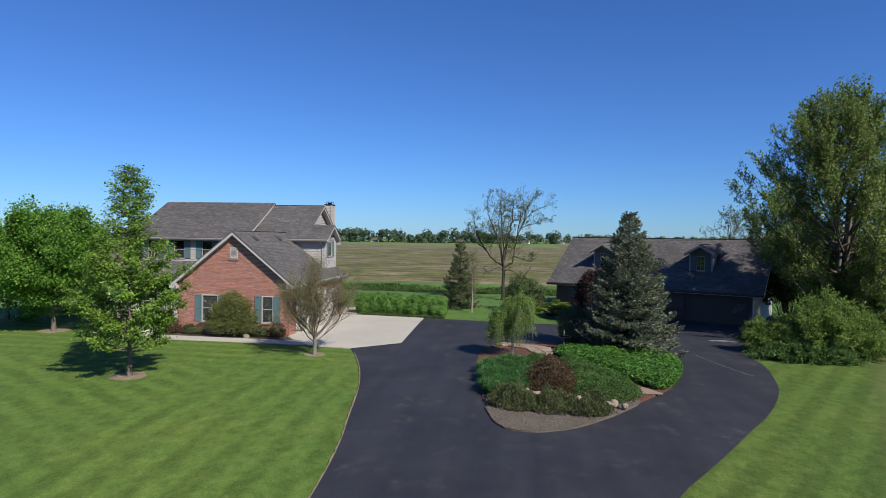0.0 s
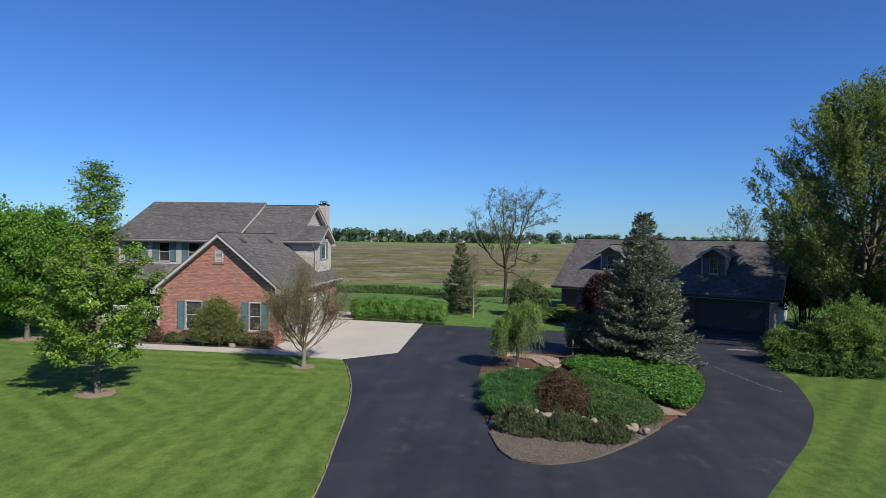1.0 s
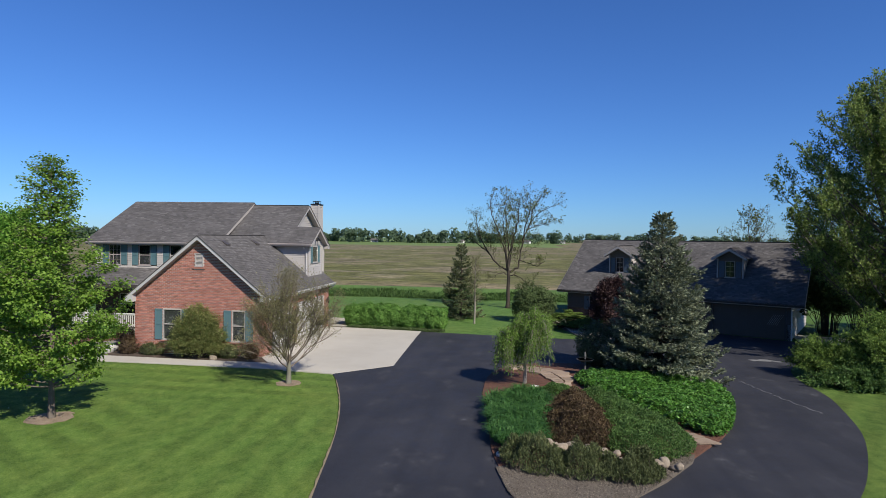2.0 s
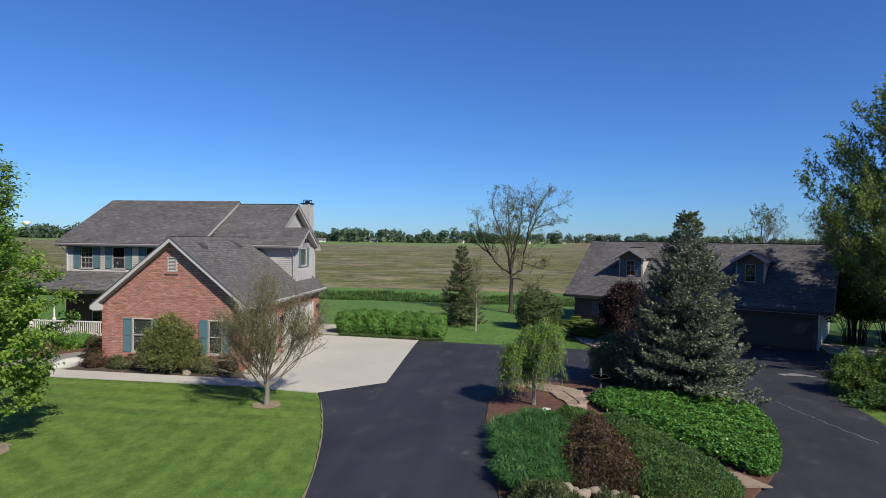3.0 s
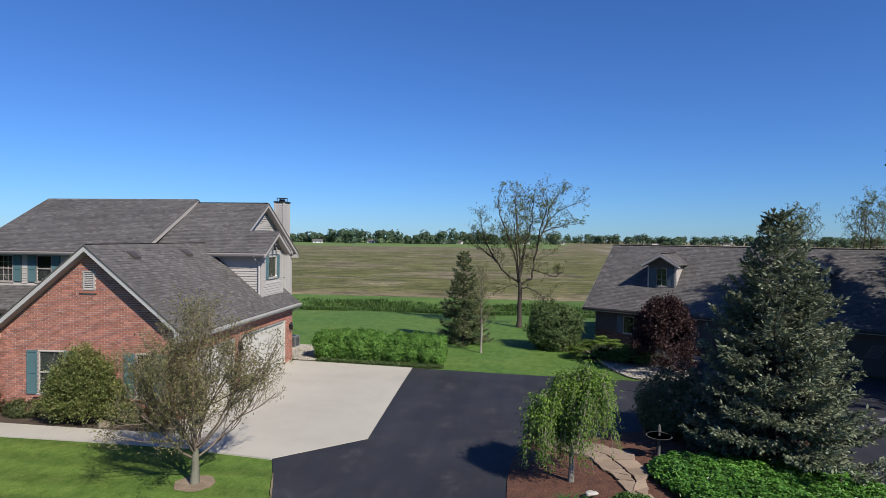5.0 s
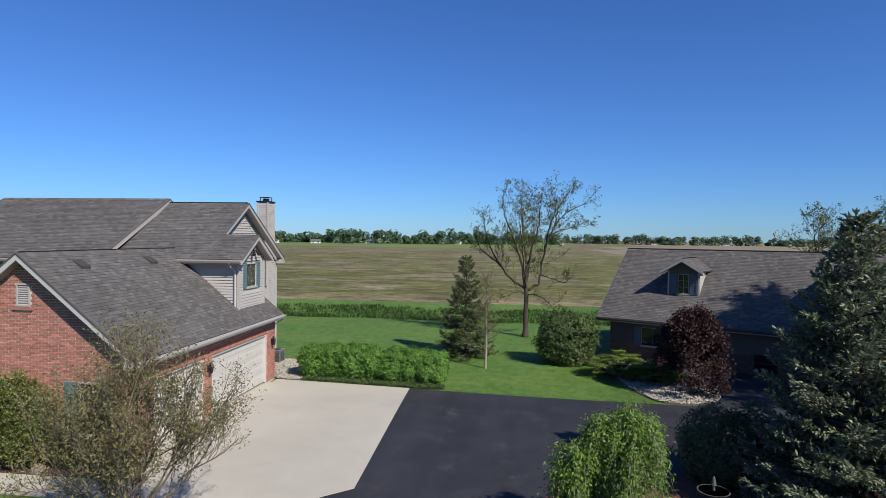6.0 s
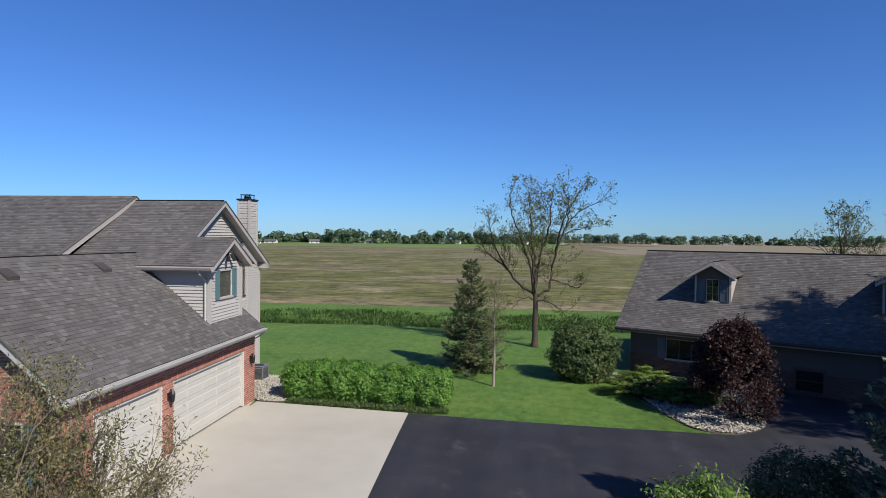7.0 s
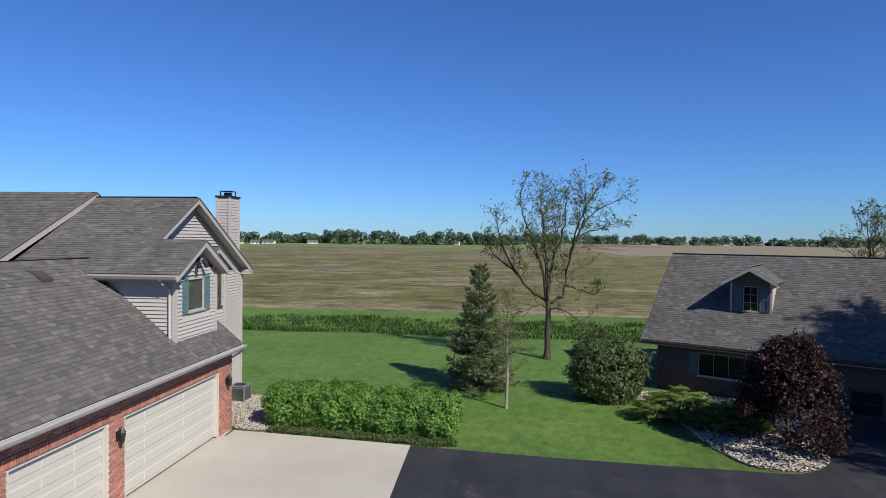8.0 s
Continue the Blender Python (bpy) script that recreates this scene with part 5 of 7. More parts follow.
def leafy_tree(name, label, at, height, r0, crown, leaf, bark, size, per_twig, seed, limbs=16, fork=5, levels=3, low=0.22, cloud=0.35, aspect=0.6, rise=0.08, tilt=0.9, group="", radius=3.0, outline=None):
    rng = np.random.default_rng(seed)
    z = ground_height(*at) - 0.05
    tree = thing(name, label, "tree", pose(at[0], at[1], z), group)
    lines, twigs = branching((0, 0, 0), height, r0, levels, rng, crown, limbs, fork, low, tilt, rise)
    lines, twigs = fit_crown(lines, twigs, height - cloud, radius, outline or crown)
    wood_part("trunk", lines, bark, tree)
    P = np.repeat(twigs, per_twig, axis=0) + rng.normal(size=(len(twigs) * per_twig, 3)) * cloud * np.array([1, 1, 0.8])
    foliage("crown", leaf_array(P, size, rng, aspect), leaf, tree)
    return tree


def clump_points(rng, n, radii, lumps=16, shell=0.55, low=-0.2):
    """Points in the outer shell of an uneven rounded mass that stands on the ground."""
    u = unit(rng.normal(size=(n * 2, 3)))
    u = u[u[:, 2] > low][:n]
    bumps = unit(rng.normal(size=(lumps, 3)))
    bumps[:, 2] = np.abs(bumps[:, 2])
    f = 0.72 + 0.34 * np.max(np.exp(-(1 - u @ bumps.T) * 14) * rng.uniform(0.3, 1.0, lumps), axis=1)
    r = (shell + (1 - shell) * rng.random(len(u)) ** 0.5) * f
    return u * r[:, None] * np.array(radii), u


def facing_leaves(P, N, size, rng, aspect=0.6, jitter=0.5, fold=0.12, spread=0.35):
    """Folded leaves whose faces look along N, centred on the points P."""
    n = len(P)
    size = size * rng.uniform(1 - spread, 1 + spread, (n, 1))
    nor = unit(N + rng.normal(size=(n, 3)) * jitter)
    d = unit(np.cross(nor, rng.normal(size=(n, 3))))
    side = np.cross(nor, d)
    w = size * aspect / 2
    return np.stack([P - d * size * 0.5, P + side * w + nor * size * fold, P + d * size * 0.5 - nor * size * 0.1, P - side * w + nor * size * fold], axis=1)


def shrub(name, label, at, radii, leaf, n, size, seed, aspect=0.5, category="shrub", stems=9, twig=DARK_BARK, upright=0.3, group="", lift=0.0, shell=0.5, spiky=0.0, tuft=7, lumps=16, boxy=0.0):
    """A leafy mass of many small tufts over its stems; boxy: how far a clipped bush is squared off."""
    rng = np.random.default_rng(seed)
    z = ground_height(*at) + lift
    ob = thing(name, label, category, pose(at[0], at[1], z), group)
    rx, ry, h = radii
    P, u = clump_points(rng, n // tuft, (1, 1, 1), lumps, shell, -0.97)
    if boxy:
        P = P / np.maximum(np.max(np.abs(u), axis=1, keepdims=True), 1e-3) ** boxy
    P = P * np.array([rx, ry, h * 0.66]) + np.array([0, 0, h * 0.36])
    if spiky:
        P = P + u * (rng.random((len(P), 1)) ** 6) * spiky
    keep = P[:, 2] > 0.03
    P, u = np.repeat(P[keep], tuft, axis=0), np.repeat(u[keep], tuft, axis=0)
    off = rng.normal(size=P.shape) * size * 0.55
    P = P + off
    P[:, 2] = np.maximum(P[:, 2], 0.02)
    out = unit(u / np.array([rx, ry, h * 0.55]))
    foliage("leaves", facing_leaves(P, out + unit(off) * 0.55 + np.array([0, 0, upright]), size, rng, aspect), leaf, ob)
    lines = []
    for i in range(stems):
        a = rng.uniform(0, 6.28)
        tip = np.array([math.cos(a) * rx * 0.75, math.sin(a) * ry * 0.75, h * rng.uniform(0.55, 0.85)]) * rng.uniform(0.7, 1)
        pts = np.linspace(0, 1, 5)[:, None] * tip + rng.normal(size=(5, 3)) * 0.02
        pts[0] = (rng.normal() * 0.06, rng.normal() * 0.06, -0.04)
        lines.append((pts, np.linspace(0.022, 0.006, 5)))
        for k in range(4):
            q = pts[2] + (pts[4] - pts[2]) * rng.random()
            e = q + unit(rng.normal(size=3) + np.array([0, 0, 0.4])) * min(rx, h) * 0.4
            lines.append((np.linspace(q, e, 3), np.linspace(0.009, 0.003, 3)))
    tagged(wood_part("branchwork", lines, twig, ob), kind="stuff")
    return ob


def spray_bush(name, label, at, radii, leaf, shoots, size, seed, category="shrub", per=26, aspect=0.36, low=0.1, fall=0.8, power=1.7):
    """A bush of many arching shoots, each with feathery side sprays, uneven in height."""
    rng = np.random.default_rng(seed)
    ob = thing(name, label, category, pose(at[0], at[1], ground_height(*at) - 0.02))
    rx, ry, h = radii
    lines, P, W = [], [], []
    for i in range(shoots):
        a = i * 2.39996 + rng.normal() * 0.2
        k = math.sqrt((i + 0.5) / shoots)
        high = h * (1.02 - fall * k ** power) * rng.uniform(0.72, 1.12)
        reach = k * rng.uniform(0.85, 1.12)
        tip = np.array([math.cos(a) * rx * reach, math.sin(a) * ry * reach, max(high, low)])
        foot = tip * np.array([0.25, 0.25, 0])
        s = np.linspace(0, 1, 7)
        pts = foot + (tip - foot) * s[:, None] ** np.array([1.5, 1.5, 0.75]) + rng.normal(size=(7, 3)) * 0.03
        pts[0] = foot - np.array([0, 0, 0.05])
        lines.append((pts, np.linspace(0.024, 0.004, 7)))
        out = unit(pts[-1] - pts[-2])
        for q in range(per):
            t = 0.3 + 0.7 * rng.random() ** 0.7
            p = np.array([np.interp(t, s, pts[:, c]) for c in range(3)])
            d = unit(out * 0.8 + rng.normal(size=3) * 0.65 + np.array([0, 0, 0.15]))
            L = rng.uniform(0.25, 0.6) * (1.15 - 0.6 * t) * min(1.3, 0.5 + 0.3 * h)
            m = 9
            u = (np.arange(m) + rng.random(m)) / m
            P.append(p + u[:, None] * L * d + rng.normal(size=(m, 3)) * 0.035)
            W.append(np.repeat(d[None], m, axis=0) + rng.normal(size=(m, 3)) * 0.5)
    P, W = np.concatenate(P), np.concatenate(W)
    keep = P[:, 2] > 0.02
    foliage("leaves", leaf_array(P[keep], size, rng, aspect, along=W[keep]), leaf, ob)
    tagged(wood_part("branchwork", lines, DARK_BARK, ob, 4), kind="stuff")
    return ob


def flat_juniper(name, label, at, rx, ry, h, seed):
    """A low juniper: many level fans of foliage, one over another, rising to the middle."""
    rng = np.random.default_rng(seed)
    ob = thing(name, label, "shrub", pose(at[0], at[1], ground_height(*at)))
    lines, P, N = [], [], []
    for i in range(150):
        a = i * 2.39996 + rng.normal() * 0.2
        k = math.sqrt((i + 0.5) / 150)
        tip = np.array([math.cos(a) * rx * k, math.sin(a) * ry * k, h * (1 - 0.72 * k ** 1.8) * rng.uniform(0.7, 1.1)])
        foot = tip * np.array([0.15, 0.15, 0.0])
        s = np.linspace(0, 1, 5)
        pts = foot + (tip - foot) * s[:, None] ** np.array([1.2, 1.2, 0.8])
        lines.append((pts, np.linspace(0.02, 0.004, 5)))
        out = unit(np.array([math.cos(a), math.sin(a), 0.12]))
        side = np.array([-math.sin(a), math.cos(a), 0])
        m = 130
        u, v = rng.random(m), rng.normal(size=m) * 0.5
        fan = tip + (u * 0.55 - 0.3)[:, None] * out + (v * 0.3 * (1.1 - u))[:, None] * side + rng.normal(size=(m, 3)) * 0.018
        P.append(fan)
        N.append(np.repeat((np.array([0, 0, 1.0]) + out * 0.35)[None], m, axis=0))
    P, N = np.concatenate(P), np.concatenate(N)
    keep = P[:, 2] > 0.03
    foliage("leaves", facing_leaves(P[keep], N[keep], 0.075, rng, 0.4, 0.35), LEAF_GOLD, ob)
    tagged(wood_part("branchwork", lines, DARK_BARK, ob, 4), kind="stuff")
    return ob


def conifer(name, label, at, height, width, leaf, seed, tiers=22, needle=0.12, droop=0.3, dense=1.0, base_gap=0.04, shape=0.85, jag=0.16, tip_leaf=None):
    """A spruce of tiered limbs, each a flat spray of needled shoots that turns up at its end."""
    rng = np.random.default_rng(seed)
    z = ground_height(*at) - 0.04
    ob = thing(name, label, "tree", pose(at[0], at[1], z))
    lines = [(np.stack([np.zeros(8), np.zeros(8), np.linspace(0, height * 0.99, 8)], axis=1), np.linspace(height * 0.02, 0.012, 8))]
    P, D, tips, tip_dir = [], [], [], []
    s = np.linspace(0, 1, 7)
    for w in range(tiers):
        k0 = base_gap + (0.975 - base_gap) * (w / (tiers - 1)) ** 0.95
        count = int(6 + 4 * (1 - k0))
        for i in range(count):
            k = min(0.985, max(base_gap, k0 + rng.normal() * 0.4 / tiers))
            a = i * 6.2832 / count + w * 1.1 + rng.normal() * 0.22
            L = (width * (1 - k) ** shape * (0.94 + 0.06 * min(1, k / 0.12)) + 0.12) * max(0.35, 1 + rng.normal() * jag)
            out = np.array([math.cos(a), math.sin(a), 0])
            side = np.array([-math.sin(a), math.cos(a), 0])
            bend = droop * rng.uniform(0.6, 1.4) * (1 - 0.75 * k)
            zz = L * ((0.06 + 0.42 * k) * s - bend * s ** 1.6 + 0.34 * s ** 4)
            pts = np.array([0, 0, k * height]) + s[:, None] * L * out + zz[:, None] * np.array([0, 0, 1.0])
            lines.append((pts, np.linspace(0.012 + 0.011 * L, 0.004, 7)))
            m = max(4, int((L * 7.5 + 1.5) * dense))
            for q in range(m):
                t = 0.22 + 0.78 * (q + rng.random()) / m
                p = np.array([np.interp(t, s, pts[:, c]) for c in range(3)])
                slope = (np.interp(min(1, t + 0.1), s, zz) - np.interp(t - 0.1, s, zz)) / (0.2 * L)
                for sg in (-1, 1):
                    tl = (0.36 * L * (1.08 - t) + 0.14) * rng.uniform(0.6, 1.25)
                    d = unit(out * rng.uniform(0.6, 1.0) + sg * side * 0.75 + np.array([0, 0, slope * 0.8 - 0.1 + rng.normal() * 0.14]))
                    kk = max(5, int(tl * 32 * dense))
                    u = (np.arange(kk) + rng.random(kk)) / kk
                    row = p + u[:, None] * tl * d + np.stack([0 * u, 0 * u, 0.22 * tl * u ** 2.5], axis=1) + rng.normal(size=(kk, 3)) * 0.022
                    P.append(row)
                    D.append(np.repeat(d[None], kk, axis=0))
                    tips.append(np.repeat(row[-1:], 3, axis=0))
                    tip_dir.append(np.repeat((d + np.array([0, 0, 0.3]))[None], 3, axis=0))
            end = int(5 * dense) + 3
            tips.append(np.repeat(pts[-1][None], end, axis=0) - out * rng.random((end, 1)) * 0.16)
            tip_dir.append(np.repeat(out[None] + np.array([[0, 0, 0.4]]), end, axis=0))
    top = rng.random((70, 1))
    P.append(np.concatenate([rng.normal(size=(70, 2)) * 0.05, height * (0.9 + 0.1 * top)], axis=1))
    D.append(np.concatenate([rng.normal(size=(70, 2)), np.ones((70, 1)) * 1.2], axis=1))
    wood_part("trunk", lines, DARK_BARK, ob, 4)
    foliage("crown", leaf_array(np.concatenate(P), needle, rng, 0.34, 0.7, np.concatenate(D), 0.08), leaf, ob)
    # tip needles apart, their colour standing for sun on the ends and young growth
    foliage("lit_growth", leaf_array(np.concatenate(tips), needle * 0.9, rng, 0.4, 0.7, np.concatenate(tip_dir), 0.08), tip_leaf or leaf, ob)
    return ob


def plume_tree(name, label, at, height, radius, outline, leaf, bark, size, seed, limbs=100, stems=3, slope=0.8, sprays=13, per=26, low=0.1, r0=0.22, spread=0.1, aspect=0.55, trunk_to=0.9, layered=False):
    """A tree of rising limbs that reach its outline, each limb with upturned leafy sprays and gaps between."""
    rng = np.random.default_rng(seed)
    tree = thing(name, label, "tree", pose(at[0], at[1], ground_height(*at) - 0.05))
    axes, lines = [], []
    for i in range(stems):
        a = i * 6.2832 / stems + 0.6
        lean = 0.0 if stems == 1 else 0.16
        top = height * trunk_to * (1 if i == 0 else rng.uniform(0.72, 0.9))
        k = np.linspace(0, 1, 9)
        axis = np.stack([math.cos(a) * lean * top * 0.45 * k ** 1.3, math.sin(a) * lean * top * 0.45 * k ** 1.3, top * k], axis=1) + rng.normal(size=(9, 3)) * 0.03 * np.minimum(1, k * 4)[:, None]
        axes.append(axis)
        lines.append((axis, r0 * (1 - 0.92 * k) * (1 + 0.45 * np.exp(-k * 20)) * (1 if stems == 1 else 0.8)))
    P, W = [], []
    shoots = []
    s = np.linspace(0, 1, 7)
    for i in range(limbs):
        h = low + (1.0 - low) * ((i + rng.random()) / limbs) ** 0.9
        a = i * 2.39996 + rng.normal() * 0.25
        R = radius * outline(h) * rng.uniform(0.62, 1.04)
        axis = axes[i % stems]
        z0 = min(max(height * low * 0.6, h * height - slope * R), axis[-1][2])
        p0 = np.array([np.interp(z0, axis[:, 2], axis[:, c]) for c in range(3)])
        tip = np.array([math.cos(a) * R, math.sin(a) * R, h * height])
        mid = p0 * 0.45 + tip * 0.55 + np.array([0, 0, -0.16 * R]) + rng.normal(size=3) * 0.08 * R
        pts = ((1 - s) ** 2)[:, None] * p0 + (2 * s * (1 - s))[:, None] * mid + (s ** 2)[:, None] * tip
        L = np.linalg.norm(tip - p0)
        lines.append((pts, np.linspace(0.012 + 0.011 * L, 0.006, 7)))
        for q in range(max(4, int(sprays * min(1.3, 0.3 + L / radius)))):
            t = 1 - 0.72 * rng.random() ** 1.15
            p = np.array([np.interp(t, s, pts[:, c]) for c in range(3)])
            j = min(5, int(t * 6))
            turn = rng.normal(size=3) * np.array([0.6, 0.6, 0.28 if layered else 0.4])
            d = unit(unit(pts[j + 1] - pts[j]) * (0.45 if layered else 0.75) + turn + np.array([0, 0, 0.0 if layered else 0.5]))
            l = radius * rng.uniform(0.1, 0.26) * (1.15 - 0.45 * t)
            u = np.linspace(0, 1, 4)
            line = p + u[:, None] * l * d + np.stack([0 * u, 0 * u, (-0.1 if layered else 0.3) * l * u * u], axis=1)
            shoots.append((line[::3], np.array([0.011, 0.004])))
            n = per if h < 0.68 or not layered else per * 3 // 5
            v = rng.random(n) ** 0.7
            slim = (1.25 - 0.8 * v)[:, None] if not layered else np.array([1.3, 1.3, 0.8])
            P.append(np.stack([np.interp(v, u, line[:, c]) for c in range(3)], axis=1) + rng.normal(size=(n, 3)) * spread * slim)
            W.append(np.repeat(d[None], n, axis=0) + rng.normal(size=(n, 3)) * 0.75)
    P, W = np.concatenate(P), np.concatenate(W)
    wood_part("trunk", lines, bark, tree, 6)
    tagged(wood_part("branchwork", shoots, bark, tree, 3), kind="stuff")
    if layered:
        away = unit(P - np.array([0, 0, height * 0.4]))
        quads = facing_leaves(P, away * 0.5 + np.array([0, 0, 0.8]), size, rng, aspect, 0.55)
    else:
        quads = leaf_array(P, size, rng, aspect, 0.45, W)
    foliage("crown", quads, leaf, tree)
    return tree


def blades(name, pts, height, width, material, parent, rng, lean=0.35):
    """Single bent blades on given ground points."""
    n = len(pts)
    h = height * rng.uniform(0.55, 1.2, (n, 1))
    a = rng.uniform(0, 6.2832, n)
    side = np.stack([np.cos(a), np.sin(a), 0 * a], axis=1) * width / 2
    tip = pts + np.concatenate([rng.normal(size=(n, 2)) * lean * h, h], axis=1)
    mid = pts * 0.5 + tip * 0.5 + np.array([0, 0, 0.08]) * h
    quads = np.stack([pts - side * 0.4, mid - side, tip, mid + side], axis=1)
    return foliage(name, quads, material, parent)


def inside(ring, x, y):
    hit, j = np.zeros(len(x), bool), len(ring) - 1
    for i in range(len(ring)):
        (xi, yi), (xj, yj) = ring[i], ring[j]
        c = ((yi > y) != (yj > y)) & (x < (xj - xi) * (y - yi) / (yj - yi + 1e-12) + xi)
        hit ^= c
        j = i
    return hit


def scatter(ring, n, rng):
    xs, ys = [p[0] for p in ring], [p[1] for p in ring]
    x, y = rng.uniform(min(xs), max(xs), n * 3), rng.uniform(min(ys), max(ys), n * 3)
    k = inside(ring, x, y)
    x, y = x[k][:n], y[k][:n]
    return x, y


def heights(x, y):
    k = np.clip((y + 0.5 * (x + 5) - 40) / 14, 0, 1)
    return -0.2 * k * k * (3 - 2 * k)


def stone_mesh(rng, size, flat=0.7, sub=2, jag=0.2):
    bm = bmesh.new()
    bmesh.ops.create_icosphere(bm, subdivisions=sub, radius=0.5)
    ph = [rng.uniform(0, 9) for _ in range(6)]
    for v in bm.verts:
        c = v.co
        f = 1 + jag * (math.sin(c.x * 5 + ph[0]) * math.cos(c.y * 6 + ph[1]) + 0.6 * math.sin(c.z * 8 + ph[2] + c.x * 4) + 0.3 * math.sin(c.y * 15 + ph[3]))
        v.co = Vector((c.x * size[0], c.y * size[1], c.z * size[2] * flat)) * f
    return bm


def boulder(at, size, material, label, seed, name="boulder", lift=0.0):
    rng = random.Random(seed)
    ob = part(name, stone_mesh(rng, size, 0.8, 3, 0.13), material, smooth=True)
    ob.location = (at[0], at[1], ground_height(*at) + lift + size[2] * 0.25)
    ob.rotation_euler = (0, 0, rng.uniform(0, 3))
    return tagged(ob, label, "boulder", kind="")


# ---- island bed in the drive ----
ISLAND_RING = smooth_ring([(-0.12, 30.3), (-0.05, 29.3), (0.2, 27.7), (0.48, 24.9), (0.7, 23.0), (1.02, 21.7), (1.28, 20.6), (1.75, 20.0), (2.3, 19.88), (2.85, 20.08), (3.45, 20.4), (4.23, 21.15), (5.18, 22.4), (6.25, 23.9), (7.1, 25.15), (7.6, 25.8), (8.15, 27.1), (8.85, 29.1),
                           (9.3, 31.9), (9.6, 34.6), (9.0, 37.0), (7.0, 38.1), (5.3, 37.4), (4.25, 36.1), (3.3, 35.4), (1.95, 35.4), (0.76, 34.9), (0.1, 33.3), (-0.12, 31.9)], 1)


def island_mound(x, y):
    d = math.hypot((x - 4.6) / 4.2, (y - 29.0) / 8.0)
    return 0.12 * max(0.0, 1 - d * d)


tagged(sheet("ground_bed", ISLAND_RING, 0.06, MULCH, cell=0.7, rough_edge=0.04, mound=island_mound), "raised island bed of brown bark mulch in the drive", "planting bed", kind="structure")
GRAVEL_RING = smooth_ring([(0.8, 22.3), (0.94, 21.66), (1.2, 20.5), (1.7, 19.9), (2.3, 19.78), (2.9, 19.98), (3.54, 20.3), (4.34, 21.06), (5.29, 22.33), (6.32, 23.8), (5.9, 23.95), (5.0, 23.0), (4.2, 22.2), (3.2, 22.2), (2.0, 22.4)], 1)
tagged(sheet("ground_gravel", GRAVEL_RING, 0.075, GRAVEL_BED, cell=0.7, rough_edge=0.03, mound=island_mound), "strip of grey gravel at the bed's tip", "gravel", kind="structure")


def island_z(x, y):
    return ground_height(x, y) + 0.06 + island_mound(x, y)


def pebbles(name, label, ring, n, size, material, seed, base, category="gravel"):
    rng = np.random.default_rng(seed)
    x, y = scatter(ring, n, rng)
    unit_pts = np.array([(1, 0, 0), (0, 1, 0), (-1, 0, 0), (0, -1, 0), (0, 0, 1), (0, 0, -0.6)], float)
    tris = [(0, 1, 4), (1, 2, 4), (2, 3, 4), (3, 0, 4), (1, 0, 5), (2, 1, 5), (3, 2, 5), (0, 3, 5)]
    a = rng.uniform(0, 6.28, len(x))
    s = size * rng.uniform(0.5, 1.3, (len(x), 1)) * np.array([[1, 0.75, 0.5]]) * rng.uniform(0.8, 1.2, (len(x), 3))
    v = unit_pts[None] * s[:, None]
    ca, sa = np.cos(a)[:, None], np.sin(a)[:, None]
    vx, vy = v[..., 0] * ca - v[..., 1] * sa, v[..., 0] * sa + v[..., 1] * ca
    z = np.array([base(p, q) for p, q in zip(x, y)])
    v = np.stack([vx + x[:, None], vy + y[:, None], v[..., 2] + z[:, None] + size * 0.15], axis=2)
    faces = (np.arange(len(x))[:, None, None] * 6 + np.array(tris)[None]).reshape(-1, 3)
    data = quick_mesh(name, v.reshape(-1, 3).tolist(), faces.tolist())
    data.materials.append(material)
    data.shade_smooth()
    return tagged(new(name, data), label, category, kind="stuff")


pebbles("gravel", "loose grey and tan gravel at the bed's tip", GRAVEL_RING, 7500, 0.027, PEBBLE, 8, lambda x, y: island_z(x, y) + 0.015)


# flagstones, each a slab of its own, laid close with narrow joints
def flagstones(name, label, path, widths, seed):
    rng = random.Random(seed)
    ob = thing(name, label, "path")
    rows = []
    for k in range(len(path) - 1):
        a, b = Vector((*path[k], 0)), Vector((*path[k + 1], 0))
        n = max(1, round((b - a).length / 0.46))
        for q in range(n + (k == len(path) - 2)):
            t = q / n
            side = Vector((-(b - a).y, (b - a).x, 0)).normalized()
            w = widths[k] + (widths[k + 1] - widths[k]) * t
            rows.append((a + (b - a) * t, side, w, (b - a).normalized()))
    cols = 2
    grid = [[m + s * (c / cols - 0.5) * w + s * rng.uniform(-0.13, 0.13) + d * rng.uniform(-0.16, 0.16) for c in range(cols + 1)] for m, s, w, d in rows]
    for r in range(len(grid) - 1):
        for c in range(cols):
            quad = [grid[r][c], grid[r][c + 1], grid[r + 1][c + 1], grid[r + 1][c]]
            mid = sum(quad, Vector()) / 4
            ring = []
            for e in range(4):
                p, q = quad[e], quad[(e + 1) % 4]
                for t in (0.08, 0.5, 0.92):
                    w = p + (q - p) * t + Vector((rng.uniform(-0.025, 0.025), rng.uniform(-0.025, 0.025), 0))
                    w = w + (mid - w).normalized() * 0.03
                    ring.append(Vector((w.x, w.y, island_z(w.x, w.y) + 0.012)))
            bm = bmesh.new()
            prism(bm, ring, (rng.uniform(-0.01, 0.01), 0, 0.04 + rng.uniform(0, 0.02)))
            part("flagstone", bm, FLAGSTONE, ob)
    return ob


flagstones("flagstone_path", "tan flagstone path winding through the island bed", [(0.6, 34.4), (1.7, 34.0), (2.7, 33.2), (3.0, 31.8), (3.1, 30.3), (3.9, 28.8), (5.0, 27.2), (5.9, 25.75), (6.55, 24.6)], [0.7, 1.0, 1.4, 1.0, 0.55, 0.5, 0.5, 0.75, 1.35], 3)


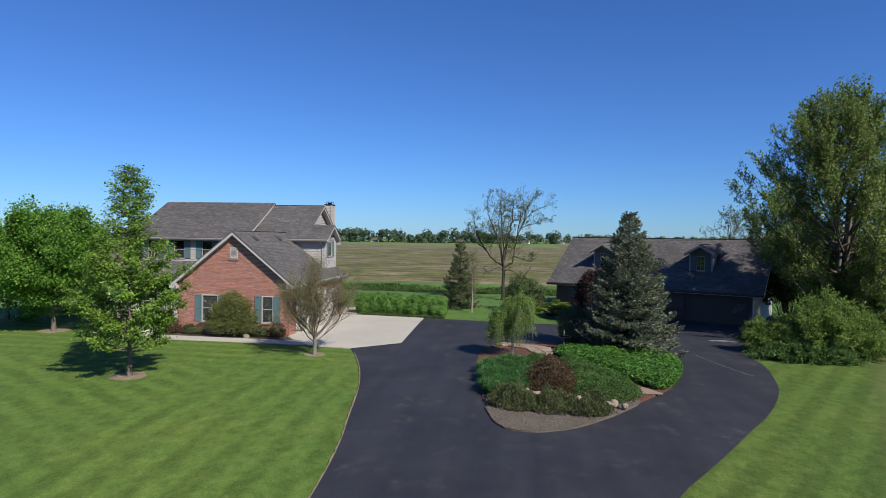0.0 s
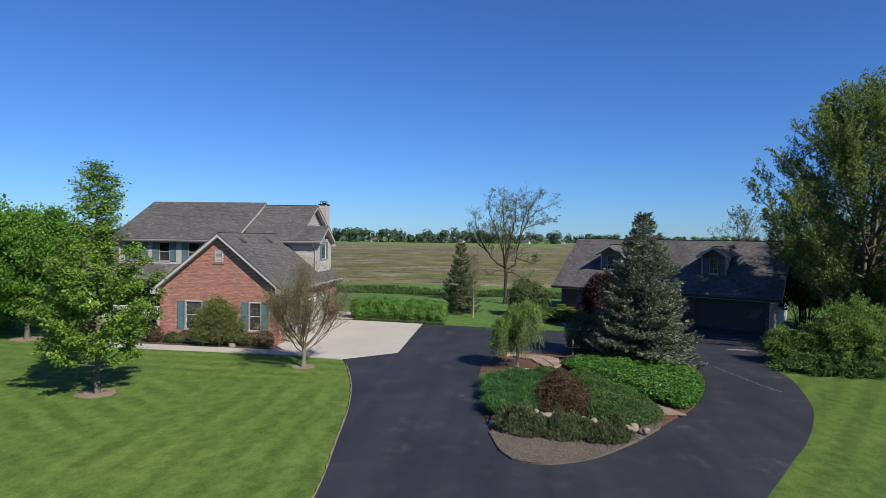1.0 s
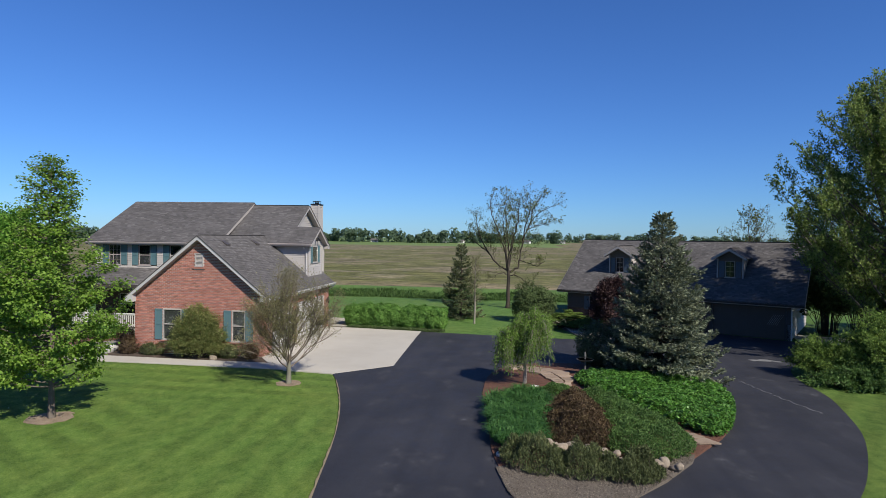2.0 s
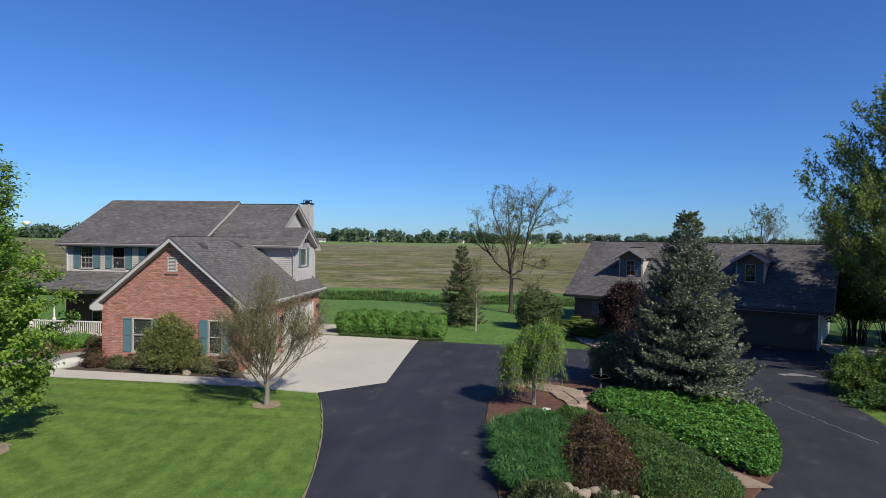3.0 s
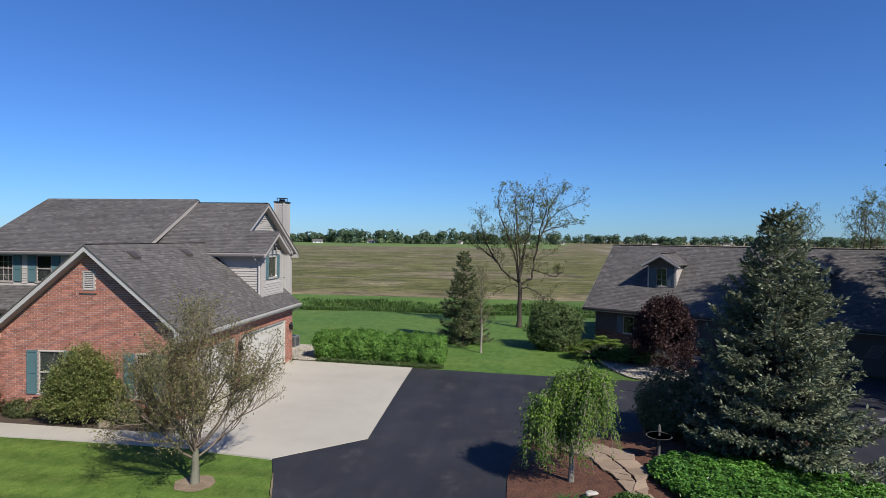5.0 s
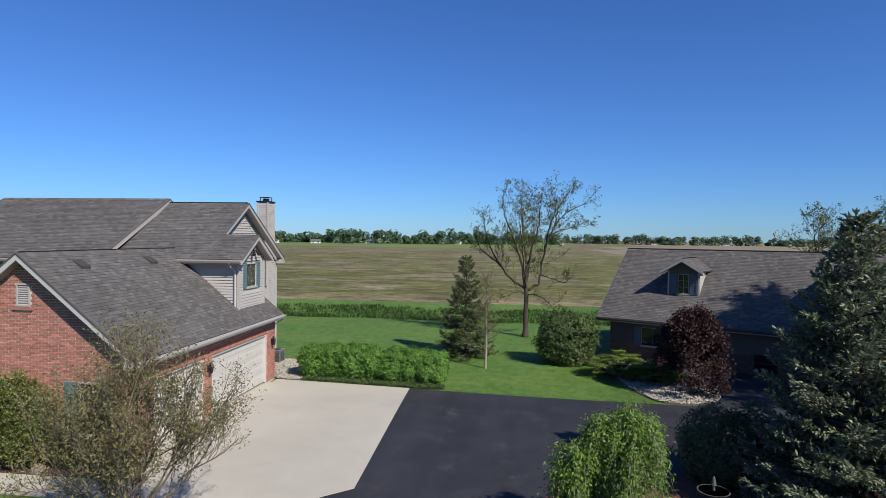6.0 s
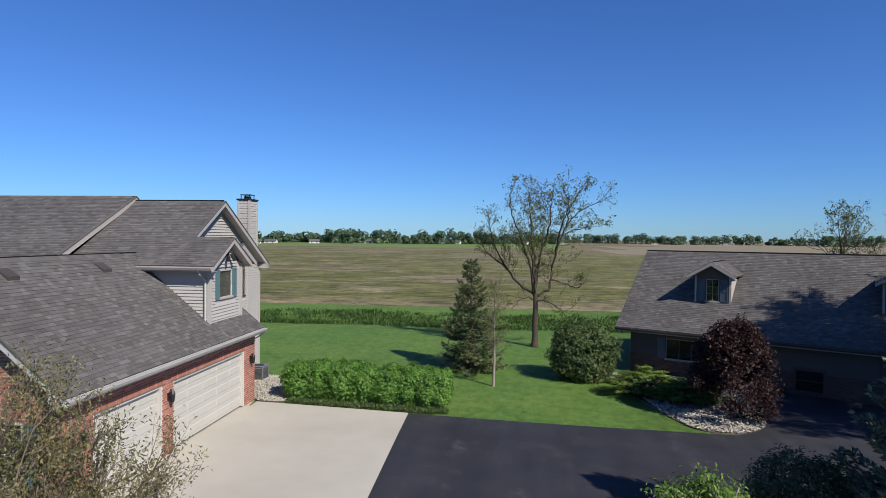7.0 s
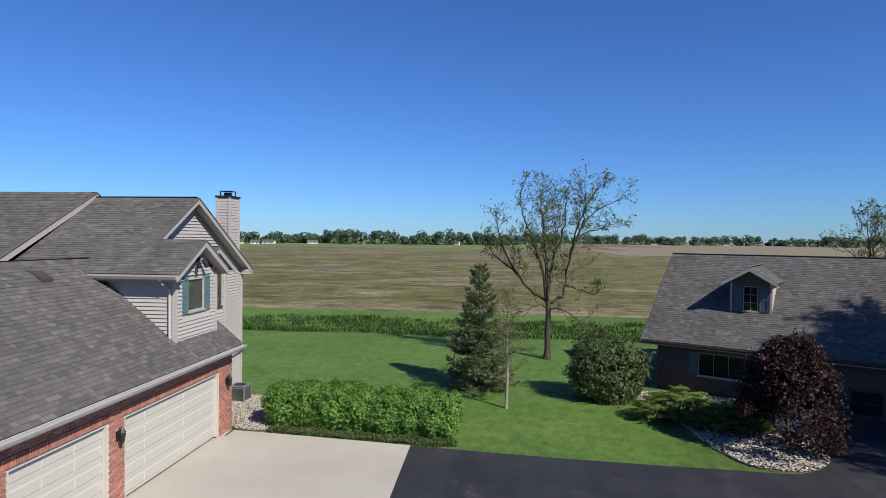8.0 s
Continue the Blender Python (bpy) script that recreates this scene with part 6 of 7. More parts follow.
def mass_planting(name, label, ring, n, size, leaf, seed, high, aspect=0.5, upright=0.6, category="shrub", lumps=0.25, base=island_z, dome=0.8, face=0.0):
    """A low planted mass over an outline, uneven in height, made of leaves down to the ground at its rim."""
    rng = np.random.default_rng(seed)
    ob = thing(name, label, category)
    x, y = scatter(ring, n, rng)
    r = np.array(ring)
    edge = np.min(np.hypot(x[:, None] - r[None, :, 0], y[:, None] - r[None, :, 1]), axis=1)
    full = np.clip(edge / (high * dome + 0.05), 0, 1) ** 0.55
    wave = 1 + lumps * (np.sin(x * 5.1 + seed) * np.cos(y * 4.3 + seed * 2) + 0.7 * np.sin(x * 11 + y * 7) * np.cos(y * 9 - x * 3))
    top = high * full * wave
    z = np.array([base(p, q) for p, q in zip(x, y)]) + top * (1 - 0.55 * rng.random(len(x)) ** 2)
    P = np.stack([x, y, z], axis=1)
    d = rng.normal(size=(len(x), 3)) * 0.6 + np.array([0, 0, upright])
    quads = facing_leaves(P, np.array([0, 0, 1.0]) + rng.normal(size=P.shape) * 0.2, size, rng, aspect, face) if face else leaf_array(P, size, rng, aspect, along=d)
    foliage("leaves", quads, leaf, ob)
    if category == "shrub":
        lines = []
        for i in rng.choice(len(P), 90, replace=False):
            tip = P[i]
            foot = np.array([tip[0] + rng.normal() * 0.12, tip[1] + rng.normal() * 0.12, base(tip[0], tip[1]) - 0.02])
            lines.append((np.linspace(foot, tip, 4) + rng.normal(size=(4, 3)) * 0.01, np.linspace(0.012, 0.004, 4)))
        tagged(wood_part("branchwork", lines, DARK_BARK, ob, 4), kind="stuff")
    else:
        tagged(ob, kind="stuff")
    return ob


IVY_RING = smooth_ring([(3.5, 32.4), (3.6, 31.2), (4.3, 29.6), (5.2, 28.0), (6.1, 26.7), (7.15, 25.3), (7.75, 25.95), (8.35, 27.2), (9.0, 29.2), (9.35, 31.2), (9.1, 32.5), (8.4, 33.0), (6.4, 33.0), (4.6, 33.2)], 2)
mass_planting("groundcover", "dense bright green glossy groundcover under the spruce", IVY_RING, 56000, 0.085, LEAF_IVY, 11, 0.4, 0.75, 0.5, "groundcover", 0.14, face=0.3)
LILY_RING = smooth_ring([(0.18, 28.76), (0.41, 25.84), (0.71, 23.59), (1.55, 23.39), (2.26, 24.01), (2.40, 26.35), (2.24, 28.95), (1.20, 29.36)], 2)


def lilies():
    rng = np.random.default_rng(14)
    ob = thing("day_lily_bed", "thick clump of strappy green day lily leaves", "plants", kind="stuff")
    cx, cy = scatter(LILY_RING, 330, rng)
    k = np.repeat(np.arange(len(cx)), 46)
    n = len(k)
    a = rng.uniform(0, 6.2832, n)
    L = rng.uniform(0.3, 0.52, n) * (0.65 + 0.6 * rng.random(len(cx)))[k]
    out = np.stack([np.cos(a), np.sin(a), 0 * a], axis=1)
    base = np.stack([cx[k], cy[k], np.array([island_z(p, q) for p, q in zip(cx, cy)])[k]], axis=1) + out * 0.05
    s = np.stack([-np.sin(a), np.cos(a), 0 * a], axis=1) * 0.013
    up = np.array([0, 0, 1.0])
    p1 = base + out * (L * 0.25)[:, None] + up * (L * 0.75)[:, None]
    p2 = base + out * (L * 0.75)[:, None] + up * (L * rng.uniform(0.55, 0.85, n))[:, None]
    q1 = np.stack([base - s, base + s, p1 + s, p1 - s], axis=1)
    q2 = np.stack([p1 - s, p1 + s, p2 + s * 0.15, p2 - s * 0.15], axis=1)
    foliage("foliage", np.concatenate([q1, q2]), LEAF_LILY, ob)


lilies()
mass_planting("barberry", "spreading brownish maroon barberry mass", smooth_ring([(1.95, 24.6), (2.45, 23.6), (3.6, 23.5), (4.3, 24.2), (4.3, 26.0), (3.9, 28.0), (3.4, 29.4), (2.9, 29.0), (2.3, 27.2)], 2), 34000, 0.06, LEAF_BARBERRY, 21, 0.85, 0.5, 0.8, lumps=0.16, dome=1.3)
mass_planting("spreading_yew", "low spreading dark green yew", smooth_ring([(3.7, 24.6), (3.9, 23.4), (5.0, 22.75), (6.0, 23.5), (6.45, 24.4), (6.3, 25.5), (5.6, 26.8), (4.9, 28.2), (4.1, 29.6), (3.4, 29.4), (3.7, 26.8)], 2), 42000, 0.065, LEAF_YEW, 22, 0.55, 0.35, 0.7, lumps=0.14, dome=1.1)
mass_planting("spreading_yew", "low spreading dark green yew", smooth_ring([(1.9, 29.4), (2.5, 29.1), (3.4, 29.3), (3.7, 29.8), (3.0, 30.1), (2.2, 29.9)], 2), 6000, 0.065, LEAF_YEW, 23, 0.32, 0.35, 0.7)
for i, ring in enumerate(([(0.79, 23.39), (0.95, 22.15), (1.79, 21.64), (2.66, 21.65), (2.83, 22.78), (1.93, 23.60)], [(2.32, 21.64), (3.25, 21.49), (4.02, 21.60), (4.09, 22.58), (3.21, 23.09), (2.34, 22.98)], [(3.59, 21.44), (4.60, 21.44), (5.21, 22.16), (4.66, 22.78), (3.80, 22.68)])):
    mass_planting("heath_bush", "low brownish-green heath bush edging the bed", smooth_ring(ring, 2), 9500, 0.08, LEAF_HEATH, 30 + i, 0.54, 0.26, 1.2, lumps=0.42, dome=0.9)
stone_rng = random.Random(50)
for i in range(26):
    k = i / 25
    x, y = 1.75 + 3.75 * k + stone_rng.uniform(-0.06, 0.06), 23.45 + 0.1 * math.sin(k * 6) - 0.75 * k * k + stone_rng.uniform(-0.12, 0.12)
    size = stone_rng.uniform(0.2, 0.42)
    boulder((x, y), (size, size * stone_rng.uniform(0.6, 0.9), size * stone_rng.uniform(0.6, 1.0)), BOULDER, "rounded tan fieldstone boulder edging the bed", 50 + i, lift=stone_rng.uniform(0.1, 0.22))
boulder((0.87, 23.03), (0.26, 0.2, 0.2), PALE_ROCK, "small pale stone at the bed's edge", 70, "stone", lift=0.03)
boulder((1.91, 30.25), (0.35, 0.25, 0.12), PALE_ROCK, "small pale flat stone in the mulch", 71, "stone", lift=0.22)


# ---- trees of the yard ----
conifer("spruce_tree", "dense blue-grey spruce in the island bed", (7.3, 33.6), 7.1, 2.75, LEAF_SPRUCE, 101, 26, 0.15, 0.42, 1.0, 0.06, 0.98, 0.1, LEAF_SPRUCE_TIP)
conifer("fir_tree", "slim dark green young spruce on the lawn", (-3.55, 52.9), 5.6, 1.55, LEAF_FIR, 102, 18, 0.13, 0.42, 1.0, 0.05, 0.88, 0.12, LEAF_FIR_TIP)


def weeping_tree():
    rng = np.random.default_rng(103)
    at = (1.5, 31.25)
    tree = thing("weeping_tree", "small weeping cherry with hanging leafy shoots in the mulch", "tree", pose(at[0], at[1], island_z(*at) - 0.08))
    lines = [(np.array([(0, 0, 0), (0.02, 0, 0.55), (-0.02, 0.02, 1.1), (0.04, 0, 1.6)]), np.array([0.095, 0.07, 0.06, 0.05]))]
    P, D = [], []
    s = np.linspace(0, 1, 9)
    # arching shoots: most over a broad dome, some over a lower lobe beside it
    for i in range(135):
        a = i * 2.39996 + rng.normal() * 0.2
        out = np.array([math.cos(a), math.sin(a), 0])
        lobe = i % 5 < 2
        hub = (np.array([-0.55, -0.05, 1.5]) if lobe else np.array([0.3, 0.05, 1.85])) + rng.normal(size=3) * np.array([0.14, 0.14, 0.1])
        reach = rng.uniform(0.2, 0.62) if lobe else rng.uniform(0.2, 0.84)
        crest = rng.uniform(0.55, 0.9) - 0.3 * reach if lobe else rng.uniform(0.8, 1.4) - 0.35 * reach
        fall = rng.uniform(0.3, 1.7) * (0.35 + 0.9 * reach) * (1.4 if lobe else 1.0)
        z = crest * np.sin(np.minimum(s * 2.6, math.pi / 2)) - fall * np.maximum(0, s - 0.45) ** 1.4 * 2.3
        start = np.array([0.03, 0, 1.25])
        arch = start + (hub - start) * np.minimum(1, s * 3)[:, None] + out * (reach * np.sin(s * math.pi / 2) ** 0.8)[:, None] + z[:, None] * np.array([0, 0, 1.0]) + rng.normal(size=(9, 3)) * 0.02
        arch = arch[arch[:, 2] > 0.45]
        if len(arch) < 5:
            continue
        k = np.linspace(0, 1, len(arch))
        lines.append((arch, np.linspace(0.022, 0.005, len(arch))))
        m = 110
        u = 0.22 + 0.78 * rng.random(m)
        P.append(np.stack([np.interp(u, k, arch[:, c]) for c in range(3)], axis=1) + rng.normal(size=(m, 3)) * np.array([0.1, 0.1, 0.08]))
        D.append(rng.normal(size=(m, 3)) * 0.5 + np.array([0, 0, -0.55]) + out * 0.5)
        for q in range(8):
            t = 0.35 + 0.65 * rng.random()
            p = np.array([np.interp(t, k, arch[:, c]) for c in range(3)])
            L = rng.uniform(0.25, 1.05) * min(1.0, p[2] / 2.0)
            n = int(L * 26) + 4
            u = np.linspace(0, 1, n)
            drift = out * 0.16 + rng.normal(size=3) * 0.16
            row = p + u[:, None] * drift * L + np.stack([0 * u, 0 * u, -L * u ** 1.5], axis=1)
            row = row[row[:, 2] > 0.4]
            if len(row) < 4:
                continue
            lines.append((row[:: max(1, len(row) // 3)], np.full(len(row[:: max(1, len(row) // 3)]), 0.0035)))
            P.append(row + rng.normal(size=row.shape) * 0.035)
            D.append(rng.normal(size=row.shape) * 0.6 + np.array([0, 0, -0.6]) + out * 0.4)
    wood_part("trunk", lines, PALE_BARK, tree, 5)
    foliage("crown", leaf_array(np.concatenate(P), 0.088, rng, 0.34, 0.5, np.concatenate(D)), LEAF_WEEP, tree)


weeping_tree()


def crab_tree():
    rng = np.random.default_rng(104)
    at = (-8.03, 29.77)
    tree = thing("crabapple_tree", "small rounded crabapple with sparse new leaves on the lawn", "tree", pose(at[0], at[1], ground_height(*at) - 0.03))
    lines, tw = [], []
    trunk = np.array([(0, 0, 0), (0.02, 0.0, 0.45), (0.0, 0.02, 0.95)])
    lines.append((trunk, np.array([0.13, 0.095, 0.085])))

    def sub(p, d, L, r, lev):
        pts, end = bent(p, d, L, rng, 4, 0.16, 0.05)
        lines.append((pts, np.linspace(r, r * 0.45, len(pts))))
        if lev >= 4:
            tw.extend(pts[1:])
            return
        for i in range(5 if lev < 3 else 4):
            s = rng.uniform(0.25, 1.0)
            j = min(int(s * 4), 3)
            q = pts[j] + (pts[j + 1] - pts[j]) * (s * 4 - j)
            sub(q, unit(end + rng.normal(size=3) * 0.42 + np.array([0, 0, 0.12])), L * rng.uniform(0.45, 0.7), r * 0.52, lev + 1)

    for i in range(17):
        a = i * 2.39996
        k = 0.25 + 1.75 * (i % 5) / 4
        sub(trunk[2] - np.array([0, 0, 0.1]) * (i % 4), np.array([math.cos(a) * k, math.sin(a) * k, 1.0]), 1.6 + 0.25 * (i % 2), 0.055, 1)
    tw = np.array(tw)
    k = np.array([2.05 / np.percentile(np.hypot(tw[:, 0], tw[:, 1]), 96)] * 2 + [(4.6 - 0.95) / (np.percentile(tw[:, 2], 99) - 0.95)])
    flat = lambda p: np.where(p[:, 2:] > 0.95, (p - [0, 0, 0.95]) * k + [0, 0, 0.95] + np.array([0.07, 0, 0]) * (p[:, 2:] - 0.95), p)
    lines = [lines[0]] + [(flat(np.asarray(p)), r * 0.62) for p, r in lines[1:] if np.min(np.asarray(p)[:, 2]) > 0.62 and np.asarray(p)[-1][2] > 1.25]
    tw = flat(tw)
    tw = tw[tw[:, 2] > 1.3]
    wood_part("trunk", lines[:1], CRAB_BARK, tree, 8)
    tagged(wood_part("branchwork", lines[1:], TWIG, tree, 4), kind="stuff")
    P = np.repeat(tw, 4, axis=0) + rng.normal(size=(len(tw) * 4, 3)) * 0.09
    foliage("crown", leaf_array(P, 0.066, rng, 0.36), LEAF_CRAB, tree)


crab_tree()


def walnut_tree():
    rng = np.random.default_rng(105)
    at = (-0.15, 60.1)
    tree = thing("walnut_tree", "tall open tree with bare crooked limbs and a few new leaves", "tree", pose(at[0], at[1], ground_height(*at) - 0.05))
    trunk = np.array([(0, 0, 0), (0.03, 0, 0.7), (0.0, 0.02, 1.8), (0.05, 0, 2.9), (0.0, 0, 3.75)])
    lines, tips = [(trunk, np.array([0.3, 0.21, 0.19, 0.18, 0.17]))], []
    def grow(p, d, L, r, lev):
        pts, end = bent(p, d, L, rng, 5, 0.15, 0.04)
        lines.append((pts, np.linspace(r, r * 0.4, 6)))
        if lev == 3:
            tips.append(pts[-1])
            if rng.random() < 0.5:
                tips.append(pts[3])
            return
        for i in range(6 if lev == 1 else 4):
            j = 1 + int(rng.random() * 4.99)
            grow(pts[j], unit(end * 0.8 + rng.normal(size=3) * 0.55 + np.array([0, 0, 0.15])), L * rng.uniform(0.35, 0.6), r * 0.5, lev + 1)

    def limb(r, ctrl):
        c = np.array(ctrl, float)
        k = np.linspace(0, 1, len(c))
        u = np.linspace(0, 1, 4 * len(c))
        pts = np.stack([np.interp(u, k, c[:, q]) for q in range(3)], axis=1)
        pts[1:-1] = (pts[:-2] + 2 * pts[1:-1] + pts[2:]) / 4 + rng.normal(size=(len(pts) - 2, 3)) * 0.04
        lines.append((pts, np.linspace(r, 0.016, len(pts))))
        L = np.sum(np.linalg.norm(np.diff(c, axis=0), axis=1))
        for q in range(max(3, int(L * 2.2))):
            t = 0.3 + 0.7 * (q + rng.random()) / max(3, int(L * 2.2))
            j = min(len(pts) - 2, int(t * (len(pts) - 1)))
            ahead = unit(pts[j + 1] - pts[j])
            grow(pts[j], unit(ahead * 0.7 + rng.normal(size=3) * 0.55 + np.array([0, 0, 0.25])), rng.uniform(0.9, 1.9) * (0.5 + 0.06 * L), 0.02, 1)

    limb(0.11, [(0, 0, 3.6), (-0.9, 0.2, 4.2), (-1.8, 0.5, 5.3), (-2.5, 0.4, 6.4), (-2.8, 0.6, 7.4), (-3.2, 0.8, 8.7)])
    limb(0.12, [(0, 0, 3.6), (-0.35, -0.3, 5.7), (-0.9, -0.6, 7.3), (-1.6, -0.9, 9.3), (-1.75, -1.0, 10.5)])
    limb(0.11, [(0, 0, 3.7), (0.0, 0.4, 5.8), (-0.25, 0.8, 7.6), (-0.4, 1.0, 9.7), (-0.5, 1.2, 10.9)])
    limb(0.09, [(0, 0.1, 5.2), (0.3, -0.5, 6.3), (0.75, -1.0, 7.9), (0.9, -1.4, 9.7), (0.95, -1.5, 10.6)])
    limb(0.13, [(0, 0, 3.5), (0.45, 0.0, 3.75), (0.95, 0.0, 4.1), (1.05, 0.1, 5.2), (1.4, 0.2, 7.0), (2.0, 0.3, 8.4), (2.9, 0.2, 9.5), (4.3, 0.4, 10.1)])
    limb(0.07, [(2.0, 0.3, 8.4), (2.2, -0.1, 9.6), (2.6, -0.4, 10.5), (3.2, -0.6, 11.0)])
    limb(0.06, [(1.7, 0.25, 7.7), (2.5, 0.8, 8.1), (3.3, 1.2, 8.3), (4.0, 1.5, 8.6)])
    limb(0.06, [(0.05, 0, 3.2), (0.6, -0.4, 3.3), (1.2, -0.8, 3.1), (1.8, -1.2, 2.5)])
    limb(0.06, [(1.0, 0, 4.7), (1.8, -0.3, 4.5), (2.6, -0.5, 4.2), (3.3, -0.6, 4.7)])
    limb(0.05, [(0, 0, 3.3), (-0.5, -0.5, 3.5), (-1.0, -0.9, 3.4), (-1.5, -1.2, 2.8)])
    limb(0.09, [(0, 0, 3.7), (0.2, 1.1, 5.4), (0.5, 2.0, 7.2), (0.6, 2.6, 9.2)])
    limb(0.09, [(0, 0, 3.7), (-0.1, -1.2, 5.3), (-0.3, -2.1, 7.0), (-0.4, -2.8, 9.0)])
    limb(0.07, [(-1.8, 0.5, 5.3), (-2.6, 1.0, 5.9), (-3.4, 1.3, 6.6), (-3.8, 1.4, 7.6)])
    limb(0.07, [(1.3, 0.2, 6.6), (1.5, -0.9, 8.0), (1.9, -1.6, 9.2), (2.0, -2.0, 10.3)])
    low = np.array([0.95, 1.0, 0.915])
    wood_part("trunk", [(p * low, r * 0.85) for p, r in lines if r[0] > 0.03], DARK_BARK, tree, 7)
    tagged(wood_part("branchwork", [(p[::2] * low, r[::2] * 0.85) if r[0] < 0.008 else (p * low, r * 0.85) for p, r in lines if r[0] <= 0.03], DARK_BARK, tree, 3), kind="stuff")
    tips = np.array(tips) * low
    tips = tips[rng.random(len(tips)) < np.where(tips[:, 2] > 4.5, 0.4, 0.2)]
    P = np.repeat(tips, 4, axis=0) + rng.normal(size=(len(tips) * 4, 3)) * 0.08
    foliage("crown", leaf_array(P, 0.125, rng, 0.5), LEAF_SPARSE, tree)


walnut_tree()


def stake_tree():
    rng = np.random.default_rng(106)
    at = (-2.19, 49.54)
    tree = thing("sapling", "thin young tree with a pale trunk and few leaves", "tree", pose(at[0], at[1], ground_height(*at) - 0.03))
    trunk = np.array([(0, 0, 0), (0.03, 0, 1.2), (0.0, 0, 2.8), (0.05, 0, 4.9)])
    lines, tw = [(trunk, np.array([0.075, 0.06, 0.045, 0.012]))], []
    for i in range(52):
        h = 1.4 + 3.4 * i / 52
        a = i * 2.39996
        pts, e = bent((0.02, 0, h), (math.cos(a), math.sin(a), 0.75), rng.uniform(0.5, 1.0) * (1.25 - 0.17 * h), rng, 4, 0.15, 0.05)
        lines.append((pts, np.linspace(0.014, 0.004, 5)))
        tw.extend(pts[1:])
        for k in range(4):
            q = pts[1 + k % 4]
            p2, _ = bent(q, e + rng.normal(size=3) * 0.6, 0.4, rng, 3, 0.15)
            lines.append((p2, np.linspace(0.006, 0.002, 4)))
            tw.extend(p2[1:])
    wood_part("trunk", lines[:1], PALE_BARK, tree, 8)
    tagged(wood_part("branchwork", lines[1:], TWIG, tree, 4), kind="stuff")
    tw = np.array(tw)
    P = np.repeat(tw, 3, axis=0) + rng.normal(size=(len(tw) * 3, 3)) * 0.07
    foliage("crown", leaf_array(P, 0.06, rng, 0.5), LEAF_SPARSE, tree)


stake_tree()

MAPLE = lambda k: float(np.interp(k, [0, 0.15, 0.2, 0.3, 0.42, 0.54, 0.63, 0.69, 0.85, 0.95, 1.0], [0.15, 0.5, 0.85, 1.0, 1.06, 0.98, 0.72, 0.42, 0.38, 0.26, 0.08]))
plume_tree("maple_tree", "young upright maple with fresh green leaves on the lawn", (-13.66, 23.94), 8.45, 2.1, MAPLE, LEAF_MAPLE, BARK, 0.1, 111, 110, 1, 0.42, 12, 29, 0.19, 0.085, 0.088, 0.75, 0.97, True)
leafy_tree("shade_tree", "broad round dense green maple beside the house", (-25.14, 33.21), 7.35, 0.12, lambda k: 3.0 * math.sin(min(1, k * 1.1) * math.pi * 0.86) ** 0.6 + 0.2, LEAF_DENSE, BARK, 0.128, 14, 112, 34, 5, 3, 0.2, 0.22, 0.8, 0.03, 1.0, radius=3.0)
leafy_tree("shade_tree", "broad round dense green maple beside the house", (-30.87, 35.97), 6.7, 0.12, lambda k: 3.4 * math.sin(min(1, k * 1.1) * math.pi * 0.86) ** 0.6 + 0.2, LEAF_DENSE, BARK, 0.14, 12, 113, 26, 5, 3, 0.16, 0.24, 0.8, 0.03, 1.0, radius=3.4)
TALL = lambda k: float(np.interp(k, [0, 0.1, 0.2, 0.3, 0.39, 0.54, 0.62, 0.7, 0.8, 0.88, 0.93, 0.97, 1.0], [0.1, 0.1, 0.2, 0.52, 0.98, 1.06, 0.99, 0.92, 0.78, 0.62, 0.44, 0.25, 0.08]))
plume_tree("tall_tree", "tall multi-limbed broadleaf tree beside the garage building", (21.3, 41.8), 15.1, 6.3, TALL, LEAF_COTTON, BARK, 0.15, 114, 175, 4, 0.8, 17, 42, 0.1, 0.26, 0.12, 0.5, 0.9)
plume_tree("tall_tree", "tall broadleaf tree with lighter leaves at the yard's edge", (29.0, 44.8), 13.4, 5.4, TALL, LEAF_COTTON, BARK, 0.2, 115, 85, 3, 0.75, 11, 24, 0.06, 0.24, 0.16, 0.5, 0.9)
leafy_tree("plum_tree", "purple-leaved plum in the stone bed by the garage building", (6.98, 45.82), 3.85, 0.07, lambda k: 1.75 * math.sin(min(1, 0.25 + k * 0.75) * math.pi) ** 0.6 + 0.1, LEAF_PLUM, DARK_BARK, 0.125, 9, 116, 34, 4, 3, 0.1, 0.14, 0.55, 0.04, 0.95, radius=1.52, outline=lambda k: float(np.interp(k, [0, 0.08, 0.2, 0.45, 0.7, 0.9, 1.0], [0.5, 0.85, 1.0, 0.95, 0.75, 0.45, 0.15])))

# mulch rings at the foot of the lawn trees
for x, y, r in ((-8.03, 29.77, 0.5), (-13.72, 23.94, 0.7), (-25.14, 33.21, 0.8)):
    ring = [(x + r * math.cos(2 * math.pi * i / 18) * (1 + 0.1 * math.sin(i * 2.3)), y + r * math.sin(2 * math.pi * i / 18) * (1 + 0.1 * math.cos(i * 1.7))) for i in range(18)]
    tagged(sheet("ground_mulch_ring", ring, 0.014, RING_MULCH, cell=0.5, rough_edge=0.03), "pale mulch ring at a tree's foot", "mulch", kind="structure")

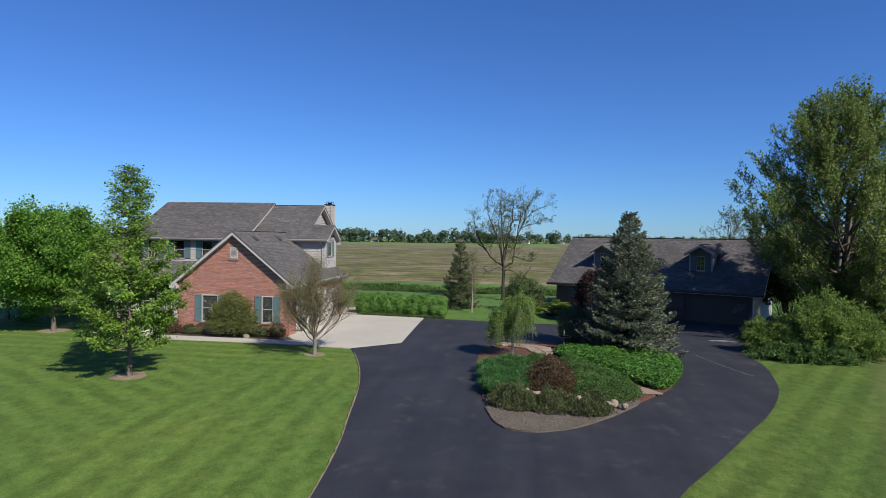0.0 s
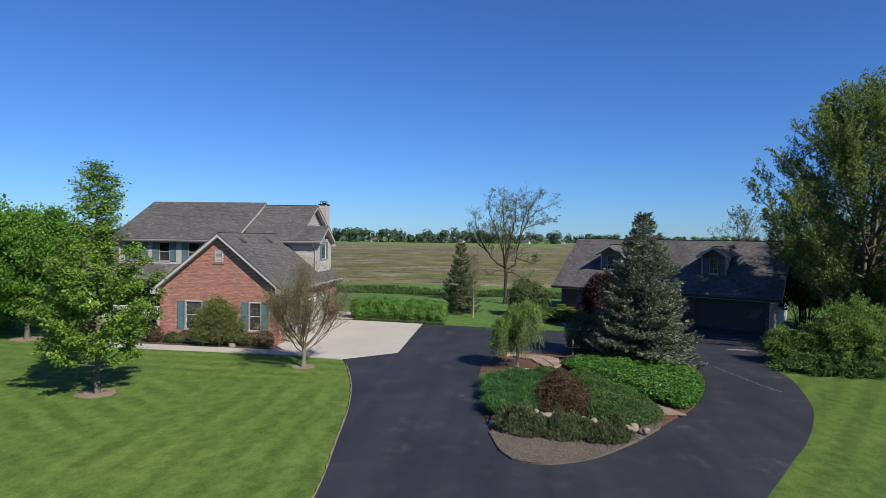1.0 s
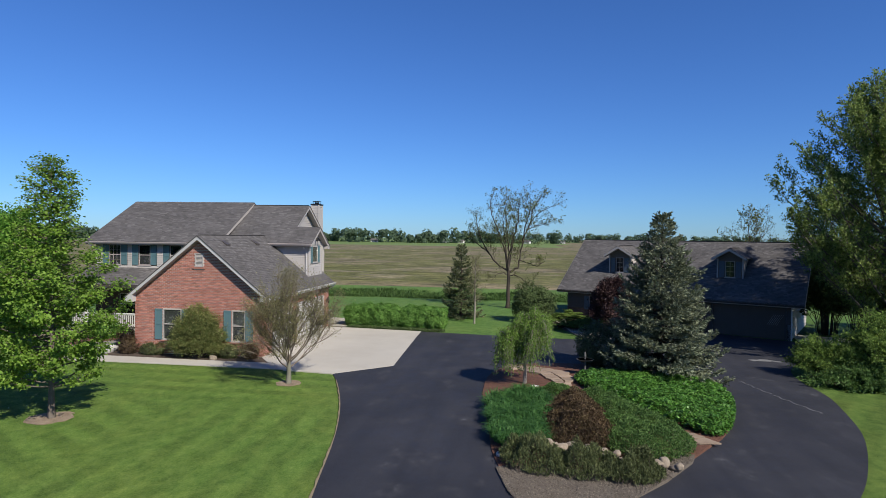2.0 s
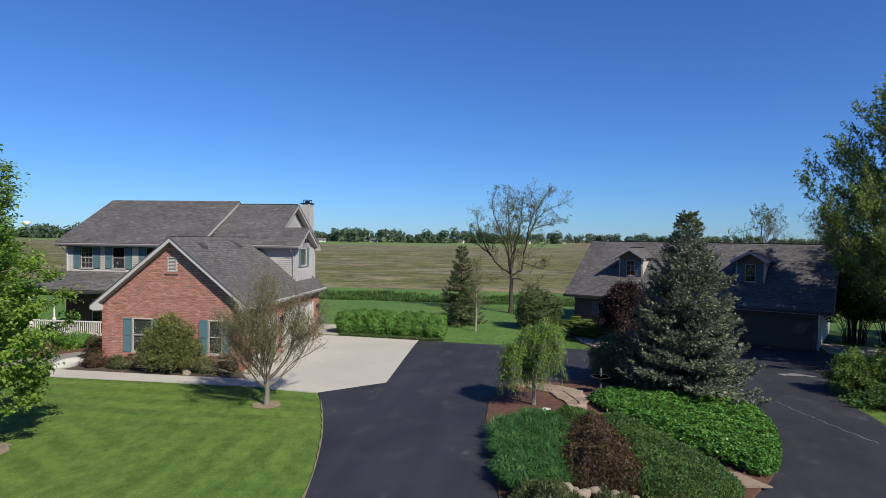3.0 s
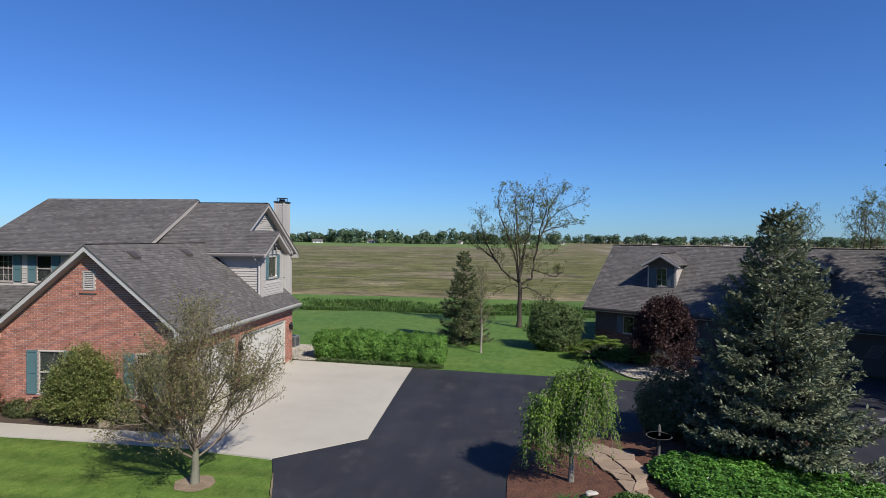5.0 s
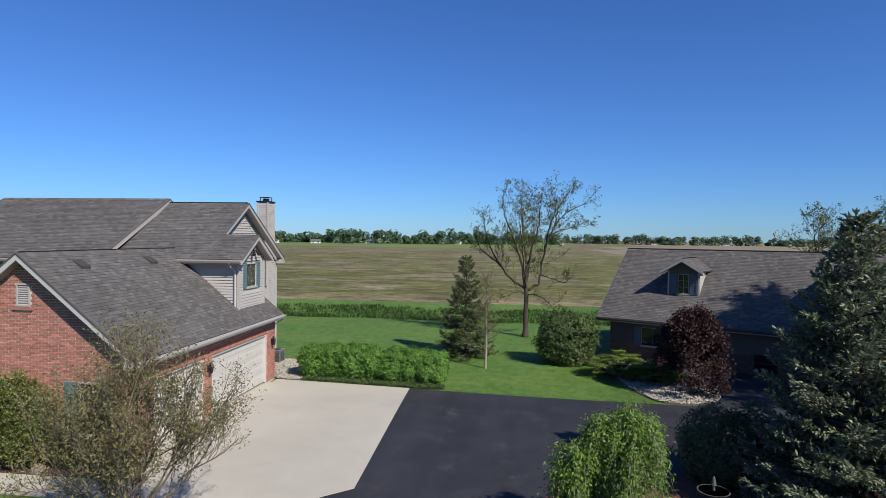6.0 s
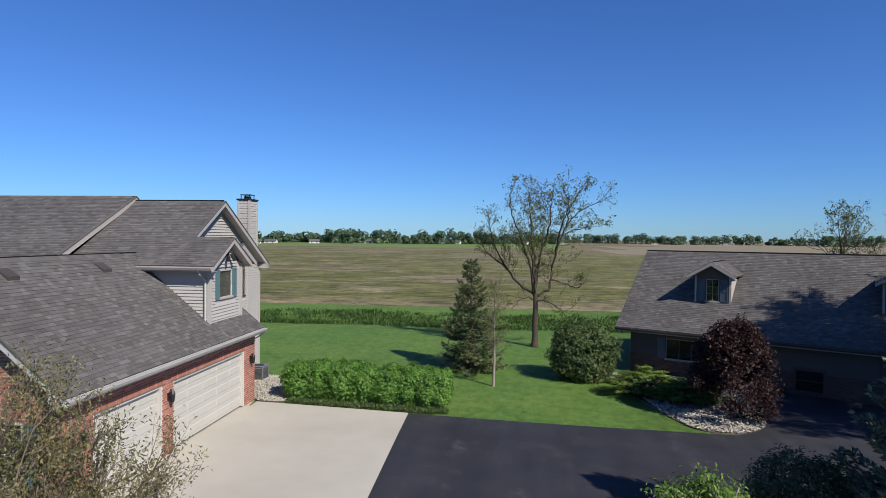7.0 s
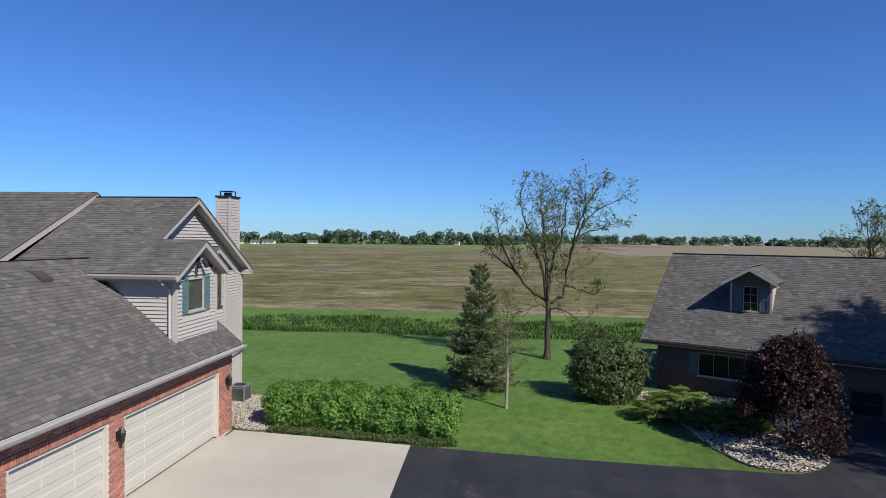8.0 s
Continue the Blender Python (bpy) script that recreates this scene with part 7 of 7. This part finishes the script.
# ---- shrubs ----
for i, x in enumerate((-9.9, -8.95, -8.05, -7.1, -6.15, -5.25, -4.35)):
    shrub("hedge_bush", "rounded bright green hedge bush beside the parking pad", (x, 45.75 - 0.045 * i + 0.05 * (i % 2)), (0.8, 0.95, 1.5 + 0.05 * (i % 3)), LEAF_HEDGE, 17000, 0.078, 120 + i, 0.62, "hedge", group="hedge along the parking pad", shell=0.7, lumps=50, boxy=0.6)
mass_planting("groundcover", "low dark green groundcover strip before the hedge", [(-10.2, 44.55), (-4.2, 44.22), (-3.6, 44.4), (-3.7, 44.85), (-10.1, 45.2)], 7000, 0.07, LEAF_SHRUB, 126, 0.1, 0.6, 0.4, "groundcover", 0.2, lambda x, y: ground_height(x, y) + 0.02)
shrub("barberry_bush", "small maroon barberry bush under a shrub", (2.60, 51.28), (0.6, 0.5, 0.75), LEAF_BARBERRY, 3500, 0.07, 151, 0.5)
shrub("dense_shrub", "large dark green rounded shrub at the building's corner", (2.05, 51.75), (2.05, 1.75, 2.95), LEAF_SHRUB, 18000, 0.13, 131, 0.5, spiky=0.35, shell=0.45)
for at, rx, ry, h, seed in (((4.35, 49.1), 1.75, 1.1, 1.2, 132), ((5.9, 48.1), 1.4, 1.0, 1.0, 133)):
    flat_juniper("golden_juniper", "low golden-green spreading juniper", at, rx, ry, h, seed)
spray_bush("lilac_bush", "tall olive-green bush before the garage window", (-14.31, 33.71), (1.5, 0.85, 2.25), LEAF_OLIVE, 180, 0.075, 134, per=27, aspect=0.45, fall=0.78, power=2.8)
shrub("barberry_bush", "small maroon barberry bush by the wall", (-18.15, 33.98), (0.6, 0.6, 1.0), LEAF_BARBERRY, 4500, 0.06, 135, 0.5)
shrub("barberry_bush", "small maroon barberry bush by the wall", (-11.74, 33.94), (0.6, 0.5, 0.95), LEAF_BARBERRY, 4500, 0.06, 136, 0.5)
shrub("low_bush", "low brownish-green bush by the wall", (-16.90, 33.98), (0.85, 0.55, 0.65), LEAF_HEATH, 4200, 0.07, 137, 0.4)
shrub("low_bush", "low brownish-green bush by the wall", (-12.87, 33.94), (0.75, 0.5, 0.7), LEAF_HEATH, 4200, 0.07, 138, 0.4)
shrub("porch_bush", "rounded light green bush before the porch", (-22.3, 38.1), (1.3, 0.75, 0.85), LEAF_HEDGE, 8000, 0.08, 139, 0.5)
shrub("barberry_bush", "small maroon barberry bush by the porch", (-24.1, 38.8), (0.4, 0.35, 0.6), LEAF_BARBERRY, 2200, 0.06, 149, 0.5)
shrub("barberry_bush", "small maroon barberry bush by the wall", (-20.35, 36.85), (0.6, 0.6, 1.1), LEAF_BARBERRY, 3800, 0.06, 140, 0.5)
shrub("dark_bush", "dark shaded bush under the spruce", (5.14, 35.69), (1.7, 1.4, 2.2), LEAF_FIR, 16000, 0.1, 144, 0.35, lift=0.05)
spray_bush("feathery_bush", "tall feathery green bush beside the drive", (17.15, 34.85), (2.3, 1.9, 3.1), LEAF_FEATHER, 120, 0.11, 141, fall=0.62, power=2.6)
spray_bush("feathery_bush", "lower feathery green bush beside the drive", (14.83, 35.6), (1.5, 1.4, 1.7), LEAF_FEATHER, 75, 0.105, 142, fall=0.62, power=2.4)
spray_bush("feathery_bush", "broad feathery green bush under the tall tree", (19.07, 35.08), (1.6, 1.5, 2.6), LEAF_FEATHER, 70, 0.12, 147)
spray_bush("spreading_yew", "low spreading dark green yew beside the drive", (16.0, 33.75), (2.75, 1.4, 0.95), LEAF_YEW, 95, 0.12, 143)
spray_bush("side_bush", "tall loose green bush at the yard's edge", (23.2, 37.0), (2.8, 2.4, 4.8), LEAF_COTTON, 90, 0.17, 145)
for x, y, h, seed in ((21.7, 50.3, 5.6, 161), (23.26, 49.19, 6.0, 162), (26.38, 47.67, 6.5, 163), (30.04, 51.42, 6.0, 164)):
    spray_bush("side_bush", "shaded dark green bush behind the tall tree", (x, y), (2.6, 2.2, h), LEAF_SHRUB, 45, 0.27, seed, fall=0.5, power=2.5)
spray_bush("side_bush", "loose green bush under the tall tree", (22.0, 40.2), (2.6, 2.3, 4.9), LEAF_COTTON, 85, 0.19, 148)
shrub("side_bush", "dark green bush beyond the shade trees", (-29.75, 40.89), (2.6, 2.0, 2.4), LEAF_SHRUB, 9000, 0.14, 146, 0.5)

# ---- beds and stones ----
tagged(sheet("ground_front_bed", [(-20.1, 33.22), (-10.49, 33.21), (-10.68, 33.70), (-11.27, 34.67), (-18.28, 34.66), (-18.36, 38.9), (-20.66, 38.9), (-20.56, 36.0), (-20.46, 35.0), (-20.22, 34.0)], 0.025, SOIL, cell=1.0), "dark mulched bed along the brick wall", "planting bed", kind="structure")
tagged(sheet("ground_porch_bed", [(-26.5, 39.6), (-21.3, 39.6), (-21.3, 37.7), (-21.4, 36.85), (-21.85, 35.95), (-22.5, 35.25), (-24.6, 36.4), (-26.6, 37.8)], 0.025, MULCH, cell=1.0), "brown mulched bed before the porch railing", "planting bed", kind="structure")
STONE_RING = smooth_ring([(2.96, 52.53), (3.50, 50.61), (4.13, 49.07), (4.41, 47.54), (4.64, 46.00), (5.32, 44.17), (6.78, 44.00), (8.06, 45.22), (8.36, 46.91), (9.37, 49.02), (10.39, 50.96), (5.47, 53.51), (3.33, 53.11)], 2)
tagged(sheet("ground_stone_bed", STONE_RING, 0.034, GRAVEL_BED, cell=1.0), "bed of pale river stones beside the garage building", "stone bed", kind="structure")
pebbles("river_stones", "pale river stones covering the bed", STONE_RING, 7500, 0.062, RIVER_STONE, 15, lambda x, y: ground_height(x, y) + 0.06, "stones")
AC_RING = smooth_ring([(-13.33, 44.94), (-11.48, 44.94), (-11.40, 44.72), (-10.48, 44.65), (-9.69, 45.08), (-9.70, 45.74), (-10.13, 47.34), (-11.26, 48.64), (-12.18, 49.20), (-13.44, 49.20)], 2)
tagged(sheet("ground_stone_bed", AC_RING, 0.05, GRAVEL_BED, cell=1.0), "bed of pale river stones by the house corner", "stone bed", kind="structure")
pebbles("river_stones", "pale river stones by the house corner", AC_RING, 5500, 0.047, RIVER_STONE, 16, lambda x, y: ground_height(x, y) + 0.06, "stones")
boulder((-19.35, 33.8), (1.6, 0.65, 0.6), PALE_ROCK, "long pale boulder beside the walk", 81)
boulder((-13.32, 33.39), (0.5, 0.35, 0.35), BOULDER, "small tan boulder at the bed's front", 82)
tagged(sheet("pavement", [(18.26, 46.14), (22.26, 44.24), (23.17, 47.98), (19.16, 49.77)], 0.03, CONCRETE, cell=1.0), "pale gravelly pad behind the building's corner", "pavement", kind="structure")


def air_conditioner():
    x, y = -12.92, 48.27
    z = ground_height(x, y)
    ob = thing("air_conditioner", "grey square air conditioner unit on the stone bed", "air conditioner", pose(x, y, z - 0.02) @ Matrix.Diagonal((0.92, 0.92, 0.76, 1)))
    bm = bmesh.new()
    box(bm, -0.38, 0.38, -0.38, 0.38, 0.05, 0.12, 0.01)
    part("pad", bm, CONCRETE, ob)
    bm = bmesh.new()
    box(bm, -0.33, 0.33, -0.33, 0.33, 0.13, 0.88, 0.02)
    body = part("body", bm, AC_METAL, ob)
    for i in range(12):
        bm = bmesh.new()
        zz = 0.2 + i * 0.052
        box(bm, -0.34, 0.34, -0.34, 0.34, zz, zz + 0.02)
        part("louvre", bm, METAL, body)
    for sx in (-1, 1):
        for sy in (-1, 1):
            bm = bmesh.new()
            box(bm, sx * 0.33 - 0.03, sx * 0.33 + 0.03, sy * 0.33 - 0.03, sy * 0.33 + 0.03, 0.12, 0.9)
            part("corner_post", bm, AC_METAL, ob)
    bm = bmesh.new()
    box(bm, -0.36, 0.36, -0.36, 0.36, 0.9, 0.94, 0.01)
    part("top_panel", bm, AC_METAL, ob)
    bm = bmesh.new()
    tube(bm, [(0, 0, 0.94), (0, 0, 0.96)], [0.27, 0.25], 18)
    part("fan_guard", bm, METAL, ob)


air_conditioner()


def bird_bath():
    x, y = 4.08, 33.13
    ob = thing("bird_bath", "grey stone bird bath with a small fountain top", "bird bath", pose(x, y, island_z(x, y)) @ Matrix.Diagonal((1, 1, 0.74, 1)))
    bm = bmesh.new()
    tube(bm, [(0, 0, -0.03), (0, 0, 0.05), (0, 0, 0.1), (0, 0, 0.75), (0, 0, 0.8)], [0.14, 0.13, 0.045, 0.04, 0.08], 12)
    part("pedestal", bm, BATH_STONE, ob, smooth=True)
    bm = bmesh.new()
    tube(bm, [(0, 0, 0.8), (0, 0, 0.84), (0, 0, 0.92), (0, 0, 0.92), (0, 0, 0.86)], [0.1, 0.26, 0.36, 0.33, 0.2], 20)
    part("bowl", bm, BATH_STONE, ob)
    bm = bmesh.new()
    tube(bm, [(0, 0, 0.85), (0, 0, 1.05), (0, 0, 1.08), (0, 0, 1.3), (0, 0, 1.36)], [0.035, 0.03, 0.06, 0.035, 0.012], 10)
    part("finial", bm, BATH_STONE, ob)


bird_bath()

# ---- ditch bank, field edge, distance ----
def ditch_grass():
    rng = np.random.default_rng(201)
    n = 82000
    x = rng.uniform(-60, 60, n)
    y = 67.4 + 8.6 * rng.random(n) + 0.5 * np.sin(x * 0.31) + 0.3 * np.sin(x * 0.83 + 1)
    clump = np.sin(x * 1.7 + 2 * np.sin(y * 0.9)) * np.sin(y * 2.3 + np.sin(x * 0.6)) + 0.6 * np.sin(x * 0.43 + y * 0.7)
    keep = rng.random(n) < 0.5 + 0.4 * clump
    x, y = x[keep], y[keep]
    z = heights(x, y) - 0.5 * np.exp(-((y - 72) / 4.0) ** 2) - 0.02
    ob = thing("ditch_grass", "band of tall dark green grass along the ditch", "grass", kind="stuff")
    blades("tall_blades", np.stack([x, y, z], axis=1), 0.34, 0.085, BLADE, ob, rng, 0.55)


ditch_grass()


def far_wood():
    rng = np.random.default_rng(202)
    ob = thing("far_wood", "distant line of green trees at the field's end", "trees", kind="stuff")
    P, N = [], []
    az = -1.05
    while az < 1.0:
        right = az > 0.06
        dist = (960 + 40 * math.sin(az * 23)) if right else 690 + 45 * math.sin(az * 5.3) + 30 * math.sin(az * 17 + 1)
        dist += rng.normal() * 18
        h = float(np.clip((12.6 + 3.2 * math.sin(az * 31) * math.sin(az * 13 + 2) + rng.normal() * 2.2) * (1.05 if right else 1.0), 5.5, 17))
        c = np.array([math.sin(az) * dist, math.cos(az) * dist, -0.3])
        n = 48
        for q in range(rng.integers(2, 6)):
            w = h * rng.uniform(0.22, 0.42)
            mid = c + np.array([rng.normal() * h * 0.22, rng.normal() * h * 0.22, h * rng.uniform(0.35, 0.72)])
            u = unit(rng.normal(size=(n, 3)))
            P.append(mid + u * np.array([w, w, w * 0.85]) * rng.uniform(0.75, 1.05, (n, 1)))
            N.append(u)
        u = unit(rng.normal(size=(60, 3)))
        P.append(c + np.array([0, 0, h * 0.2]) + u * np.array([h * 0.42, h * 0.42, h * 0.25]))
        N.append(u)
        az += h / dist * rng.uniform(0.3, 0.75) * (1.25 if right else 1.0)
    P, N = np.concatenate(P), np.concatenate(N)
    P[:, 2] = np.maximum(P[:, 2], 0.0)
    foliage("crowns", facing_leaves(P, N + np.array([0, 0, 0.2]), 2.7, rng, 0.8, 0.12), LEAF_FAR_HAZE, ob)


far_wood()


def far_house(x, y, w, d, h, turn, wall=TRIM):
    ob = thing("far_house", "small pale house far across the field", "house", pose(x, y, -0.6, 0, 0, turn), "houses beyond the field")
    bm = bmesh.new()
    prism(bm, [(-w / 2, -d / 2, 0), (-w / 2, d / 2, 0), (-w / 2, d / 2, h), (-w / 2, 0, h * 1.6), (-w / 2, -d / 2, h)], (w, 0, 0))
    part("wall", bm, wall, ob)
    for s in (-1, 1):
        bm = bmesh.new()
        prism(bm, [(-w / 2 - 0.4, s * (d / 2 + 0.5), h - 0.25), (w / 2 + 0.4, s * (d / 2 + 0.5), h - 0.25), (w / 2 + 0.4, 0, h * 1.6 + 0.1), (-w / 2 - 0.4, 0, h * 1.6 + 0.1)], (0, 0, 0.25))
        part("roof", bm, SHINGLE, ob)
    for i in range(2):
        bm = bmesh.new()
        a = -w / 2 + w * (i + 0.5) / 2
        box(bm, a - 0.5, a + 0.5, -d / 2 - 0.06, -d / 2 + 0.02, h * 0.35, h * 0.75)
        part("window", bm, DARK, ob)


def pale_crack(a, b, seed):
    """A thin pale mineral-filled crack wandering over the asphalt."""
    rng = random.Random(seed)
    a, b = Vector(a), Vector(b)
    side = Vector((-(b - a).y, (b - a).x)).normalized()
    left, right = [], []
    for i in range(25):
        p = a + (b - a) * i / 24 + side * (0.05 * math.sin(i * 0.9) + rng.uniform(-0.03, 0.03))
        w = 0.05 * rng.uniform(0.5, 1.2)
        left.append((p.x + side.x * w, p.y + side.y * w))
        right.append((p.x - side.x * w, p.y - side.y * w))
    tagged(sheet("road_crack", left + right[::-1], 0.036, CRACK, cell=2.0), "thin pale crack across the asphalt", "crack", kind="structure")


pale_crack((10.65, 33.8), (11.1, 31.7), 1)
pale_crack((11.15, 31.5), (11.85, 29.2), 2)


tagged(sheet("road_patch", smooth_ring([(12.9, 39.35), (13.2, 39.1), (13.9, 39.3), (14.5, 39.15), (14.4, 39.5), (13.8, 39.8), (13.4, 39.6)], 1), 0.037, STONE_GREY, cell=0.4, rough_edge=0.12), "pale worn concrete patch before the garage building", "patch", kind="structure")


def lawn_edge(pts, seed):
    """The dry, crumbled strip between lawn and asphalt."""
    rng = random.Random(seed)
    left, right = [], []
    for (x0, y0), (x1, y1) in zip(pts, pts[1:]):
        n = max(2, int(math.dist((x0, y0), (x1, y1)) / 0.25))
        for i in range(n):
            x, y = x0 + (x1 - x0) * i / n, y0 + (y1 - y0) * i / n
            w = rng.uniform(0, 0.05)
            left.append((x - w, y))
            right.append((x + 0.02, y))
    tagged(sheet("ground_edge", left + right[::-1], 0.042, DRY, cell=4.0), "dry pale strip between lawn and asphalt", "lawn edge", kind="structure")


EDGE = smooth_ring(ASPHALT_RING, 2, SHARP)
lawn_edge([p for p in EDGE if p[0] < -2.2 and 3 < p[1] < 31.4], 5)


def lawn_blades():
    rng = np.random.default_rng(210)
    n = 36000
    x, y = rng.uniform(-20, -2.4, n), rng.uniform(13.5, 31.6, n)
    keep = ~inside(EDGE, x + 0.06, y) & (rng.random(n) < 1.25 - 0.045 * (y - 13))
    x2, y2 = rng.uniform(4.5, 20, n // 2), rng.uniform(14, 34, n // 2)
    keep2 = ~inside(EDGE, x2 - 0.06, y2) & (rng.random(n // 2) < 1.2 - 0.045 * (y2 - 13))
    x, y = np.concatenate([x[keep], x2[keep2]]), np.concatenate([y[keep], y2[keep2]])
    ob = thing("lawn_grass", "short mown green grass blades", "grass", kind="stuff")
    blades("blade_layer", np.stack([x, y, heights(x, y) - 0.004], axis=1), 0.03, 0.016, LAWN, ob, rng, 0.7)


lawn_blades()

rng_far = random.Random(9)
for az, dist in ((-0.47, 560), (-0.445, 575), (-0.42, 560), (-0.40, 590), (-0.335, 600), (-0.25, 640), (-0.13, 640), (-0.11, 650), (-0.0, 690), (0.055, 760), (0.2, 920), (0.3, 960), (0.41, 950), (0.58, 900), (-0.62, 600), (-0.78, 620), (-0.8, 640)):
    far_house(math.sin(az) * dist, math.cos(az) * dist, rng_far.uniform(7, 11), 6, 2.4, math.degrees(-az) + rng_far.uniform(-25, 25))


def water_tower():
    ob = thing("water_tower", "white domed water tower on the horizon", "water tower", pose(-826, 900, -0.6) @ Matrix.Diagonal((0.7, 0.7, 0.85, 1)))
    bm = bmesh.new()
    tube(bm, [(0, 0, 0), (0, 0, 4), (0, 0, 19)], [4, 2.4, 2.4], 14)
    part("column", bm, TRIM, ob)
    bm = bmesh.new()
    tube(bm, [(0, 0, z) for z in (18, 20, 23, 26, 28, 28.6)], [2.5, 6.5, 8.8, 8.2, 5, 1], 18)
    part("tank", bm, TRIM, ob, smooth=True)


water_tower()


def bare_tree(at, height, seed):
    rng = np.random.default_rng(seed)
    tree = thing("bare_tree", "open tree with thin budding branches behind the building", "tree", pose(at[0], at[1], ground_height(*at) - 0.05))
    lines, tw = branching((0, 0, 0), height, 0.2, 4, rng, lambda k: height * 0.42 * math.sin(min(1, 0.3 + k * 0.7) * math.pi) ** 0.5 + 0.3, 12, 4, 0.2, 0.6, 0.12, 0.16)
    wood_part("trunk", lines, DARK_BARK, tree, 3)
    P = tw[rng.random(len(tw)) < 0.5]
    foliage("crown", leaf_array(P, 0.17, rng, 0.5), LEAF_SPARSE, tree)


bare_tree((26.5, 78.0), 9.5, 301)
bare_tree((31.0, 76.0), 10.5, 302)
bare_tree((35.5, 80.0), 10.0, 303)
shrub("field_bush", "small yellow-green bush at the field's edge", (24.0, 84.0), (2.2, 1.6, 1.6), LEAF_GOLD, 1500, 0.3, 304)
